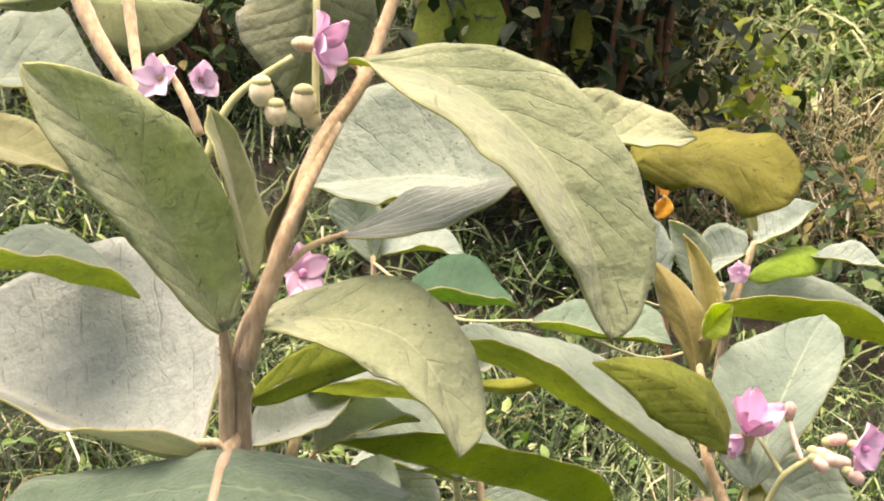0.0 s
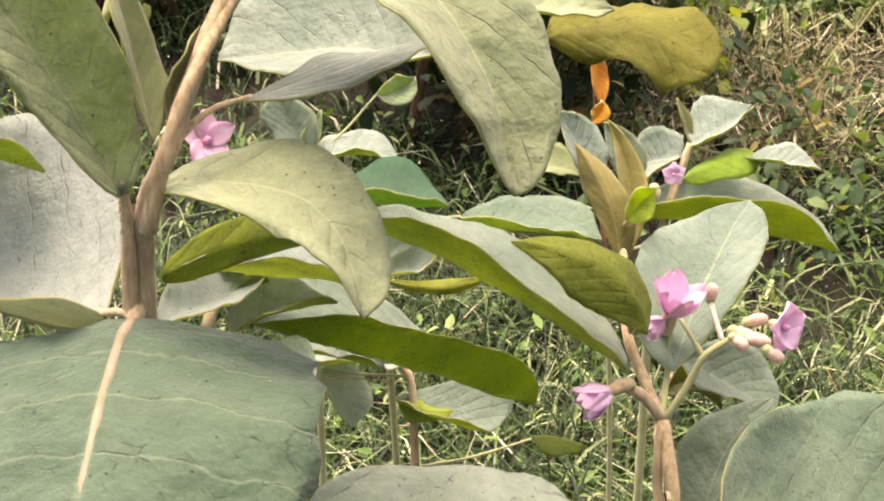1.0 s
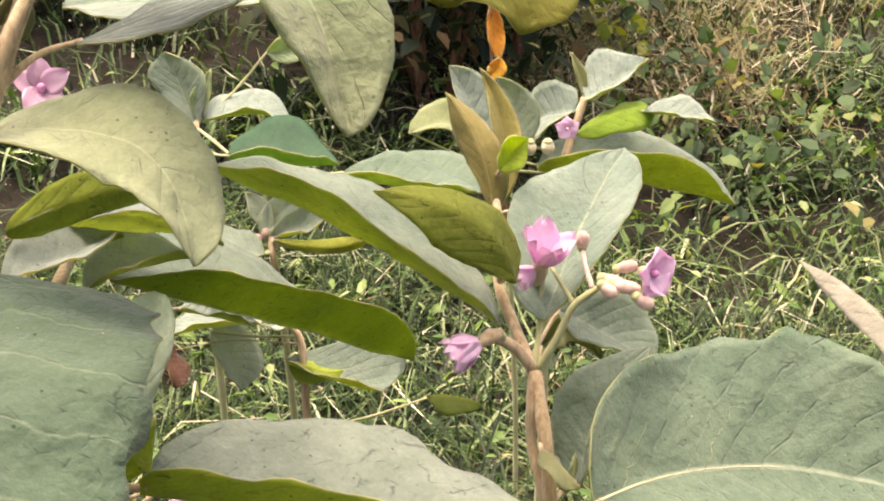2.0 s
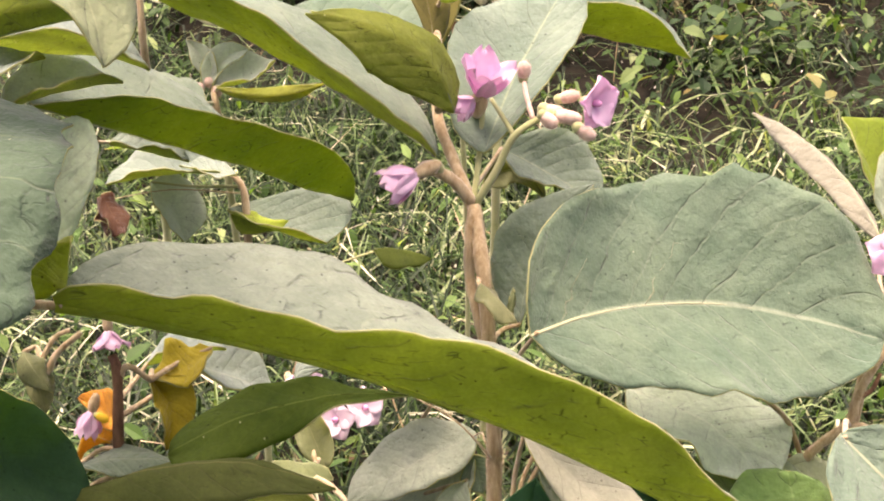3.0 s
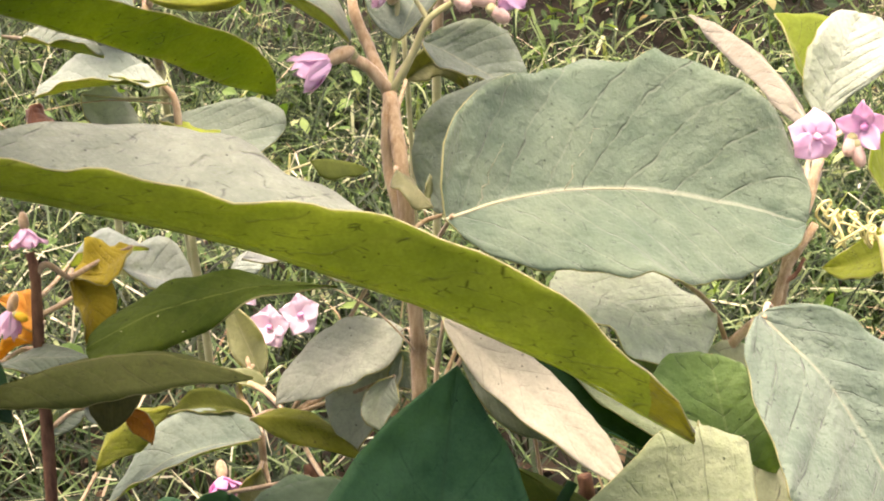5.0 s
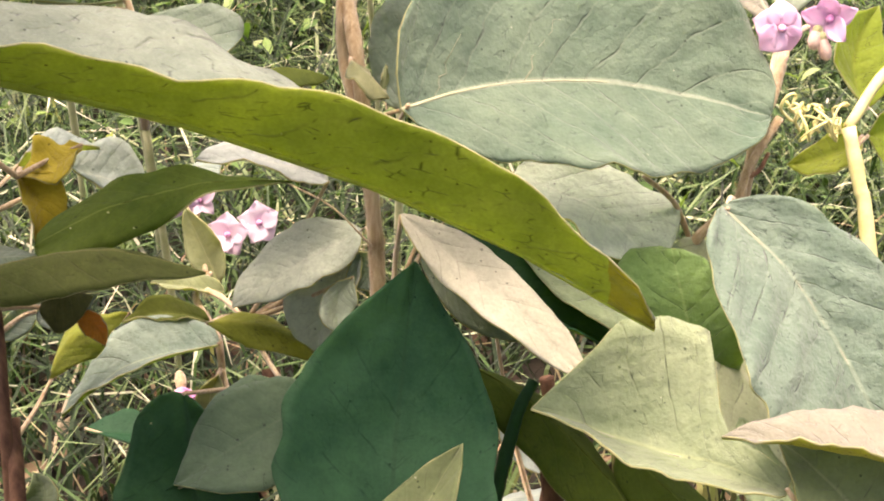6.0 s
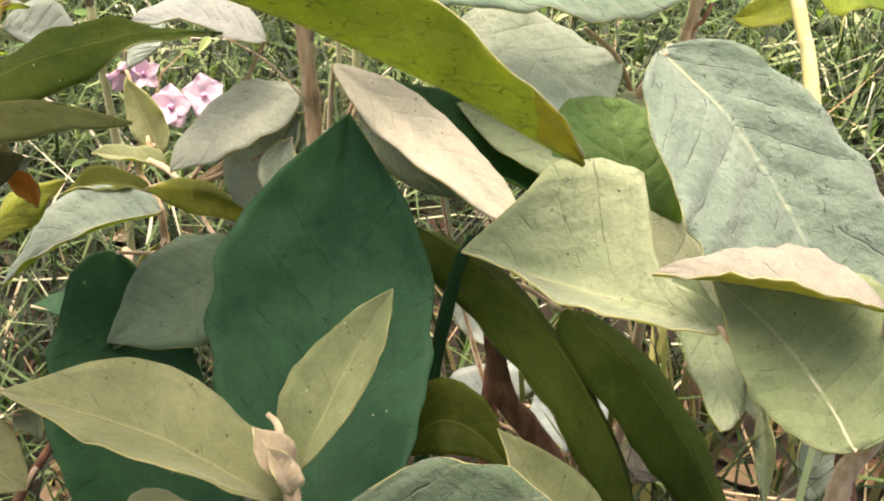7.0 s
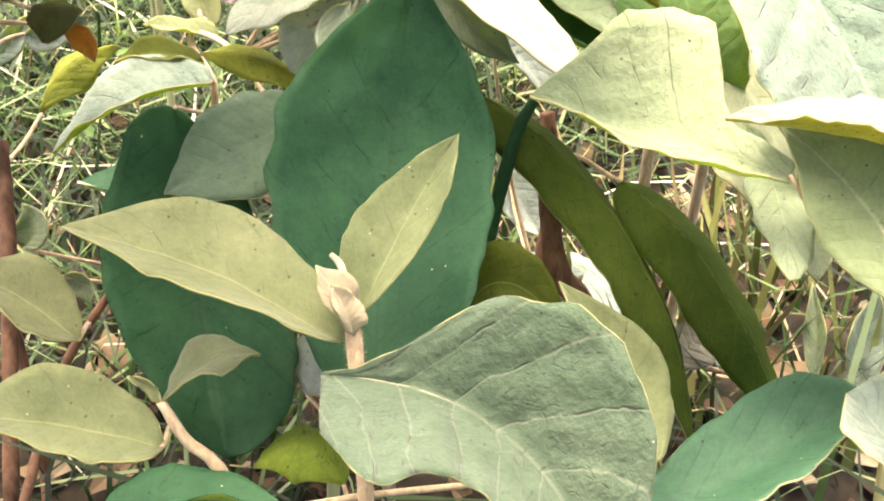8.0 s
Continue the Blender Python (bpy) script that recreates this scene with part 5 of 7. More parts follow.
tube("leaflet", [(0.1915, 0.5995, 0.3894), (0.1898, 0.6109, 0.3962), (0.1845, 0.6153, 0.4013)], 0.003, 0.0015, CREAM, shrub_s, "")
shrub_t = plant("nightshade_shoot", (0.108, 0.472, 0), "low felt-leaved shoot in the grass", "plant", "young felt-leaved shoots")
leaf(shrub_t, (0.0799, 0.5924, 0.2833), (0.0248, 0.6082, 0.2952), (-0.0450, 0.6173, 0.2955), (0.0298, 0.5770, 0.2875), (0.0265, 0.6391, 0.3038), seed=104, top=OLIVE, full=0.5)
leaf(shrub_t, (0.0820, 0.6080, 0.3050), (0.1067, 0.6193, 0.3249), (0.1409, 0.6173, 0.3282), (0.1018, 0.6488, 0.3132), (0.1157, 0.5980, 0.3315), seed=105, full=0.6, fold=0.15, top=OLIVE, under=OLIVE)
leaf(shrub_t, (0.0207, 0.7071, 0.2765), (-0.0073, 0.7261, 0.2977), (-0.0504, 0.7421, 0.3120), (-0.0157, 0.6983, 0.2922), (-0.0023, 0.7526, 0.3008), seed=106, top=YOUNG)
leaf(shrub_t, (0.0803, 0.6076, 0.3042), (0.0726, 0.6144, 0.3122), (0.0612, 0.6191, 0.3166), (0.0707, 0.6127, 0.3095), (0.0744, 0.6162, 0.3149), seed=107, top=YOUNG)
tube("stem", [(0.1439, 0.5505, 0.1689), (0.1150, 0.5912, 0.2538), (0.0933, 0.6006, 0.2798), (0.0804, 0.6082, 0.3050)], 0.005, 0.003, STEM, shrub_t, "")
tube("stem", [(-0.0320, 0.6836, 0.1498), (0.0003, 0.7351, 0.2260), (0.0384, 0.7651, 0.2739)], 0.004, 0.003, STEM_RED, shrub_t, "")
tube("stem", [(-0.0499, 0.7212, 0.1129), (-0.0416, 0.8290, 0.2621), (-0.0432, 0.8776, 0.3284)], 0.006, 0.006, STEM_RED, shrub_t, "red-brown woody stem")

# ---- side shrub with yellowing leaves ----
shrub_i = plant("nightshade_shrub", (-0.054, 0.779, 0), "flowering shrub with yellowing and withered orange leaves", "plant", "felt-leaved shrubs")
tube("stem", [(-0.0506, 0.8328, 0.2116), (-0.0438, 0.8846, 0.3922), (-0.0427, 0.8933, 0.4504), (-0.0390, 0.9068, 0.5181), (-0.0423, 0.9148, 0.5320)], 0.0052, 0.0035, STEM_RED, shrub_i, "red-brown stem", n=18)
tube("branch", [(-0.0390, 0.9068, 0.5181), (-0.0307, 0.9097, 0.5253), (-0.0167, 0.9119, 0.5115)], 0.0028, 0.002, STEM, shrub_i, "")
tube("branch", [(-0.0861, 0.8959, 0.5293), (-0.0774, 0.9023, 0.5437), (-0.0608, 0.9071, 0.5562)], 0.0028, 0.002, STEM, shrub_i, "")
tube("branch", [(-0.0985, 0.8935, 0.5222), (-0.0811, 0.9062, 0.5509), (-0.0687, 0.9086, 0.5581)], 0.002, 0.0015, STEM, shrub_i, "")
flower(shrub_i, (-0.0448, 0.9237, 0.5477), 0.014, (0.1, -0.55, -0.8), 0.35, seed=11)
flower(shrub_i, (-0.0590, 0.9062, 0.4913), 0.015, (-0.25, -0.4, -0.85), 0.15, seed=12)
bud(shrub_i, (-0.0520, 0.8988, 0.4899), (0.8, -0.5, -0.1), 0.007, 0.004, mat=ANTHER)
leaf(shrub_i, (-0.0976, 0.9022, 0.5403), (-0.0904, 0.8844, 0.5278), (-0.0854, 0.8751, 0.5099), (-0.0803, 0.8937, 0.5257), (-0.0985, 0.8833, 0.5243), seed=108, top=YOUNG)
leaf(shrub_i, (-0.1014, 0.9043, 0.5439), (-0.0956, 0.8918, 0.5421), (-0.0807, 0.8818, 0.5242), (-0.0876, 0.9014, 0.5402), (-0.1021, 0.8871, 0.5315), seed=109, top=YOUNG)
leaf(shrub_i, (0.0262, 0.9430, 0.5180), (0.0012, 0.9306, 0.5113), (-0.0197, 0.9289, 0.5040), (0.0079, 0.9134, 0.5020), (-0.0030, 0.9545, 0.5123), seed=110, top=YELLOW, under=YELLOW, wave=0.006)
leaf(shrub_i, (-0.0198, 0.9285, 0.5033), (-0.0028, 0.9097, 0.4929), (-0.0078, 0.8936, 0.4623), (0.0131, 0.9175, 0.4895), (-0.0137, 0.8994, 0.4929), seed=111, top=YELLOW, under=YELLOW, wave=0.005)
leaf(shrub_i, (0.0103, 0.9817, 0.4809), (0.0361, 0.9769, 0.4770), (0.0697, 0.9629, 0.4578), (0.0395, 1.0034, 0.4844), (0.0288, 0.9532, 0.4740), seed=112, top=SILVER)
leaf(shrub_i, (-0.0257, 0.9682, 0.4910), (-0.0038, 0.9710, 0.5005), (0.0347, 0.9679, 0.5023), (-0.0062, 0.9918, 0.4962), (-0.0013, 0.9503, 0.5049), seed=113, top=SILVER)
leaf(shrub_i, (-0.0497, 0.9102, 0.4588), (-0.0662, 0.9102, 0.4549), (-0.0753, 0.8994, 0.4331), (-0.0530, 0.9249, 0.4639), (-0.0806, 0.9016, 0.4568), seed=114, top=ORANGE, under=ORANGE, wave=0.008)
leaf(shrub_i, (-0.0411, 0.9151, 0.4698), (-0.0546, 0.9310, 0.4748), (-0.0767, 0.9460, 0.4762), (-0.0574, 0.9170, 0.4695), (-0.0516, 0.9451, 0.4803), seed=115, top=ORANGE, under=ORANGE)
leaf(shrub_i, (-0.0047, 0.8733, 0.4344), (0.0150, 0.8709, 0.4345), (0.0276, 0.8778, 0.4290), (0.0111, 0.8465, 0.4323), (0.0152, 0.8961, 0.4372), seed=116, top=BROWN, rib=0.0004, quilt=0.0004, under=MOSS)
leaf(shrub_i, (0.0130, 0.8732, 0.4186), (0.0266, 0.8684, 0.4136), (0.0345, 0.8589, 0.3996), (0.0329, 0.8708, 0.4188), (0.0222, 0.8648, 0.4067), seed=117, top=ORANGE, under=ORANGE, wave=0.002)
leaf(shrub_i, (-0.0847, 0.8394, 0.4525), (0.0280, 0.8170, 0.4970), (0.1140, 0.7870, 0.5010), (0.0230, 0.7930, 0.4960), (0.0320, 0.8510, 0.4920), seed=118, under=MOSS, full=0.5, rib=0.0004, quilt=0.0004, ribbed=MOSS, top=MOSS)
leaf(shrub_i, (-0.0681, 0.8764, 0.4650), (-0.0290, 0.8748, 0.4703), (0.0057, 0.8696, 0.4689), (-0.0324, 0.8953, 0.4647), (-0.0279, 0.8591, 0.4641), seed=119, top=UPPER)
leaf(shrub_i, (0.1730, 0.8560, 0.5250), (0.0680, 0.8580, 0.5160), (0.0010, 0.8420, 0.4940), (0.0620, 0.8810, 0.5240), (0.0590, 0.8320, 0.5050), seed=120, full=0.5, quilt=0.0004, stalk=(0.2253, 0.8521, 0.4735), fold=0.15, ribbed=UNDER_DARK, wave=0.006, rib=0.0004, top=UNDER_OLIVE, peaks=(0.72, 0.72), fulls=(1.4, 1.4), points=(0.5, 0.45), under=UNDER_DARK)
leaf(shrub_i, (-0.0216, 0.9260, 0.3893), (-0.0024, 0.9238, 0.3896), (0.0258, 0.9267, 0.4014), (0.0002, 0.9297, 0.4010), (-0.0093, 0.9184, 0.3782), seed=121, top=PALE)
leaf(shrub_i, (-0.0551, 0.9305, 0.3636), (-0.0350, 0.9371, 0.3784), (-0.0211, 0.9456, 0.3950), (-0.0433, 0.9403, 0.3820), (-0.0269, 0.9317, 0.3711), seed=122, top=UPPER)
leaf(shrub_i, (-0.0241, 0.9515, 0.3079), (-0.0070, 0.9636, 0.3310), (0.0389, 0.9710, 0.3524), (0.0118, 0.9508, 0.3332), (-0.0121, 0.9795, 0.3367), seed=123, rib=0.0004, quilt=0.0004)

# ---- shrub in the middle distance ----
shrub_l = plant("nightshade_shrub", (0.077, 0.957, 0), "small felt-leaved shrub with pink flowers under the arching leaf", "plant", "felt-leaved shrubs")
leaf(shrub_l, (0.2240, 0.9250, 0.4420), (0.1740, 0.9280, 0.4160), (0.1230, 0.9230, 0.3830), (0.1840, 0.9000, 0.4130), (0.1590, 0.9650, 0.4190), seed=124, full=0.45, stalk=(0.2268, 0.8950, 0.4552), under=WHITISH, fold=0.0, peaks=(0.45, 0.5), top=MINT)
leaf(shrub_l, (0.2154, 0.9361, 0.4234), (0.1965, 0.9279, 0.3871), (0.1842, 0.9120, 0.3399), (0.2210, 0.9067, 0.3965), (0.1695, 0.9510, 0.3805), seed=125, full=0.45, under=WHITISH, top=MINT)
leaf(shrub_l, (0.2147, 0.9065, 0.4138), (0.2028, 0.8996, 0.4001), (0.2033, 0.8861, 0.3786), (0.2168, 0.8955, 0.3966), (0.1882, 0.8981, 0.3946), seed=126, under=WHITISH, top=MINT)
leaf(shrub_l, (0.2204, 0.9227, 0.4259), (0.2240, 0.9156, 0.4151), (0.2272, 0.9063, 0.4006), (0.2347, 0.9166, 0.4188), (0.2108, 0.9127, 0.4077), seed=127, top=UPPER)
leaf(shrub_l, (0.1030, 0.9338, 0.3625), (0.1452, 0.9258, 0.3579), (0.1881, 0.9078, 0.3374), (0.1446, 0.9108, 0.3526), (0.1502, 0.9403, 0.3635), seed=128, rib=0.0004, quilt=0.0004)
leaf(shrub_l, (0.1080, 0.9662, 0.3201), (0.0488, 0.9709, 0.3158), (-0.0211, 0.9518, 0.2705), (0.0368, 0.9338, 0.3106), (0.0518, 1.0044, 0.3133), seed=129, full=0.45, top=UPPER)
leaf(shrub_l, (0.1667, 0.7983, 0.3852), (0.1270, 0.7938, 0.3699), (0.0820, 0.7768, 0.3330), (0.1488, 0.7614, 0.3600), (0.1193, 0.8290, 0.3680), seed=130, full=0.45, top=TEAL_FELT, ribbed=TEAL_FELT)
leaf(shrub_l, (0.2009, 0.9535, 0.4711), (0.1558, 0.9769, 0.4801), (0.1024, 0.9922, 0.4750), (0.1596, 0.9519, 0.4793), (0.1524, 1.0161, 0.4843), seed=131, full=0.45, fold=0.2, top=WHITISH, under=WHITISH)
leaf(shrub_l, (0.0811, 1.1276, 0.3663), (0.0923, 1.1393, 0.3877), (0.1181, 1.1454, 0.4028), (0.1027, 1.1548, 0.3959), (0.1121, 1.1242, 0.3863), seed=132, top=PALE)
leaf(shrub_l, (0.1078, 1.0599, 0.3191), (0.0950, 1.0780, 0.3460), (0.0824, 1.0974, 0.3751), (0.0825, 1.0757, 0.3397), (0.1121, 1.0773, 0.3482), seed=133, top=YOUNG)
leaf(shrub_l, (0.1132, 1.0303, 0.3295), (0.0899, 1.0355, 0.3334), (0.0522, 1.0413, 0.3351), (0.0853, 1.0235, 0.3320), (0.0897, 1.0477, 0.3340), seed=134, top=YOUNG)
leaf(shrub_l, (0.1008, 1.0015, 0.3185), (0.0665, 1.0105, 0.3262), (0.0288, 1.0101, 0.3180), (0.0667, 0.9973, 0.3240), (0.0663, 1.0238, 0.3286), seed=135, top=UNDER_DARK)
leaf(shrub_l, (0.0961, 0.9160, 0.2743), (0.0999, 0.9296, 0.2973), (0.1074, 0.9370, 0.3108), (0.0876, 0.9288, 0.2934), (0.1130, 0.9257, 0.2936), seed=136, top=YOUNG)
leaf(shrub_l, (0.1147, 0.9208, 0.2860), (0.1332, 0.9256, 0.2976), (0.1553, 0.9207, 0.2939), (0.1339, 0.9314, 0.3072), (0.1325, 0.9187, 0.2861), seed=137, top=UPPER)
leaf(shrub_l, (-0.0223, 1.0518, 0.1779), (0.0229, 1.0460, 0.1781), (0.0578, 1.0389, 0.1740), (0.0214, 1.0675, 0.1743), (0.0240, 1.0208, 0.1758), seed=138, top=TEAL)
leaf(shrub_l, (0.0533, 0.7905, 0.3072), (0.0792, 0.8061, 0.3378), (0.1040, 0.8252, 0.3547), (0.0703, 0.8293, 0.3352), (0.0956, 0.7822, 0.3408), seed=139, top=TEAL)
tube("stem", [(0.1085, 0.9756, 0.1817), (0.1081, 0.9810, 0.2866), (0.1050, 0.9961, 0.3105), (0.0892, 1.0294, 0.3232), (0.0988, 1.0551, 0.3286)], 0.0036, 0.003, STEM, shrub_l, "")
tube("branch", [(0.0990, 1.0320, 0.3294), (0.1135, 1.0098, 0.3346), (0.1320, 0.9563, 0.3474)], 0.003, 0.002, STEM, shrub_l, "")
flower(shrub_l, (0.1179, 1.1062, 0.3389), 0.015, (-0.3, -0.7, 0.4), 0.6, seed=13, mat=PETAL_PALE)
flower(shrub_l, (0.1441, 1.1256, 0.3373), 0.015, (0.3, -0.7, 0.5), 0.7, seed=14, mat=PETAL_PALE)
flower(shrub_l, (0.0919, 1.1599, 0.3442), 0.013, (0.1, -0.7, 0.6), 0.5, seed=15, mat=PETAL_PALE)
flower(shrub_l, (0.0759, 1.1457, 0.3563), 0.014, (0.1, -0.8, -0.2), 0.4, seed=16, mat=PETAL_PALE)
flower(shrub_l, (0.0665, 1.0579, 0.2112), 0.02, (0.1, -0.8, -0.4), 0.3, seed=17, mat=PETAL_DEEP)

# pale leaves in the shade behind
shrub_u = plant("nightshade_shrub", (0.427, 0.933, 0), "low pale-leaved shrub behind the dark leaves", "plant", "felt-leaved shrubs")
leaf(shrub_u, (0.4344, 0.9618, 0.1015), (0.4427, 0.9429, 0.0770), (0.4816, 0.9234, 0.0571), (0.4735, 0.9642, 0.0775), (0.4180, 0.9241, 0.0811), seed=140, top=SILVER, under=SILVER)
leaf(shrub_u, (0.3595, 1.0305, 0.1824), (0.3681, 1.0145, 0.1620), (0.3863, 0.9914, 0.1336), (0.3939, 1.0175, 0.1706), (0.3525, 1.0103, 0.1536), seed=141, top=SILVER, under=SILVER)
leaf(shrub_u, (0.3418, 0.9655, 0.1243), (0.3867, 0.9632, 0.1291), (0.4360, 0.9544, 0.1258), (0.3820, 0.9344, 0.1229), (0.3910, 0.9873, 0.1287), seed=142, top=UPPER, rib=0.0004, quilt=0.0004, under=SILVER)
leaf(shrub_u, (0.3295, 0.9702, 0.3504), (0.3510, 0.9598, 0.3398), (0.3690, 0.9365, 0.3111), (0.3668, 0.9749, 0.3463), (0.3356, 0.9474, 0.3372), seed=143, top=SILVER, under=SILVER)
leaf(shrub_u, (0.5233, 0.9335, 0.0783), (0.5272, 0.9210, 0.0619), (0.5509, 0.9033, 0.0418), (0.5476, 0.9216, 0.0664), (0.5213, 0.9127, 0.0495), seed=144, top=SILVER, under=SILVER)
leaf(shrub_u, (0.5673, 0.7729, 0.1218), (0.5742, 0.7986, 0.1582), (0.5723, 0.8253, 0.1945), (0.5631, 0.7999, 0.1581), (0.5796, 0.7979, 0.1583), seed=145, top=FRESH, full=0.9)
leaf(shrub_u, (0.6220, 0.8043, 0.0893), (0.6288, 0.8256, 0.1197), (0.6453, 0.8513, 0.1578), (0.6153, 0.8327, 0.1270), (0.6473, 0.8234, 0.1199), seed=146, top=UPPER)
leaf(shrub_u, (-0.0405, 0.8721, 0.2361), (-0.0310, 0.8812, 0.2502), (-0.0386, 0.8922, 0.2639), (-0.0483, 0.8807, 0.2464), (-0.0185, 0.8772, 0.2469), seed=147, top=FRESH, under=FRESH)
leaf(shrub_u, (-0.0119, 0.8561, 0.2192), (-0.0014, 0.8524, 0.2159), (0.0082, 0.8411, 0.2022), (0.0073, 0.8539, 0.2195), (-0.0104, 0.8484, 0.2088), seed=148, top=FRESH, under=FRESH)
leaf(shrub_u, (0.4575, 0.8622, 0.1439), (0.4251, 0.8744, 0.1544), (0.3934, 0.8698, 0.1417), (0.4149, 0.8233, 0.1503), (0.4342, 0.9155, 0.1615), seed=149, fold=0.2, top=SILVER, under=SILVER)
leaf(shrub_u, (0.4763, 0.8335, 0.1078), (0.4931, 0.8458, 0.1280), (0.5114, 0.8558, 0.1456), (0.4775, 0.8567, 0.1401), (0.5065, 0.8335, 0.1136), seed=150, top=BROWN, under=BROWN, fold=0.2)

# ---- lower stems down to the earth, and the stalks of the remaining leaves ----
tube("stem", [(-0.1200, 0.6886, 0.5783), (-0.1148, 0.6728, 0.2619), (-0.1215, 0.6423, -0.0500)], 0.0063, 0.0063, STEM, shrub_a, "")
tube("stem", [(-0.3618, 0.8272, 0.5518), (-0.3614, 0.8216, 0.2481), (-0.3727, 0.8009, -0.0500)], 0.0043, 0.0043, STEM, shrub_a, "")
tube("petiole", [(-0.0557, 0.8271, 1.0165), (-0.0507, 0.8462, 1.0087), (-0.0457, 0.8353, 1.0045)], 0.0015, 0.0022, STEM, shrub_a, "", n=9, sides=6)
tube("petiole", [(-0.3166, 0.8840, 0.9975), (-0.3228, 0.9138, 0.9908), (-0.3290, 0.9135, 0.9907)], 0.0015, 0.0022, STEM, shrub_a, "", n=9, sides=6)
tube("petiole", [(-0.3403, 0.9682, 0.9364), (-0.3377, 0.9526, 0.9325), (-0.3352, 0.9070, 0.9408)], 0.0015, 0.0022, STEM, shrub_a, "", n=9, sides=6)
tube("petiole", [(-0.3103, 0.8245, 0.8923), (-0.3257, 0.8729, 0.8742), (-0.3411, 0.8914, 0.8714)], 0.0015, 0.0022, STEM, shrub_a, "", n=9, sides=6)
tube("petiole", [(-0.1132, 0.9064, 0.7666), (-0.1187, 0.8430, 0.7534), (-0.1242, 0.7496, 0.7716)], 0.0015, 0.0022, STEM, shrub_a, "", n=9, sides=6)
tube("petiole", [(-0.0864, 0.8745, 0.7375), (-0.1049, 0.8266, 0.7282), (-0.1235, 0.7487, 0.7452)], 0.0015, 0.0022, STEM, shrub_a, "", n=9, sides=6)
tube("petiole", [(-0.0741, 0.8695, 1.0746), (-0.0495, 0.8880, 1.0586), (-0.0248, 0.8764, 1.0535)], 0.0015, 0.0022, STEM, shrub_a, "", n=9, sides=6)
tube("petiole", [(-0.2216, 0.8995, 1.0398), (-0.2203, 0.9019, 1.0412), (-0.2190, 0.8743, 1.0478)], 0.0015, 0.0022, STEM, shrub_a, "", n=9, sides=6)
tube("stem", [(0.2248, 0.7820, 0.1841), (0.2301, 0.7796, 0.0645), (0.2236, 0.7627, -0.0500)], 0.0053, 0.0053, STEM, shrub_b, "")
tube("petiole", [(0.2015, 1.0335, 0.7159), (0.1998, 1.0298, 0.7168), (0.1980, 0.9961, 0.7255)], 0.0015, 0.0022, STEM, shrub_b, "", n=9, sides=6)
tube("petiole", [(0.2004, 1.0196, 0.7571), (0.1993, 1.0345, 0.7425), (0.1982, 1.0195, 0.7327)], 0.0015, 0.0022, STEM, shrub_b, "", n=9, sides=6)
tube("petiole", [(0.2481, 1.0170, 0.6410), (0.2300, 0.9810, 0.6347), (0.2120, 0.9150, 0.6501)], 0.0015, 0.0022, STEM, shrub_b, "", n=9, sides=6)
tube("petiole", [(0.2361, 1.0240, 0.6063), (0.2240, 0.9758, 0.5975), (0.2119, 0.8976, 0.6145)], 0.0015, 0.0022, STEM, shrub_b, "", n=9, sides=6)
tube("petiole", [(0.2514, 0.9098, 0.5486), (0.2370, 0.9084, 0.5443), (0.2226, 0.8771, 0.5487)], 0.0015, 0.0022, STEM, shrub_b, "", n=9, sides=6)
tube("petiole", [(0.2151, 0.8658, 0.6066), (0.2179, 0.8896, 0.6003), (0.2208, 0.8833, 0.5980)], 0.0015, 0.0022, STEM, shrub_b, "", n=9, sides=6)
tube("petiole", [(0.2337, 0.8524, 0.5863), (0.2278, 0.8808, 0.5818), (0.2220, 0.8792, 0.5831)], 0.0015, 0.0022, STEM, shrub_b, "", n=9, sides=6)
tube("stem", [(-0.1871, 0.5671, 0.2397), (-0.1874, 0.5604, 0.0914), (-0.1986, 0.5402, -0.0500)], 0.0068, 0.0068, STEM, shrub_h, "")
tube("petiole", [(-0.0420, 1.0000, 0.6610), (-0.1020, 0.8693, 0.7207), (-0.0993, 0.7870, 0.7380)], 0.0015, 0.0022, STEM, shrub_h, "", n=9, sides=6)
tube("petiole", [(-0.0531, 0.7115, 0.6918), (-0.0752, 0.7295, 0.6846), (-0.0973, 0.7176, 0.6864)], 0.0015, 0.0022, STEM, shrub_h, "", n=9, sides=6)
tube("petiole", [(-0.0795, 0.8248, 0.6357), (-0.0952, 0.7787, 0.6278), (-0.1108, 0.7026, 0.6451)], 0.0015, 0.0022, STEM, shrub_h, "", n=9, sides=6)
tube("stem", [(0.3087, 1.4889, 0.4577), (0.3087, 1.4929, 0.2029), (0.2969, 1.4810, -0.0500)], 0.0051, 0.0051, STEM_GREEN, shrub_e, "")
tube("petiole", [(0.3394, 1.5000, 0.6184), (0.3390, 1.5246, 0.6135), (0.3386, 1.5193, 0.6126)], 0.0012, 0.0018, STEM_GREEN, shrub_e, "", n=9, sides=6)
tube("petiole", [(0.4145, 1.5071, 0.6416), (0.3838, 1.5356, 0.6390), (0.3531, 1.5340, 0.6498)], 0.0012, 0.0018, STEM_GREEN, shrub_e, "", n=9, sides=6)
tube("petiole", [(0.2954, 1.4884, 0.5866), (0.3098, 1.5106, 0.5753), (0.3243, 1.5028, 0.5711)], 0.0012, 0.0018, STEM_GREEN, shrub_e, "", n=9, sides=6)
tube("petiole", [(0.1555, 1.5080, 0.6240), (0.2399, 1.5204, 0.5799), (0.3243, 1.5028, 0.5711)], 0.0012, 0.0018, STEM_GREEN, shrub_e, "", n=9, sides=6)
tube("petiole", [(0.2363, 1.4525, 0.6265), (0.2815, 1.4940, 0.5907), (0.3267, 1.5056, 0.5780)], 0.0012, 0.0018, STEM_GREEN, shrub_e, "", n=9, sides=6)
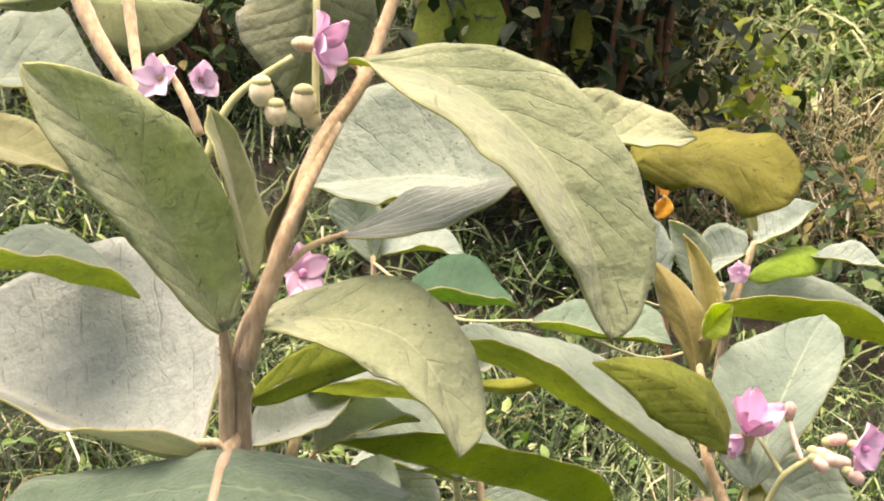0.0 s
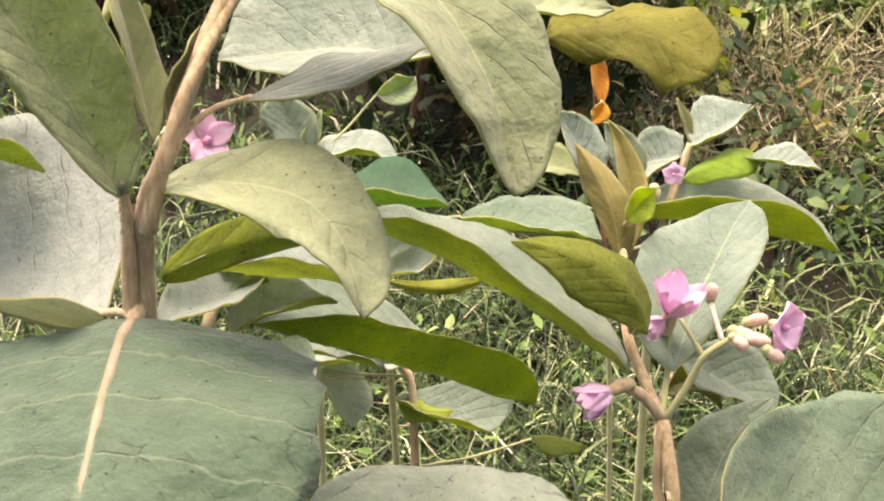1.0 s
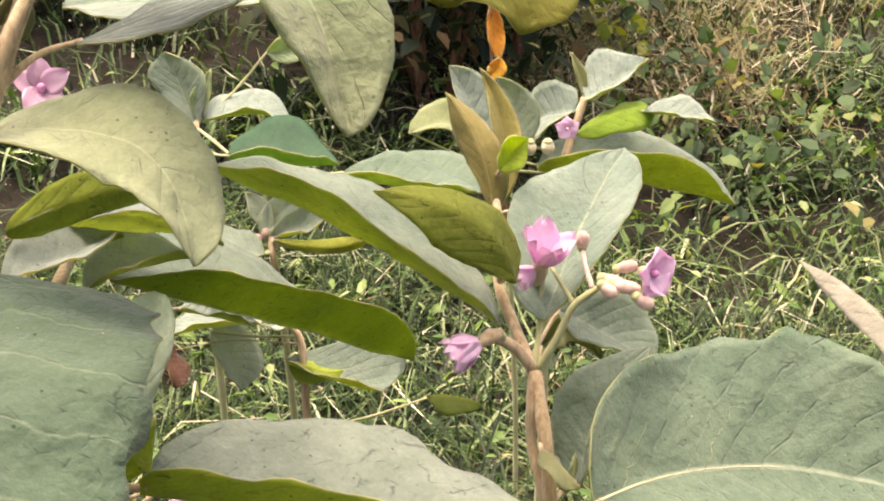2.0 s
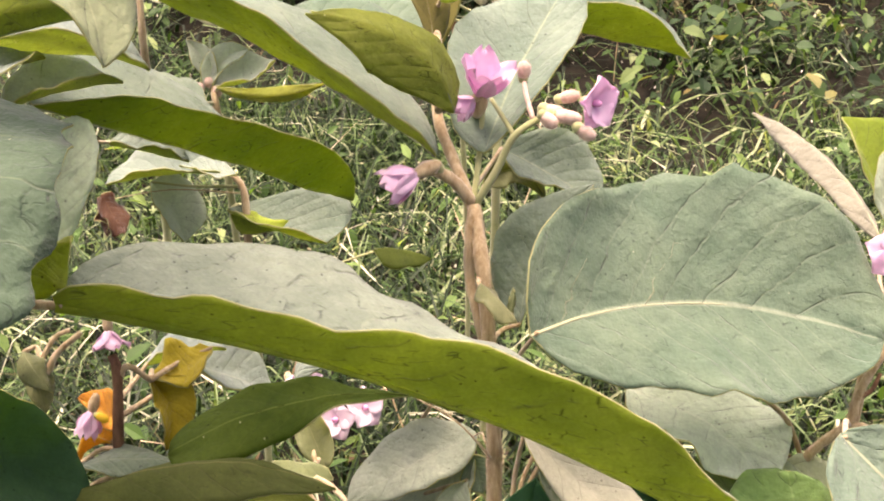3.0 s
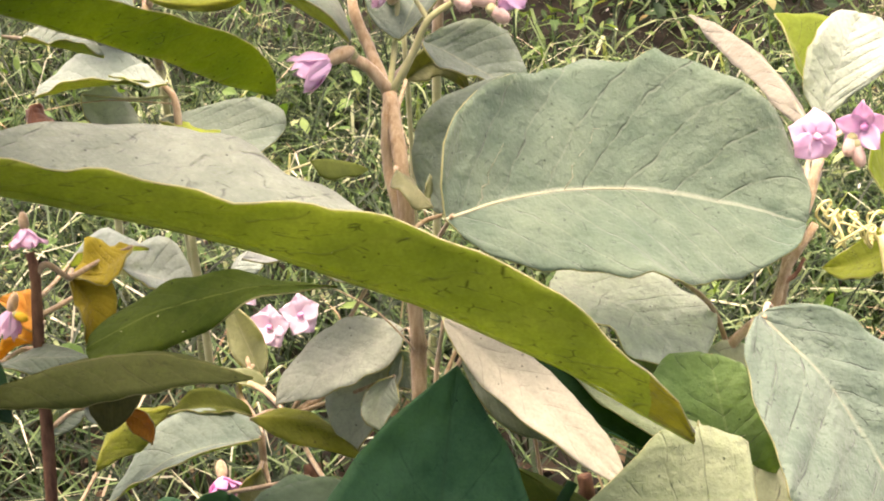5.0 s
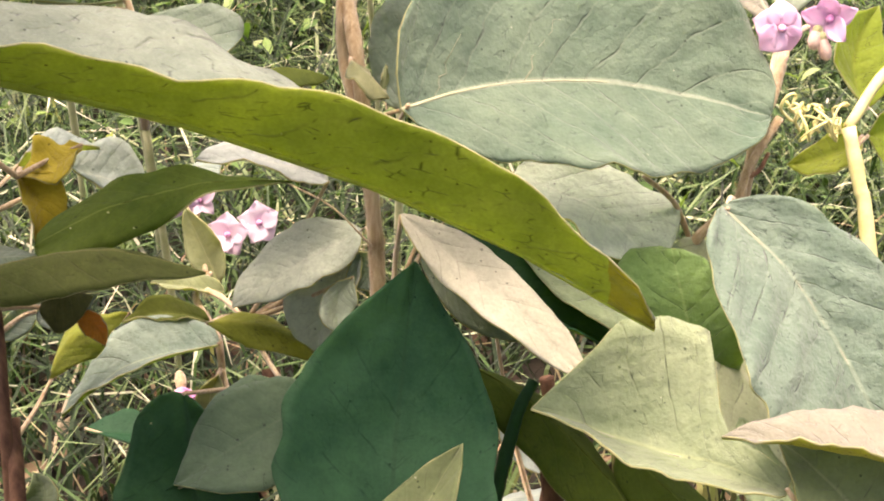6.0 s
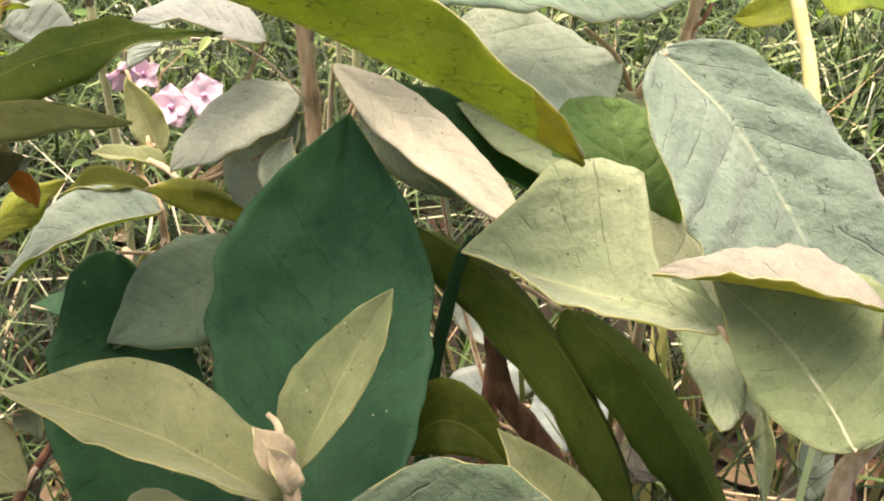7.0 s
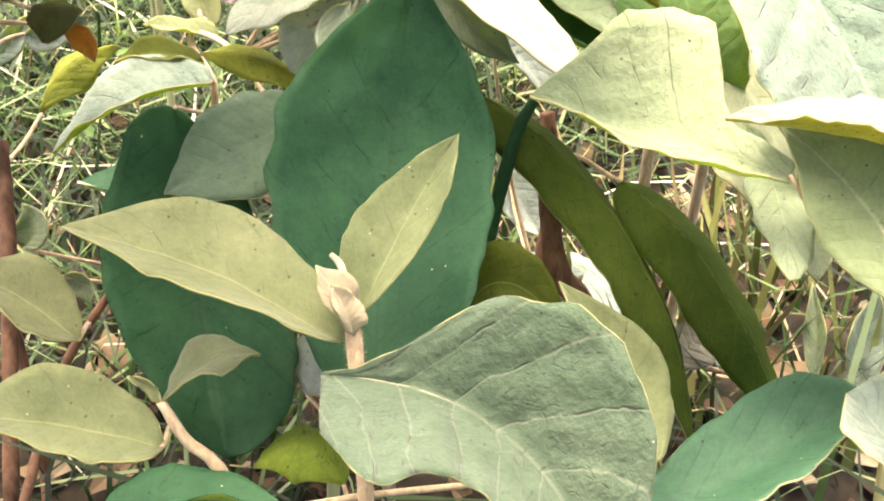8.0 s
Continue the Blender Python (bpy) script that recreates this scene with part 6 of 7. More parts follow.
tube("petiole", [(0.2832, 1.4982, 0.6097), (0.3073, 1.5196, 0.5955), (0.3314, 1.5110, 0.5919)], 0.0012, 0.0018, STEM_GREEN, shrub_e, "", n=9, sides=6)
tube("petiole", [(0.1289, 1.2532, 0.6594), (0.2230, 1.3889, 0.5724), (0.3172, 1.4946, 0.5503)], 0.0012, 0.0018, STEM_GREEN, shrub_e, "", n=9, sides=6)
tube("stem", [(0.2839, 1.6374, 0.4227), (0.2952, 1.6310, 0.1845), (0.2941, 1.6094, -0.0500)], 0.0034, 0.0034, STEM_GREEN, withered_stalk, "")
tube("petiole", [(0.2718, 1.6703, 0.6600), (0.2689, 1.6955, 0.6548), (0.2661, 1.6906, 0.6539)], 0.0012, 0.0018, STEM_GREEN, withered_stalk, "", n=9, sides=6)
tube("stem", [(0.0398, 1.2801, 0.3627), (0.0467, 1.2864, 0.1556), (0.0417, 1.2768, -0.0500)], 0.0043, 0.0043, STEM_GREEN, seedling, "")
tube("petiole", [(0.0206, 1.2855, 0.4649), (0.0288, 1.3021, 0.4638), (0.0370, 1.2888, 0.4660)], 0.0012, 0.0018, STEM_GREEN, seedling, "", n=9, sides=6)
tube("petiole", [(0.0222, 1.2852, 0.4644), (0.0296, 1.3020, 0.4637), (0.0370, 1.2888, 0.4660)], 0.0012, 0.0018, STEM_GREEN, seedling, "", n=9, sides=6)
tube("petiole", [(-0.0563, 1.3307, 0.4772), (-0.0116, 1.3276, 0.4722), (0.0331, 1.2946, 0.4865)], 0.0012, 0.0018, STEM_GREEN, seedling, "", n=9, sides=6)
tube("petiole", [(0.0314, 1.2817, 0.5062), (0.0291, 1.3053, 0.4984), (0.0269, 1.2989, 0.4948)], 0.0012, 0.0018, STEM_GREEN, seedling, "", n=9, sides=6)
tube("petiole", [(0.1626, 1.3289, 0.3929), (0.1009, 1.3199, 0.3776), (0.0393, 1.2809, 0.3889)], 0.0012, 0.0018, STEM_GREEN, seedling, "", n=9, sides=6)
tube("stem", [(0.0118, 1.4285, 0.4640), (0.0220, 1.4661, 0.2064), (0.0200, 1.4872, -0.0500)], 0.0043, 0.0043, STEM_GREEN, seedling_b, "")
tube("petiole", [(0.0005, 1.3593, 0.5487), (0.0038, 1.3968, 0.5332), (0.0071, 1.4043, 0.5277)], 0.0012, 0.0018, STEM_GREEN, seedling_b, "", n=9, sides=6)
tube("petiole", [(0.0123, 1.3643, 0.5615), (0.0090, 1.4018, 0.5449), (0.0058, 1.4094, 0.5385)], 0.0012, 0.0018, STEM_GREEN, seedling_b, "", n=9, sides=6)
tube("stem", [(-0.0816, 1.5922, 0.4443), (-0.0773, 1.6230, 0.1961), (-0.0849, 1.6370, -0.0500)], 0.0051, 0.0051, STEM_GREEN, seedling_c, "")
tube("petiole", [(-0.0371, 1.4518, 0.6223), (-0.0583, 1.5224, 0.6006), (-0.0794, 1.5629, 0.6030)], 0.0012, 0.0018, STEM_GREEN, seedling_c, "", n=9, sides=6)
tube("petiole", [(0.0831, 1.2458, 0.6761), (0.0018, 1.4206, 0.6100), (-0.0796, 1.5653, 0.6167)], 0.0012, 0.0018, STEM_GREEN, seedling_c, "", n=9, sides=6)
tube("petiole", [(0.0012, 1.5925, 0.6938), (-0.0392, 1.5945, 0.6476), (-0.0796, 1.5664, 0.6235)], 0.0012, 0.0018, STEM_GREEN, seedling_c, "", n=9, sides=6)
tube("stem", [(0.5021, 0.8783, 0.5272), (0.4675, 0.8330, 0.2383), (0.4212, 0.7723, -0.0500)], 0.0043, 0.0043, STEM, shrub_j, "")
tube("petiole", [(0.6160, 1.1364, 0.5018), (0.5575, 1.0203, 0.4727), (0.4990, 0.8742, 0.5009)], 0.0015, 0.0022, STEM, shrub_j, "", n=9, sides=6)
tube("petiole", [(0.5829, 1.0496, 0.5451), (0.5525, 0.9928, 0.5342), (0.5221, 0.9061, 0.5545)], 0.0015, 0.0022, STEM, shrub_j, "", n=9, sides=6)
tube("stem", [(0.4111, 0.7822, 0.1930), (0.4130, 0.7796, 0.0693), (0.4035, 0.7624, -0.0500)], 0.0036, 0.0036, STEM, shrub_k, "")
tube("stem", [(0.5589, 0.5077, 0.1921), (0.5726, 0.5028, 0.0695), (0.5735, 0.4832, -0.0500)], 0.0051, 0.0051, STEM_RED, shrub_k, "")
tube("petiole", [(0.5052, 0.5386, 0.4017), (0.5129, 0.5676, 0.3839), (0.5207, 0.5666, 0.3746)], 0.0015, 0.0022, STEM, shrub_k, "", n=9, sides=6)
tube("petiole", [(0.5295, 0.5800, 0.4666), (0.5396, 0.5928, 0.4225), (0.5497, 0.5756, 0.3935)], 0.0015, 0.0022, STEM, shrub_k, "", n=9, sides=6)
tube("petiole", [(0.4400, 0.5960, 0.4510), (0.4870, 0.5966, 0.3814), (0.5207, 0.5666, 0.3746)], 0.0015, 0.0022, STEM, shrub_k, "", n=9, sides=6)
tube("petiole", [(0.4306, 0.8354, 0.4622), (0.4427, 0.8595, 0.4530), (0.4547, 0.8535, 0.4503)], 0.0015, 0.0022, STEM, shrub_k, "", n=9, sides=6)
tube("petiole", [(0.4730, 0.7991, 0.4465), (0.4639, 0.8413, 0.4426), (0.4547, 0.8535, 0.4503)], 0.0015, 0.0022, STEM, shrub_k, "", n=9, sides=6)
tube("petiole", [(0.4550, 0.7650, 0.3750), (0.4451, 0.8265, 0.4205), (0.4448, 0.8512, 0.4250)], 0.0015, 0.0022, STEM, shrub_k, "", n=9, sides=6)
tube("stem", [(0.5726, 0.6701, 0.2616), (0.5799, 0.6533, 0.1036), (0.5750, 0.6233, -0.0500)], 0.0047, 0.0047, TENDRIL, vine, "")
tube("petiole", [(0.5921, 0.8980, 0.5373), (0.5749, 0.8878, 0.5347), (0.5577, 0.8476, 0.5444)], 0.0015, 0.0022, STEM, vine, "", n=9, sides=6)
tube("petiole", [(0.5908, 0.8963, 0.5153), (0.5759, 0.8799, 0.5118), (0.5610, 0.8334, 0.5222)], 0.0015, 0.0022, STEM, vine, "", n=9, sides=6)
tube("petiole", [(0.5949, 0.8958, 0.5154), (0.5779, 0.8796, 0.5117), (0.5610, 0.8334, 0.5222)], 0.0015, 0.0022, STEM, vine, "", n=9, sides=6)
tube("stem", [(0.3471, 0.7784, 0.0917), (0.3525, 0.7789, 0.0197), (0.3459, 0.7643, -0.0500)], 0.0076, 0.0076, STEM_RED, shrub_n, "")
tube("stem", [(0.4000, 0.7676, 0.1810), (0.4217, 0.7693, 0.0651), (0.4308, 0.7553, -0.0500)], 0.0085, 0.0085, STEM_RED, shrub_n, "")
tube("stem", [(0.1643, 0.8538, 0.2471), (0.1782, 0.8365, 0.0981), (0.1800, 0.8038, -0.0500)], 0.0068, 0.0068, STEM_RED, shrub_n, "")
tube("stem", [(0.1812, 0.6601, 0.1559), (0.1846, 0.6539, 0.0515), (0.1762, 0.6331, -0.0500)], 0.0043, 0.0043, STEM_GREEN, shrub_n, "")
tube("petiole", [(0.2060, 0.5894, 0.3079), (0.1979, 0.6627, 0.2610), (0.1898, 0.7060, 0.2412)], 0.0015, 0.0022, STEM, shrub_n, "", n=9, sides=6)
tube("petiole", [(0.0895, 0.8153, 0.3858), (0.1197, 0.8778, 0.3408), (0.1500, 0.9102, 0.3217)], 0.0015, 0.0022, STEM, shrub_n, "", n=9, sides=6)
tube("petiole", [(0.1802, 0.7915, 0.3916), (0.2003, 0.8022, 0.3855), (0.2203, 0.7829, 0.3877)], 0.0015, 0.0022, STEM, shrub_n, "", n=9, sides=6)
tube("petiole", [(0.2763, 0.7179, 0.2681), (0.2343, 0.7337, 0.2589), (0.1923, 0.7195, 0.2664)], 0.0015, 0.0022, STEM, shrub_n, "", n=9, sides=6)
tube("petiole", [(0.2429, 0.8207, 0.5148), (0.2390, 0.8301, 0.4684), (0.2350, 0.8095, 0.4376)], 0.0015, 0.0022, STEM, shrub_n, "", n=9, sides=6)
tube("petiole", [(0.2697, 0.8483, 0.4885), (0.2524, 0.8439, 0.4558), (0.2350, 0.8095, 0.4376)], 0.0015, 0.0022, STEM, shrub_n, "", n=9, sides=6)
tube("petiole", [(0.2599, 0.8699, 0.4647), (0.2475, 0.8547, 0.4441), (0.2350, 0.8095, 0.4376)], 0.0015, 0.0022, STEM, shrub_n, "", n=9, sides=6)
tube("petiole", [(0.2960, 0.8300, 0.3770), (0.2640, 0.8291, 0.4048), (0.2287, 0.7981, 0.4162)], 0.0015, 0.0022, STEM, shrub_n, "", n=9, sides=6)
tube("petiole", [(0.3990, 0.7940, 0.3200), (0.3698, 0.8191, 0.3289), (0.3489, 0.8144, 0.3264)], 0.0015, 0.0022, STEM, shrub_n, "", n=9, sides=6)
tube("stem", [(0.1972, 0.4405, 0.0965), (0.2031, 0.4367, 0.0215), (0.1971, 0.4190, -0.0500)], 0.0047, 0.0047, STEM, shrub_s, "")
tube("petiole", [(0.3590, 0.5459, 0.2857), (0.2782, 0.5609, 0.2655), (0.1974, 0.5460, 0.2776)], 0.0015, 0.0022, STEM, shrub_s, "", n=9, sides=6)
tube("petiole", [(0.3461, 0.5140, 0.2568), (0.2718, 0.5387, 0.2406), (0.1975, 0.5335, 0.2543)], 0.0015, 0.0022, STEM, shrub_s, "", n=9, sides=6)
tube("petiole", [(0.5111, 0.4920, 0.2899), (0.3544, 0.5325, 0.2483), (0.1976, 0.5430, 0.2704)], 0.0015, 0.0022, STEM, shrub_s, "", n=9, sides=6)
tube("petiole", [(0.0400, 0.5220, 0.2821), (0.1187, 0.5490, 0.2640), (0.1974, 0.5460, 0.2776)], 0.0015, 0.0022, STEM, shrub_s, "", n=9, sides=6)
tube("petiole", [(0.1874, 0.6095, 0.2233), (0.1925, 0.5770, 0.2131), (0.1975, 0.5145, 0.2220)], 0.0015, 0.0022, STEM, shrub_s, "", n=9, sides=6)
tube("petiole", [(0.1674, 0.6306, 0.2829), (0.1822, 0.6063, 0.2790), (0.1970, 0.5521, 0.2921)], 0.0015, 0.0022, STEM, shrub_s, "", n=9, sides=6)
tube("petiole", [(0.1947, 0.5763, 0.3736), (0.1945, 0.5968, 0.3678), (0.1942, 0.5874, 0.3648)], 0.0015, 0.0022, STEM, shrub_s, "", n=9, sides=6)
tube("stem", [(0.1433, 0.5513, 0.1706), (0.1585, 0.5463, 0.0595), (0.1611, 0.5262, -0.0500)], 0.0043, 0.0043, STEM, shrub_t, "")
tube("stem", [(-0.0314, 0.6846, 0.1513), (-0.0353, 0.6768, 0.0499), (-0.0506, 0.6540, -0.0500)], 0.0034, 0.0034, STEM_RED, shrub_t, "")
tube("stem", [(-0.0497, 0.7234, 0.1159), (-0.0449, 0.7161, 0.0315), (-0.0519, 0.6949, -0.0500)], 0.0051, 0.0051, STEM_RED, shrub_t, "")
tube("petiole", [(0.0799, 0.5924, 0.2833), (0.0848, 0.6125, 0.2835), (0.0898, 0.6026, 0.2867)], 0.0015, 0.0022, STEM, shrub_t, "", n=9, sides=6)
tube("petiole", [(0.0207, 0.7071, 0.2765), (0.0209, 0.7443, 0.2593), (0.0211, 0.7515, 0.2522)], 0.0015, 0.0022, STEM, shrub_t, "", n=9, sides=6)
tube("stem", [(-0.0505, 0.8338, 0.2152), (-0.0458, 0.8316, 0.0808), (-0.0530, 0.8144, -0.0500)], 0.0044, 0.0044, STEM_RED, shrub_i, "")
tube("petiole", [(-0.1014, 0.9043, 0.5439), (-0.0952, 0.9174, 0.5395), (-0.0890, 0.9004, 0.5379)], 0.0015, 0.0022, STEM, shrub_i, "", n=9, sides=6)
tube("petiole", [(0.0262, 0.9430, 0.5180), (0.0048, 0.9424, 0.5094), (-0.0167, 0.9119, 0.5115)], 0.0015, 0.0022, STEM, shrub_i, "", n=9, sides=6)
tube("petiole", [(-0.0198, 0.9285, 0.5033), (-0.0182, 0.9352, 0.5055), (-0.0167, 0.9119, 0.5115)], 0.0015, 0.0022, STEM, shrub_i, "", n=9, sides=6)
tube("petiole", [(0.0103, 0.9817, 0.4809), (-0.0152, 0.9562, 0.4745), (-0.0406, 0.9007, 0.4873)], 0.0015, 0.0022, STEM, shrub_i, "", n=9, sides=6)
tube("petiole", [(-0.0257, 0.9682, 0.4910), (-0.0328, 0.9507, 0.4886), (-0.0400, 0.9031, 0.4997)], 0.0015, 0.0022, STEM, shrub_i, "", n=9, sides=6)
tube("petiole", [(-0.0497, 0.9102, 0.4588), (-0.0459, 0.9180, 0.4591), (-0.0420, 0.8957, 0.4627)], 0.0015, 0.0022, STEM, shrub_i, "", n=9, sides=6)
tube("petiole", [(-0.0411, 0.9151, 0.4698), (-0.0412, 0.9217, 0.4706), (-0.0413, 0.8982, 0.4750)], 0.0015, 0.0022, STEM, shrub_i, "", n=9, sides=6)
tube("petiole", [(-0.0047, 0.8733, 0.4344), (-0.0239, 0.8971, 0.4302), (-0.0430, 0.8909, 0.4345)], 0.0015, 0.0022, STEM, shrub_i, "", n=9, sides=6)
tube("petiole", [(0.0130, 0.8732, 0.4186), (-0.0152, 0.8959, 0.4128), (-0.0433, 0.8885, 0.4186)], 0.0015, 0.0022, STEM, shrub_i, "", n=9, sides=6)
tube("petiole", [(-0.0847, 0.8394, 0.4525), (-0.0637, 0.8809, 0.4420), (-0.0428, 0.8925, 0.4451)], 0.0015, 0.0022, STEM, shrub_i, "", n=9, sides=6)
tube("petiole", [(-0.0681, 0.8764, 0.4650), (-0.0550, 0.9011, 0.4606), (-0.0420, 0.8957, 0.4627)], 0.0015, 0.0022, STEM, shrub_i, "", n=9, sides=6)
tube("petiole", [(-0.0216, 0.9260, 0.3893), (-0.0326, 0.9207, 0.3887), (-0.0437, 0.8854, 0.3975)], 0.0015, 0.0022, STEM, shrub_i, "", n=9, sides=6)
tube("petiole", [(-0.0551, 0.9305, 0.3636), (-0.0501, 0.9179, 0.3558), (-0.0451, 0.8752, 0.3593)], 0.0015, 0.0022, STEM, shrub_i, "", n=9, sides=6)
tube("petiole", [(-0.0241, 0.9515, 0.3079), (-0.0355, 0.9213, 0.2997), (-0.0469, 0.8610, 0.3101)], 0.0015, 0.0022, STEM, shrub_i, "", n=9, sides=6)
tube("stem", [(0.1085, 0.9757, 0.1838), (0.1146, 0.9821, 0.0659), (0.1088, 0.9727, -0.0500)], 0.0031, 0.0031, STEM, shrub_l, "")
tube("petiole", [(0.2154, 0.9361, 0.4234), (0.1737, 0.9612, 0.3739), (0.1320, 0.9563, 0.3474)], 0.0015, 0.0022, STEM, shrub_l, "", n=9, sides=6)
tube("petiole", [(0.2147, 0.9065, 0.4138), (0.1733, 0.9464, 0.3689), (0.1320, 0.9563, 0.3474)], 0.0015, 0.0022, STEM, shrub_l, "", n=9, sides=6)
tube("petiole", [(0.2204, 0.9227, 0.4259), (0.1762, 0.9545, 0.3743), (0.1320, 0.9563, 0.3474)], 0.0015, 0.0022, STEM, shrub_l, "", n=9, sides=6)
tube("petiole", [(0.1030, 0.9338, 0.3625), (0.1175, 0.9600, 0.3509), (0.1320, 0.9563, 0.3474)], 0.0015, 0.0022, STEM, shrub_l, "", n=9, sides=6)
tube("petiole", [(0.1080, 0.9662, 0.3201), (0.1069, 0.9941, 0.3090), (0.1058, 0.9920, 0.3040)], 0.0015, 0.0022, STEM, shrub_l, "", n=9, sides=6)
tube("petiole", [(0.1667, 0.7983, 0.3852), (0.1494, 0.8923, 0.3497), (0.1320, 0.9563, 0.3474)], 0.0015, 0.0022, STEM, shrub_l, "", n=9, sides=6)
tube("petiole", [(0.2009, 0.9535, 0.4711), (0.1665, 0.9699, 0.3951), (0.1320, 0.9563, 0.3474)], 0.0015, 0.0022, STEM, shrub_l, "", n=9, sides=6)
tube("petiole", [(0.0811, 1.1276, 0.3663), (0.0899, 1.1064, 0.3391), (0.0988, 1.0551, 0.3286)], 0.0015, 0.0022, STEM, shrub_l, "", n=9, sides=6)
tube("petiole", [(0.1078, 1.0599, 0.3191), (0.1033, 1.0725, 0.3224), (0.0988, 1.0551, 0.3286)], 0.0015, 0.0022, STEM, shrub_l, "", n=9, sides=6)
tube("petiole", [(0.0961, 0.9160, 0.2743), (0.1021, 0.9630, 0.2644), (0.1081, 0.9800, 0.2675)], 0.0015, 0.0022, STEM, shrub_l, "", n=9, sides=6)
tube("petiole", [(0.1147, 0.9208, 0.2860), (0.1114, 0.9659, 0.2802), (0.1081, 0.9810, 0.2866)], 0.0015, 0.0022, STEM, shrub_l, "", n=9, sides=6)
tube("petiole", [(-0.0223, 1.0518, 0.1779), (0.0431, 1.0287, 0.1646), (0.1085, 0.9756, 0.1817)], 0.0015, 0.0022, STEM, shrub_l, "", n=9, sides=6)
tube("petiole", [(0.0533, 0.7905, 0.3072), (0.0807, 0.9008, 0.2770), (0.1081, 0.9810, 0.2866)], 0.0015, 0.0022, STEM, shrub_l, "", n=9, sides=6)
tube("stem", [(0.3690, 0.9166, 0.1395), (0.3690, 0.9266, 0.0798), (0.3690, 0.9366, -0.0400)], 0.004, 0.006, STEM, shrub_u, "")
tube("petiole", [(0.4344, 0.9618, 0.1015), (0.4017, 0.9579, 0.0912), (0.3690, 0.9239, 0.0961)], 0.0015, 0.0022, STEM, shrub_u, "", n=9, sides=6)
tube("petiole", [(0.3595, 1.0305, 0.1824), (0.3643, 0.9885, 0.1488), (0.3690, 0.9166, 0.1395)], 0.0015, 0.0022, STEM, shrub_u, "", n=9, sides=6)
tube("petiole", [(0.3418, 0.9655, 0.1243), (0.3554, 0.9579, 0.1157), (0.3690, 0.9202, 0.1178)], 0.0015, 0.0022, STEM, shrub_u, "", n=9, sides=6)
tube("petiole", [(0.3295, 0.9702, 0.3504), (0.3492, 0.9584, 0.2229), (0.3690, 0.9166, 0.1395)], 0.0015, 0.0022, STEM, shrub_u, "", n=9, sides=6)
tube("petiole", [(0.5233, 0.9335, 0.0783), (0.4462, 0.9450, 0.0636), (0.3690, 0.9266, 0.0798)], 0.0015, 0.0022, STEM, shrub_u, "", n=9, sides=6)
tube("petiole", [(0.5673, 0.7729, 0.1218), (0.4681, 0.8607, 0.1007), (0.3690, 0.9184, 0.1287)], 0.0015, 0.0022, STEM, shrub_u, "", n=9, sides=6)
tube("petiole", [(0.6220, 0.8043, 0.0893), (0.4955, 0.8791, 0.0647), (0.3690, 0.9239, 0.0961)], 0.0015, 0.0022, STEM, shrub_u, "", n=9, sides=6)
tube("petiole", [(-0.0405, 0.8721, 0.2361), (0.1643, 0.9094, 0.1455), (0.3690, 0.9166, 0.1395)], 0.0015, 0.0022, STEM, shrub_u, "", n=9, sides=6)
tube("petiole", [(-0.0119, 0.8561, 0.2192), (0.1786, 0.9014, 0.1400), (0.3690, 0.9166, 0.1395)], 0.0015, 0.0022, STEM, shrub_u, "", n=9, sides=6)
tube("petiole", [(0.4575, 0.8622, 0.1439), (0.4133, 0.9044, 0.1313), (0.3690, 0.9166, 0.1395)], 0.0015, 0.0022, STEM, shrub_u, "", n=9, sides=6)
tube("petiole", [(0.4763, 0.8335, 0.1078), (0.4227, 0.8923, 0.0962), (0.3690, 0.9212, 0.1124)], 0.0015, 0.0022, STEM, shrub_u, "", n=9, sides=6)

# ---- ground, grass and brush ----
def ground_height(x, y):
    return 0.03 * math.sin(x * 1.7 + 0.4) * math.cos(y * 1.3) + 0.12 * max(0, min(y, 12) - 2.5)


gx, gy = np.linspace(-1, 1, 70), np.linspace(0, 1, 90)
gx, gy = np.sign(gx) * np.abs(gx) ** 2.2 * 60, -6 + gy ** 2.2 * 90
gv = [(x, y, ground_height(x, y)) for y in gy for x in gx]
gf = [(j * 70 + i, j * 70 + i + 1, (j + 1) * 70 + i + 1, (j + 1) * 70 + i) for j in range(89) for i in range(69)]
# soil darker than real earth: shade between the plants is in its colour
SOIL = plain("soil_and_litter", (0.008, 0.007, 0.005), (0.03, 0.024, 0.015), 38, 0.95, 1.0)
tagged(link("ground", gv, gf, [SOIL]), "earth with litter under the grass, darkened for shade", "ground", kind="structure")

# near-black blades stand for shade between them, some pale ones for highlights
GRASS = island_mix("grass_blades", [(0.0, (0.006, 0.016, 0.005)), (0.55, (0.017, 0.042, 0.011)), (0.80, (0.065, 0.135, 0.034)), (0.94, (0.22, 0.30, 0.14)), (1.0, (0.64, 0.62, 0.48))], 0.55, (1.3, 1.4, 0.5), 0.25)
BROAD_GRASS = island_mix("broad_grass_blades", [(0.0, (0.03, 0.07, 0.02)), (0.45, (0.12, 0.20, 0.06)), (0.8, (0.30, 0.38, 0.18)), (1.0, (0.55, 0.58, 0.38))], 0.45, (1.3, 1.4, 0.5), 0.3)
# nearly black copy of the brush leaves: the bush's inner shade is in the colour
SHADE_LEAF = island_mix("shaded_brush_leaves", [(0.0, (0.008, 0.018, 0.009)), (0.6, (0.02, 0.04, 0.016)), (0.9, (0.06, 0.085, 0.03)), (1.0, (0.16, 0.09, 0.04))], 0.65, (1.3, 1.4, 0.5), 0.2)
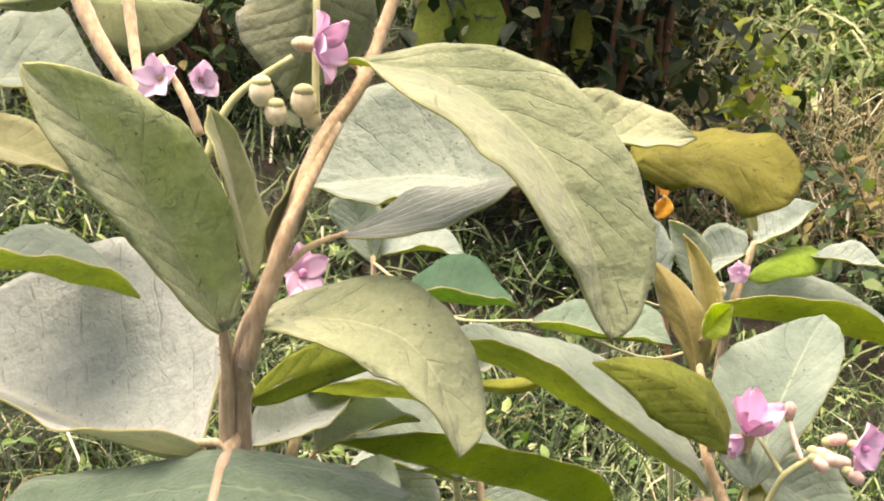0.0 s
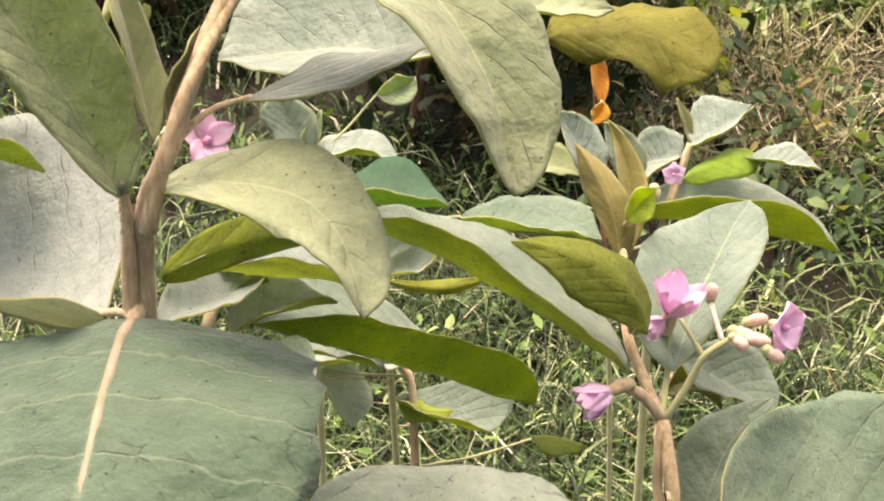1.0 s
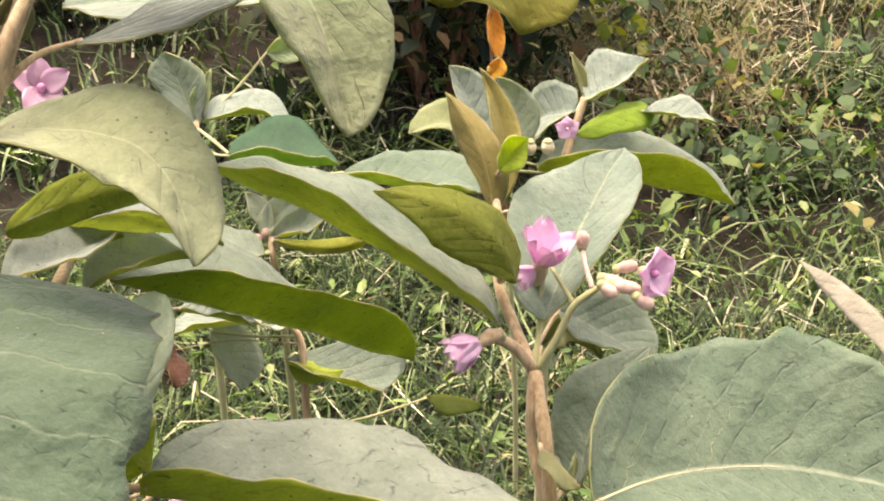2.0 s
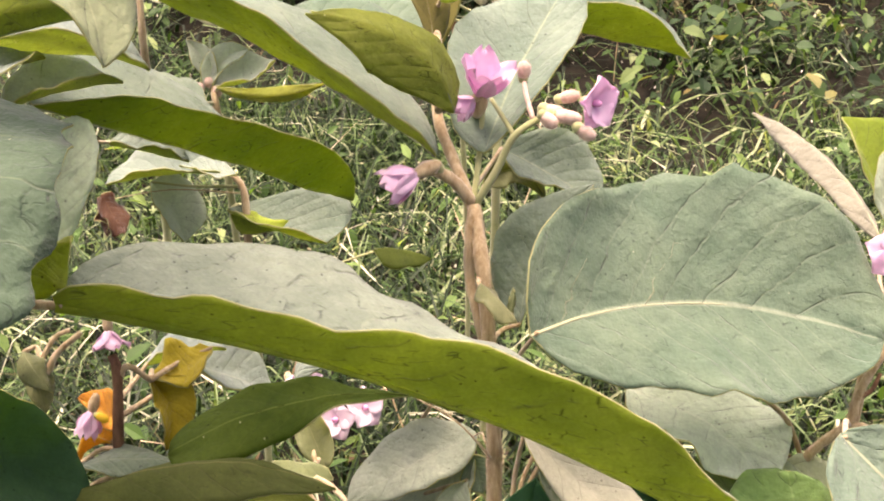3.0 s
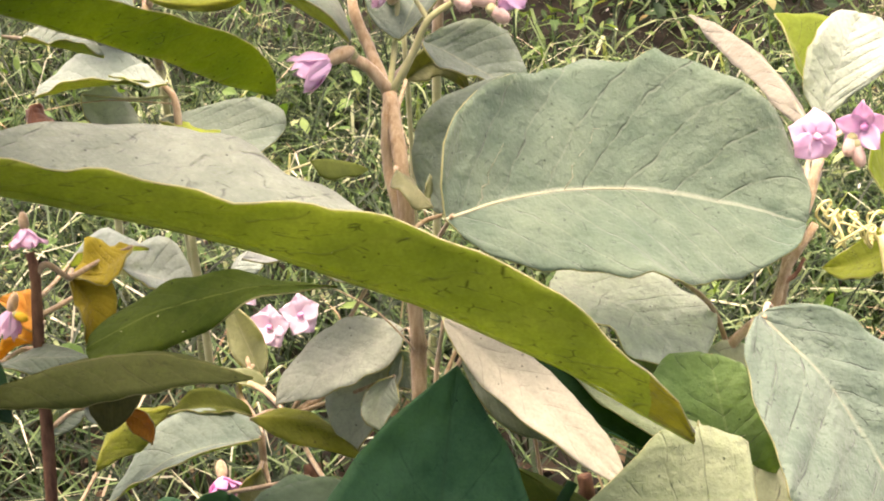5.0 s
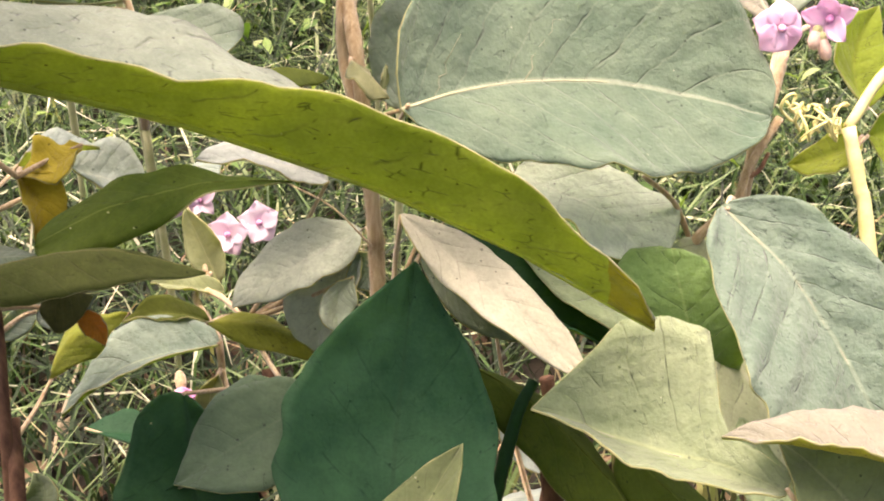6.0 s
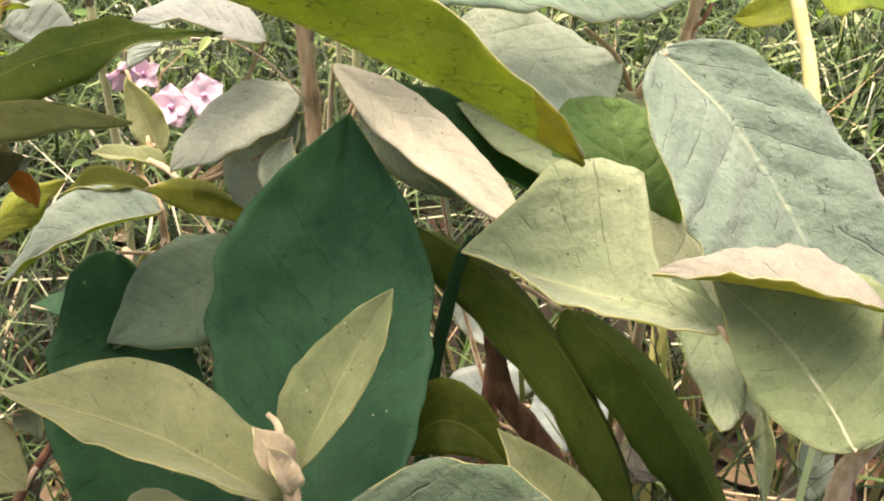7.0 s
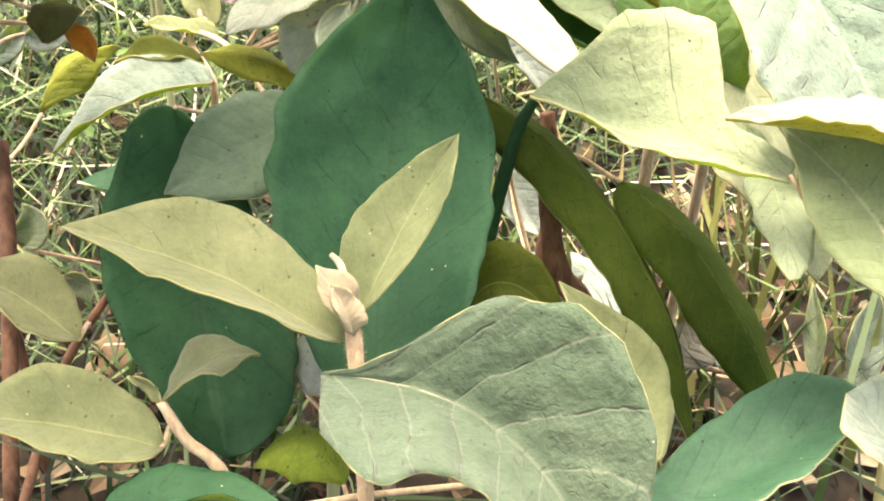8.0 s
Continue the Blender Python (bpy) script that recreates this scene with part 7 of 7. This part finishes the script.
LIME = island_mix("lime_leaves", [(0.0, (0.16, 0.24, 0.05)), (0.6, (0.28, 0.38, 0.08)), (1.0, (0.48, 0.52, 0.14))], 0.6, (1.3, 1.3, 0.4), 0.4)
HERB = island_mix("herb_leaves", [(0.0, (0.04, 0.09, 0.025)), (0.5, (0.09, 0.18, 0.045)), (0.85, (0.20, 0.31, 0.09)), (1.0, (0.38, 0.44, 0.22))], 0.6, (1.3, 1.4, 0.4), 0.35)
STRAW = island_mix("dry_stalks", [(0.0, (0.20, 0.13, 0.07)), (0.5, (0.40, 0.29, 0.16)), (1.0, (0.60, 0.50, 0.34))], 0.8)
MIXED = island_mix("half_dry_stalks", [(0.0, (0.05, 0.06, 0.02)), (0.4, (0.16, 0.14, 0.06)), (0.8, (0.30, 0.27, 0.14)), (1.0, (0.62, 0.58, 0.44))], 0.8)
DARKLEAF = island_mix("brush_leaves", [(0.0, (0.02, 0.05, 0.018)), (0.6, (0.05, 0.105, 0.035)), (0.9, (0.15, 0.22, 0.07)), (1.0, (0.28, 0.20, 0.08))], 0.6, (1.3, 1.4, 0.5), 0.3)


def blades(name, spots, lengths, widths, droop, mat, label, category, seed, upright=0.35, steps=4):
    """Many bent, tapering blades in one mesh."""
    rng = np.random.default_rng(seed)
    n = len(spots)
    yaw = rng.uniform(0, 2 * np.pi, n)
    out = np.stack([np.cos(yaw), np.sin(yaw), np.zeros(n)], 1)
    side = np.stack([-np.sin(yaw), np.cos(yaw), np.zeros(n)], 1)
    lean = rng.uniform(0.05, 1, n) * upright * 2
    verts, faces = [], []
    for k in range(steps):
        s = k / steps
        ang = lean + droop * s * rng.uniform(0.6, 1.3, n)
        c = spots + out * (lengths * s * np.sin(ang))[:, None] + np.array((0, 0, 1)) * (lengths * s * np.cos(ang))[:, None]
        w = widths * (1 - 0.55 * s) * 0.5
        verts += [c - side * w[:, None], c + side * w[:, None]]
    ang = lean + droop
    verts.append(spots + out * (lengths * np.sin(ang))[:, None] + np.array((0, 0, 1)) * (lengths * np.cos(ang))[:, None])
    v = np.concatenate(verts)
    i = np.arange(n)
    for k in range(steps - 1):
        a, b, c, d = (2 * k) * n + i, (2 * k + 1) * n + i, (2 * k + 3) * n + i, (2 * k + 2) * n + i
        faces.append(np.stack([a, b, c, d], 1))
    quads = np.concatenate(faces).tolist()
    tris = np.stack([(2 * steps - 2) * n + i, (2 * steps - 1) * n + i, 2 * steps * n + i], 1).tolist()
    ob = link(name, v, quads + tris, [mat], smooth=False)
    return tagged(ob, label, category, kind="stuff")


def leaflets(name, spots, lengths, mat, label, category, seed, broad=0.5, level=0.6, as_part=None):
    """Many small folded pointed leaves in one mesh."""
    rng = np.random.default_rng(seed)
    n = len(spots)
    yaw, dip = rng.uniform(0, 2 * np.pi, n), rng.normal(-0.2, level, n)
    ax = np.stack([np.cos(yaw) * np.cos(dip), np.sin(yaw) * np.cos(dip), np.sin(dip)], 1)
    sd = np.stack([-np.sin(yaw), np.cos(yaw), rng.normal(0, 0.35, n)], 1)
    up = np.cross(ax, sd)
    L, W = lengths[:, None], lengths[:, None] * broad * rng.uniform(0.7, 1.2, n)[:, None]
    pts = [spots, spots + ax * L * 0.3 + sd * W * 0.42 + up * L * 0.06, spots + ax * L * 0.35, spots + ax * L * 0.3 - sd * W * 0.42 + up * L * 0.06,
           spots + ax * L * 0.66 + sd * W * 0.33 + up * L * 0.03, spots + ax * L * 0.7 - up * L * 0.03, spots + ax * L * 0.66 - sd * W * 0.33 + up * L * 0.03,
           spots + ax * L - up * L * 0.14]
    v = np.concatenate(pts)
    i = np.arange(n)
    q = lambda *k: np.stack([k_ * n + i for k_ in k], 1).tolist()
    faces = q(0, 1, 2) + q(0, 2, 3) + q(1, 4, 5, 2) + q(2, 5, 6, 3) + q(4, 7, 5) + q(5, 7, 6)
    ob = link(name, v, faces, [mat], smooth=False, parent=as_part)
    return ob if as_part is not None else tagged(ob, label, category, kind="stuff")


def scatter(n, x0, x1, y0, y1, seed, clump=0.0, near=1.0):
    rng = np.random.default_rng(seed)
    y = y0 + (y1 - y0) * rng.uniform(0, 1, n) ** near
    x = rng.uniform(x0, x1, n) * (0.35 + 0.65 * (y - y0 + 1) / (y1 - y0 + 1)) if near > 1.01 else rng.uniform(x0, x1, n)
    if clump:
        cx, cy = rng.uniform(x0, x1, 160), rng.uniform(y0, y1, 160)
        k = rng.integers(0, 160, n)
        take = rng.uniform(0, 1, n) < clump
        x = np.where(take, cx[k] + rng.normal(0, 0.07, n), x)
        y = np.where(take, cy[k] + rng.normal(0, 0.07, n), y)
    z = np.array([ground_height(a, b) for a, b in zip(x, y)])
    return np.stack([x, y, z], 1), rng


spots, rng = scatter(14000, -0.9, 1.7, 0.75, 2.6, 1, clump=0.8)
spots = np.concatenate([spots, scatter(2200, -0.7, 0.9, 0.8, 1.5, 77, clump=0.5)[0]])
# grass thinned under the shrubs and at the bare hollow, so darkened soil shows
under_shrubs = np.where(spots[:, 1] < 1.45, 0.6, 1.0)
under_shrubs = np.where((spots[:, 0] > 0.2) & (spots[:, 0] < 0.75) & (spots[:, 1] < 1.3), 0.22, under_shrubs)
under_shrubs = np.where(np.hypot((spots[:, 0] - 0.88) / 0.36, (spots[:, 1] - 2.5) / 0.3) < 1, 0.25, under_shrubs)
spots = spots[rng.uniform(0, 1, len(spots)) < under_shrubs]
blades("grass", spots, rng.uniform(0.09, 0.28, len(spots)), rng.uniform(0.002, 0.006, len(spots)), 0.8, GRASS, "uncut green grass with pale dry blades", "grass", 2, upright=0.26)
# half-dry stalks, browner than the grass to put shade under the shrubs
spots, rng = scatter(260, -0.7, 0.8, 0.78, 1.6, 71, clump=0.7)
blades("dry_grass", spots, rng.uniform(0.06, 0.24, len(spots)), rng.uniform(0.0015, 0.004, len(spots)), 0.7, MIXED, "half-dry thin stalks, browned for the shade under the shrubs", "grass", 72, upright=0.55)
spots, rng = scatter(800, 0.35, 1.6, 1.5, 2.55, 73, clump=0.8)
blades("broad_grass", spots, rng.uniform(0.16, 0.34, len(spots)), rng.uniform(0.005, 0.010, len(spots)), 1.7, BROAD_GRASS, "broad arching pale green grass blades", "grass", 74, upright=0.3, steps=6)
spots, rng = scatter(700, -0.5, 0.6, 1.5, 2.5, 75, clump=0.8)
blades("broad_grass", spots, rng.uniform(0.14, 0.28, len(spots)), rng.uniform(0.004, 0.008, len(spots)), 1.6, BROAD_GRASS, "broad arching pale green grass blades", "grass", 76, upright=0.3, steps=6)
spots, rng = scatter(30000, -2.0, 3.4, 2.4, 7.5, 3, clump=0.7)
# a gap of bare dark earth behind the broad grass
gap = (spots[:, 1] < 2.75) & (spots[:, 0] > 0.45) & (rng.uniform(0, 1, len(spots)) < 0.9)
spots = spots[~gap]
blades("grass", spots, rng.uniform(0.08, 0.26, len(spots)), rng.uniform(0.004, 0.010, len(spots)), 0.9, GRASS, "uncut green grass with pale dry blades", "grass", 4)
spots, rng = scatter(300, -1.2, 2.2, 0.9, 3.0, 5, clump=0.3)
blades("dry_grass", spots, rng.uniform(0.10, 0.28, len(spots)), rng.uniform(0.002, 0.004, len(spots)), 0.5, STRAW, "dry straw-coloured stalks in the grass", "grass", 6, upright=0.6)
# the open field all round
spots, rng = scatter(120000, -7.0, 8.0, -5.5, 12.0, 61, clump=0.2)
keep = ~((spots[:, 0] > -0.9) & (spots[:, 0] < 1.7) & (spots[:, 1] > 0.7) & (spots[:, 1] < 7.5))
spots = spots[keep]
blades("grass", spots, rng.uniform(0.12, 0.38, len(spots)), rng.uniform(0.006, 0.013, len(spots)), 0.9, GRASS, "uncut green grass with pale dry blades", "grass", 62, steps=3)
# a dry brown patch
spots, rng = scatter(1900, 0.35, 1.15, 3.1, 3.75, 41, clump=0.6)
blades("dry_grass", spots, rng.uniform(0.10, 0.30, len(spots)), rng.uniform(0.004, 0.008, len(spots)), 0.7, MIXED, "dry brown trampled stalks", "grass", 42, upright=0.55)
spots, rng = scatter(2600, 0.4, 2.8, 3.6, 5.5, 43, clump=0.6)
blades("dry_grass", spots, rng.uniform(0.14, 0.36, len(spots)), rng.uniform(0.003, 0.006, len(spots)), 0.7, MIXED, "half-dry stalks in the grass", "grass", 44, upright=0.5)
SEEDS = island_mix("grass_seed_heads", [(0.0, (0.22, 0.20, 0.10)), (0.6, (0.40, 0.38, 0.24)), (1.0, (0.70, 0.68, 0.55))], 0.8)
spots, rng = scatter(6500, -1.2, 2.6, 1.6, 4.6, 51, clump=0.4)
spots[:, 2] += rng.uniform(0.05, 0.24, len(spots))
leaflets("seed_heads", spots, rng.uniform(0.003, 0.009, len(spots)), SEEDS, "tiny pale seed heads among the grass", "grass", 52, broad=0.4)
spots, rng = scatter(3600, -1.0, 2.0, 1.3, 3.2, 7, clump=0.6)
spots[:, 2] += rng.uniform(0.02, 0.16, len(spots))
leaflets("herbs", spots, rng.uniform(0.012, 0.04, len(spots)), HERB, "low weeds with small green leaves", "weeds", 8)
spots, rng = scatter(800, 0.5, 2.0, 2.5, 3.2, 31, clump=0.85)
spots[:, 2] += rng.uniform(0.05, 0.30, len(spots))
leaflets("herbs", spots, rng.uniform(0.02, 0.055, len(spots)), DARKLEAF, "dark green broad-leaved weeds", "weeds", 32, broad=0.7, level=0.45)
spots, rng = scatter(9000, 0.5, 3.6, 3.6, 8.0, 9, clump=0.7)
spots[:, 2] += rng.uniform(0.05, 0.55, len(spots)) * np.clip((spots[:, 0] - 0.5) / 1.0, 0.15, 1)
leaflets("herbs", spots, rng.uniform(0.02, 0.06, len(spots)), HERB, "tall bright green weeds with small leaves", "weeds", 10)
spots, rng = scatter(3600, 0.95, 2.8, 3.9, 5.8, 11, clump=0.75)
blades("broad_grass", spots + np.array((0, 0, 0.05)), rng.uniform(0.12, 0.30, len(spots)), rng.uniform(0.012, 0.026, len(spots)), 1.8, BROAD_GRASS, "broad arching pale green grass blades", "grass", 12, upright=0.4, steps=6)
spots, rng = scatter(70, 0.66, 0.82, 3.3, 3.5, 13)
spots[:, 2] += rng.uniform(0.10, 0.42, len(spots))
leaflets("climber_leaves", spots, rng.uniform(0.03, 0.08, len(spots)), LIME, "yellow-green climbing leaves on the bush", "weeds", 14, broad=0.9, level=0.8)


# dead leaves and upright stalks on the earth under the shrubs
LITTER = island_mix("leaf_litter", [(0.0, (0.03, 0.018, 0.01)), (0.5, (0.10, 0.06, 0.03)), (0.85, (0.17, 0.125, 0.07)), (1.0, (0.34, 0.29, 0.2))], 0.85)
spots, rng = scatter(900, -0.5, 0.9, 0.6, 1.5, 81)
spots[:, 2] += rng.uniform(0.004, 0.02, len(spots))
leaflets("leaf_litter", spots, rng.uniform(0.015, 0.06, len(spots)), LITTER, "dead brown leaves lying on the earth", "litter", 82, broad=0.55, level=0.25)
STALKS = island_mix("green_stalks", [(0.0, (0.05, 0.07, 0.02)), (0.5, (0.16, 0.20, 0.05)), (0.8, (0.28, 0.22, 0.11)), (1.0, (0.36, 0.40, 0.12))], 0.7)
spots, rng = scatter(70, 0.36, 0.72, 0.78, 1.1, 83)
blades("stalks", spots, rng.uniform(0.12, 0.30, len(spots)), rng.uniform(0.004, 0.011, len(spots)), 0.15, STALKS, "upright green and brown stalks under the shrubs", "stalks", 84, upright=0.14, steps=5)


def brush(base, width, height, n, seed, label, size=0.10, mat=DARKLEAF):
    """A tangled bush: bare stems and hanging leaves with dark gaps between them."""
    rng = np.random.default_rng(seed)
    ob = plant("bush", base, label, "bush")
    b = np.array(base)
    ends = []
    for k in range(14):
        x0, y0 = rng.uniform(-width, width) * 0.7, rng.uniform(-0.25, 0.25)
        lean = rng.normal(0, 0.18, 2)
        top = b + np.array((x0 + lean[0], y0 + lean[1], height * rng.uniform(0.7, 1.1)))
        foot = b + np.array((x0, y0, -0.02))
        tube("stem", [foot, (foot + top) / 2 + rng.normal(0, 0.05, 3), top], rng.uniform(0.008, 0.018), 0.004, STEM_RED, ob, n=10, sides=6)
        ends.append((foot, top))
    s = np.array([ends[k][0] + (ends[k][1] - ends[k][0]) * u for k, u in zip(rng.integers(0, 14, n), rng.uniform(0.15, 1.05, n))])
    s += rng.normal(0, 1, (n, 3)) * np.array((0.16, 0.14, 0.08))
    leaflets("foliage", s, rng.uniform(0.5, 1.3, n) * size, mat, "", "", seed + 1, broad=0.7, level=0.7, as_part=ob)
    return ob


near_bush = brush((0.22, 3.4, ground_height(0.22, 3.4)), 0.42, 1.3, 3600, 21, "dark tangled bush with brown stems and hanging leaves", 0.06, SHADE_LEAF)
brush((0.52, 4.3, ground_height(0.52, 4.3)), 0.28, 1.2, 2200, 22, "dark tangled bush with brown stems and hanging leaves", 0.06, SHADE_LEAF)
brush((-0.9, 4.2, ground_height(-0.9, 4.2)), 0.8, 1.2, 3200, 23, "tangled green bush behind the shrubs", 0.06)
brush((1.9, 5.2, ground_height(1.9, 5.2)), 0.8, 1.1, 3200, 24, "bright green leafy bush", 0.065, HERB)
brush((3.3, 6.4, ground_height(3.3, 6.4)), 0.9, 1.3, 3200, 25, "bright green leafy bush", 0.045, HERB)
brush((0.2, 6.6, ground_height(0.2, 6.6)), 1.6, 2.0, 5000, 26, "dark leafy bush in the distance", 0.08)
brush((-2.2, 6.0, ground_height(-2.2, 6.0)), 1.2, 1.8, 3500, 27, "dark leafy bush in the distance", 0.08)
# broad leaves hanging from the bush
leaf(near_bush, (-0.0130, 3.1000, 0.6920), (-0.0200, 3.0800, 0.5870), (-0.0360, 3.0500, 0.5170), (-0.0590, 3.1000, 0.5850), (0.0220, 3.0600, 0.5930), seed=154, top=TEAL_SATIN, full=0.4, fold=0.1, stalk=(0.0270, 3.3000, 0.8420))
leaf(near_bush, (0.0830, 3.1200, 0.6880), (0.0830, 3.1000, 0.5920), (0.0900, 3.0700, 0.5170), (0.0300, 3.1200, 0.5910), (0.1380, 3.0800, 0.5920), seed=155, top=TEAL_SATIN, full=0.4, fold=0.1, stalk=(0.1230, 3.3000, 0.8380))
leaf(near_bush, (0.3120, 3.1500, 0.6200), (0.3050, 3.1200, 0.5520), (0.2950, 3.1000, 0.4820), (0.2840, 3.1300, 0.5500), (0.3300, 3.1200, 0.5460), seed=156, top=UNDER_DARK, full=0.4, fold=0.1, stalk=(0.3520, 3.3000, 0.7700))
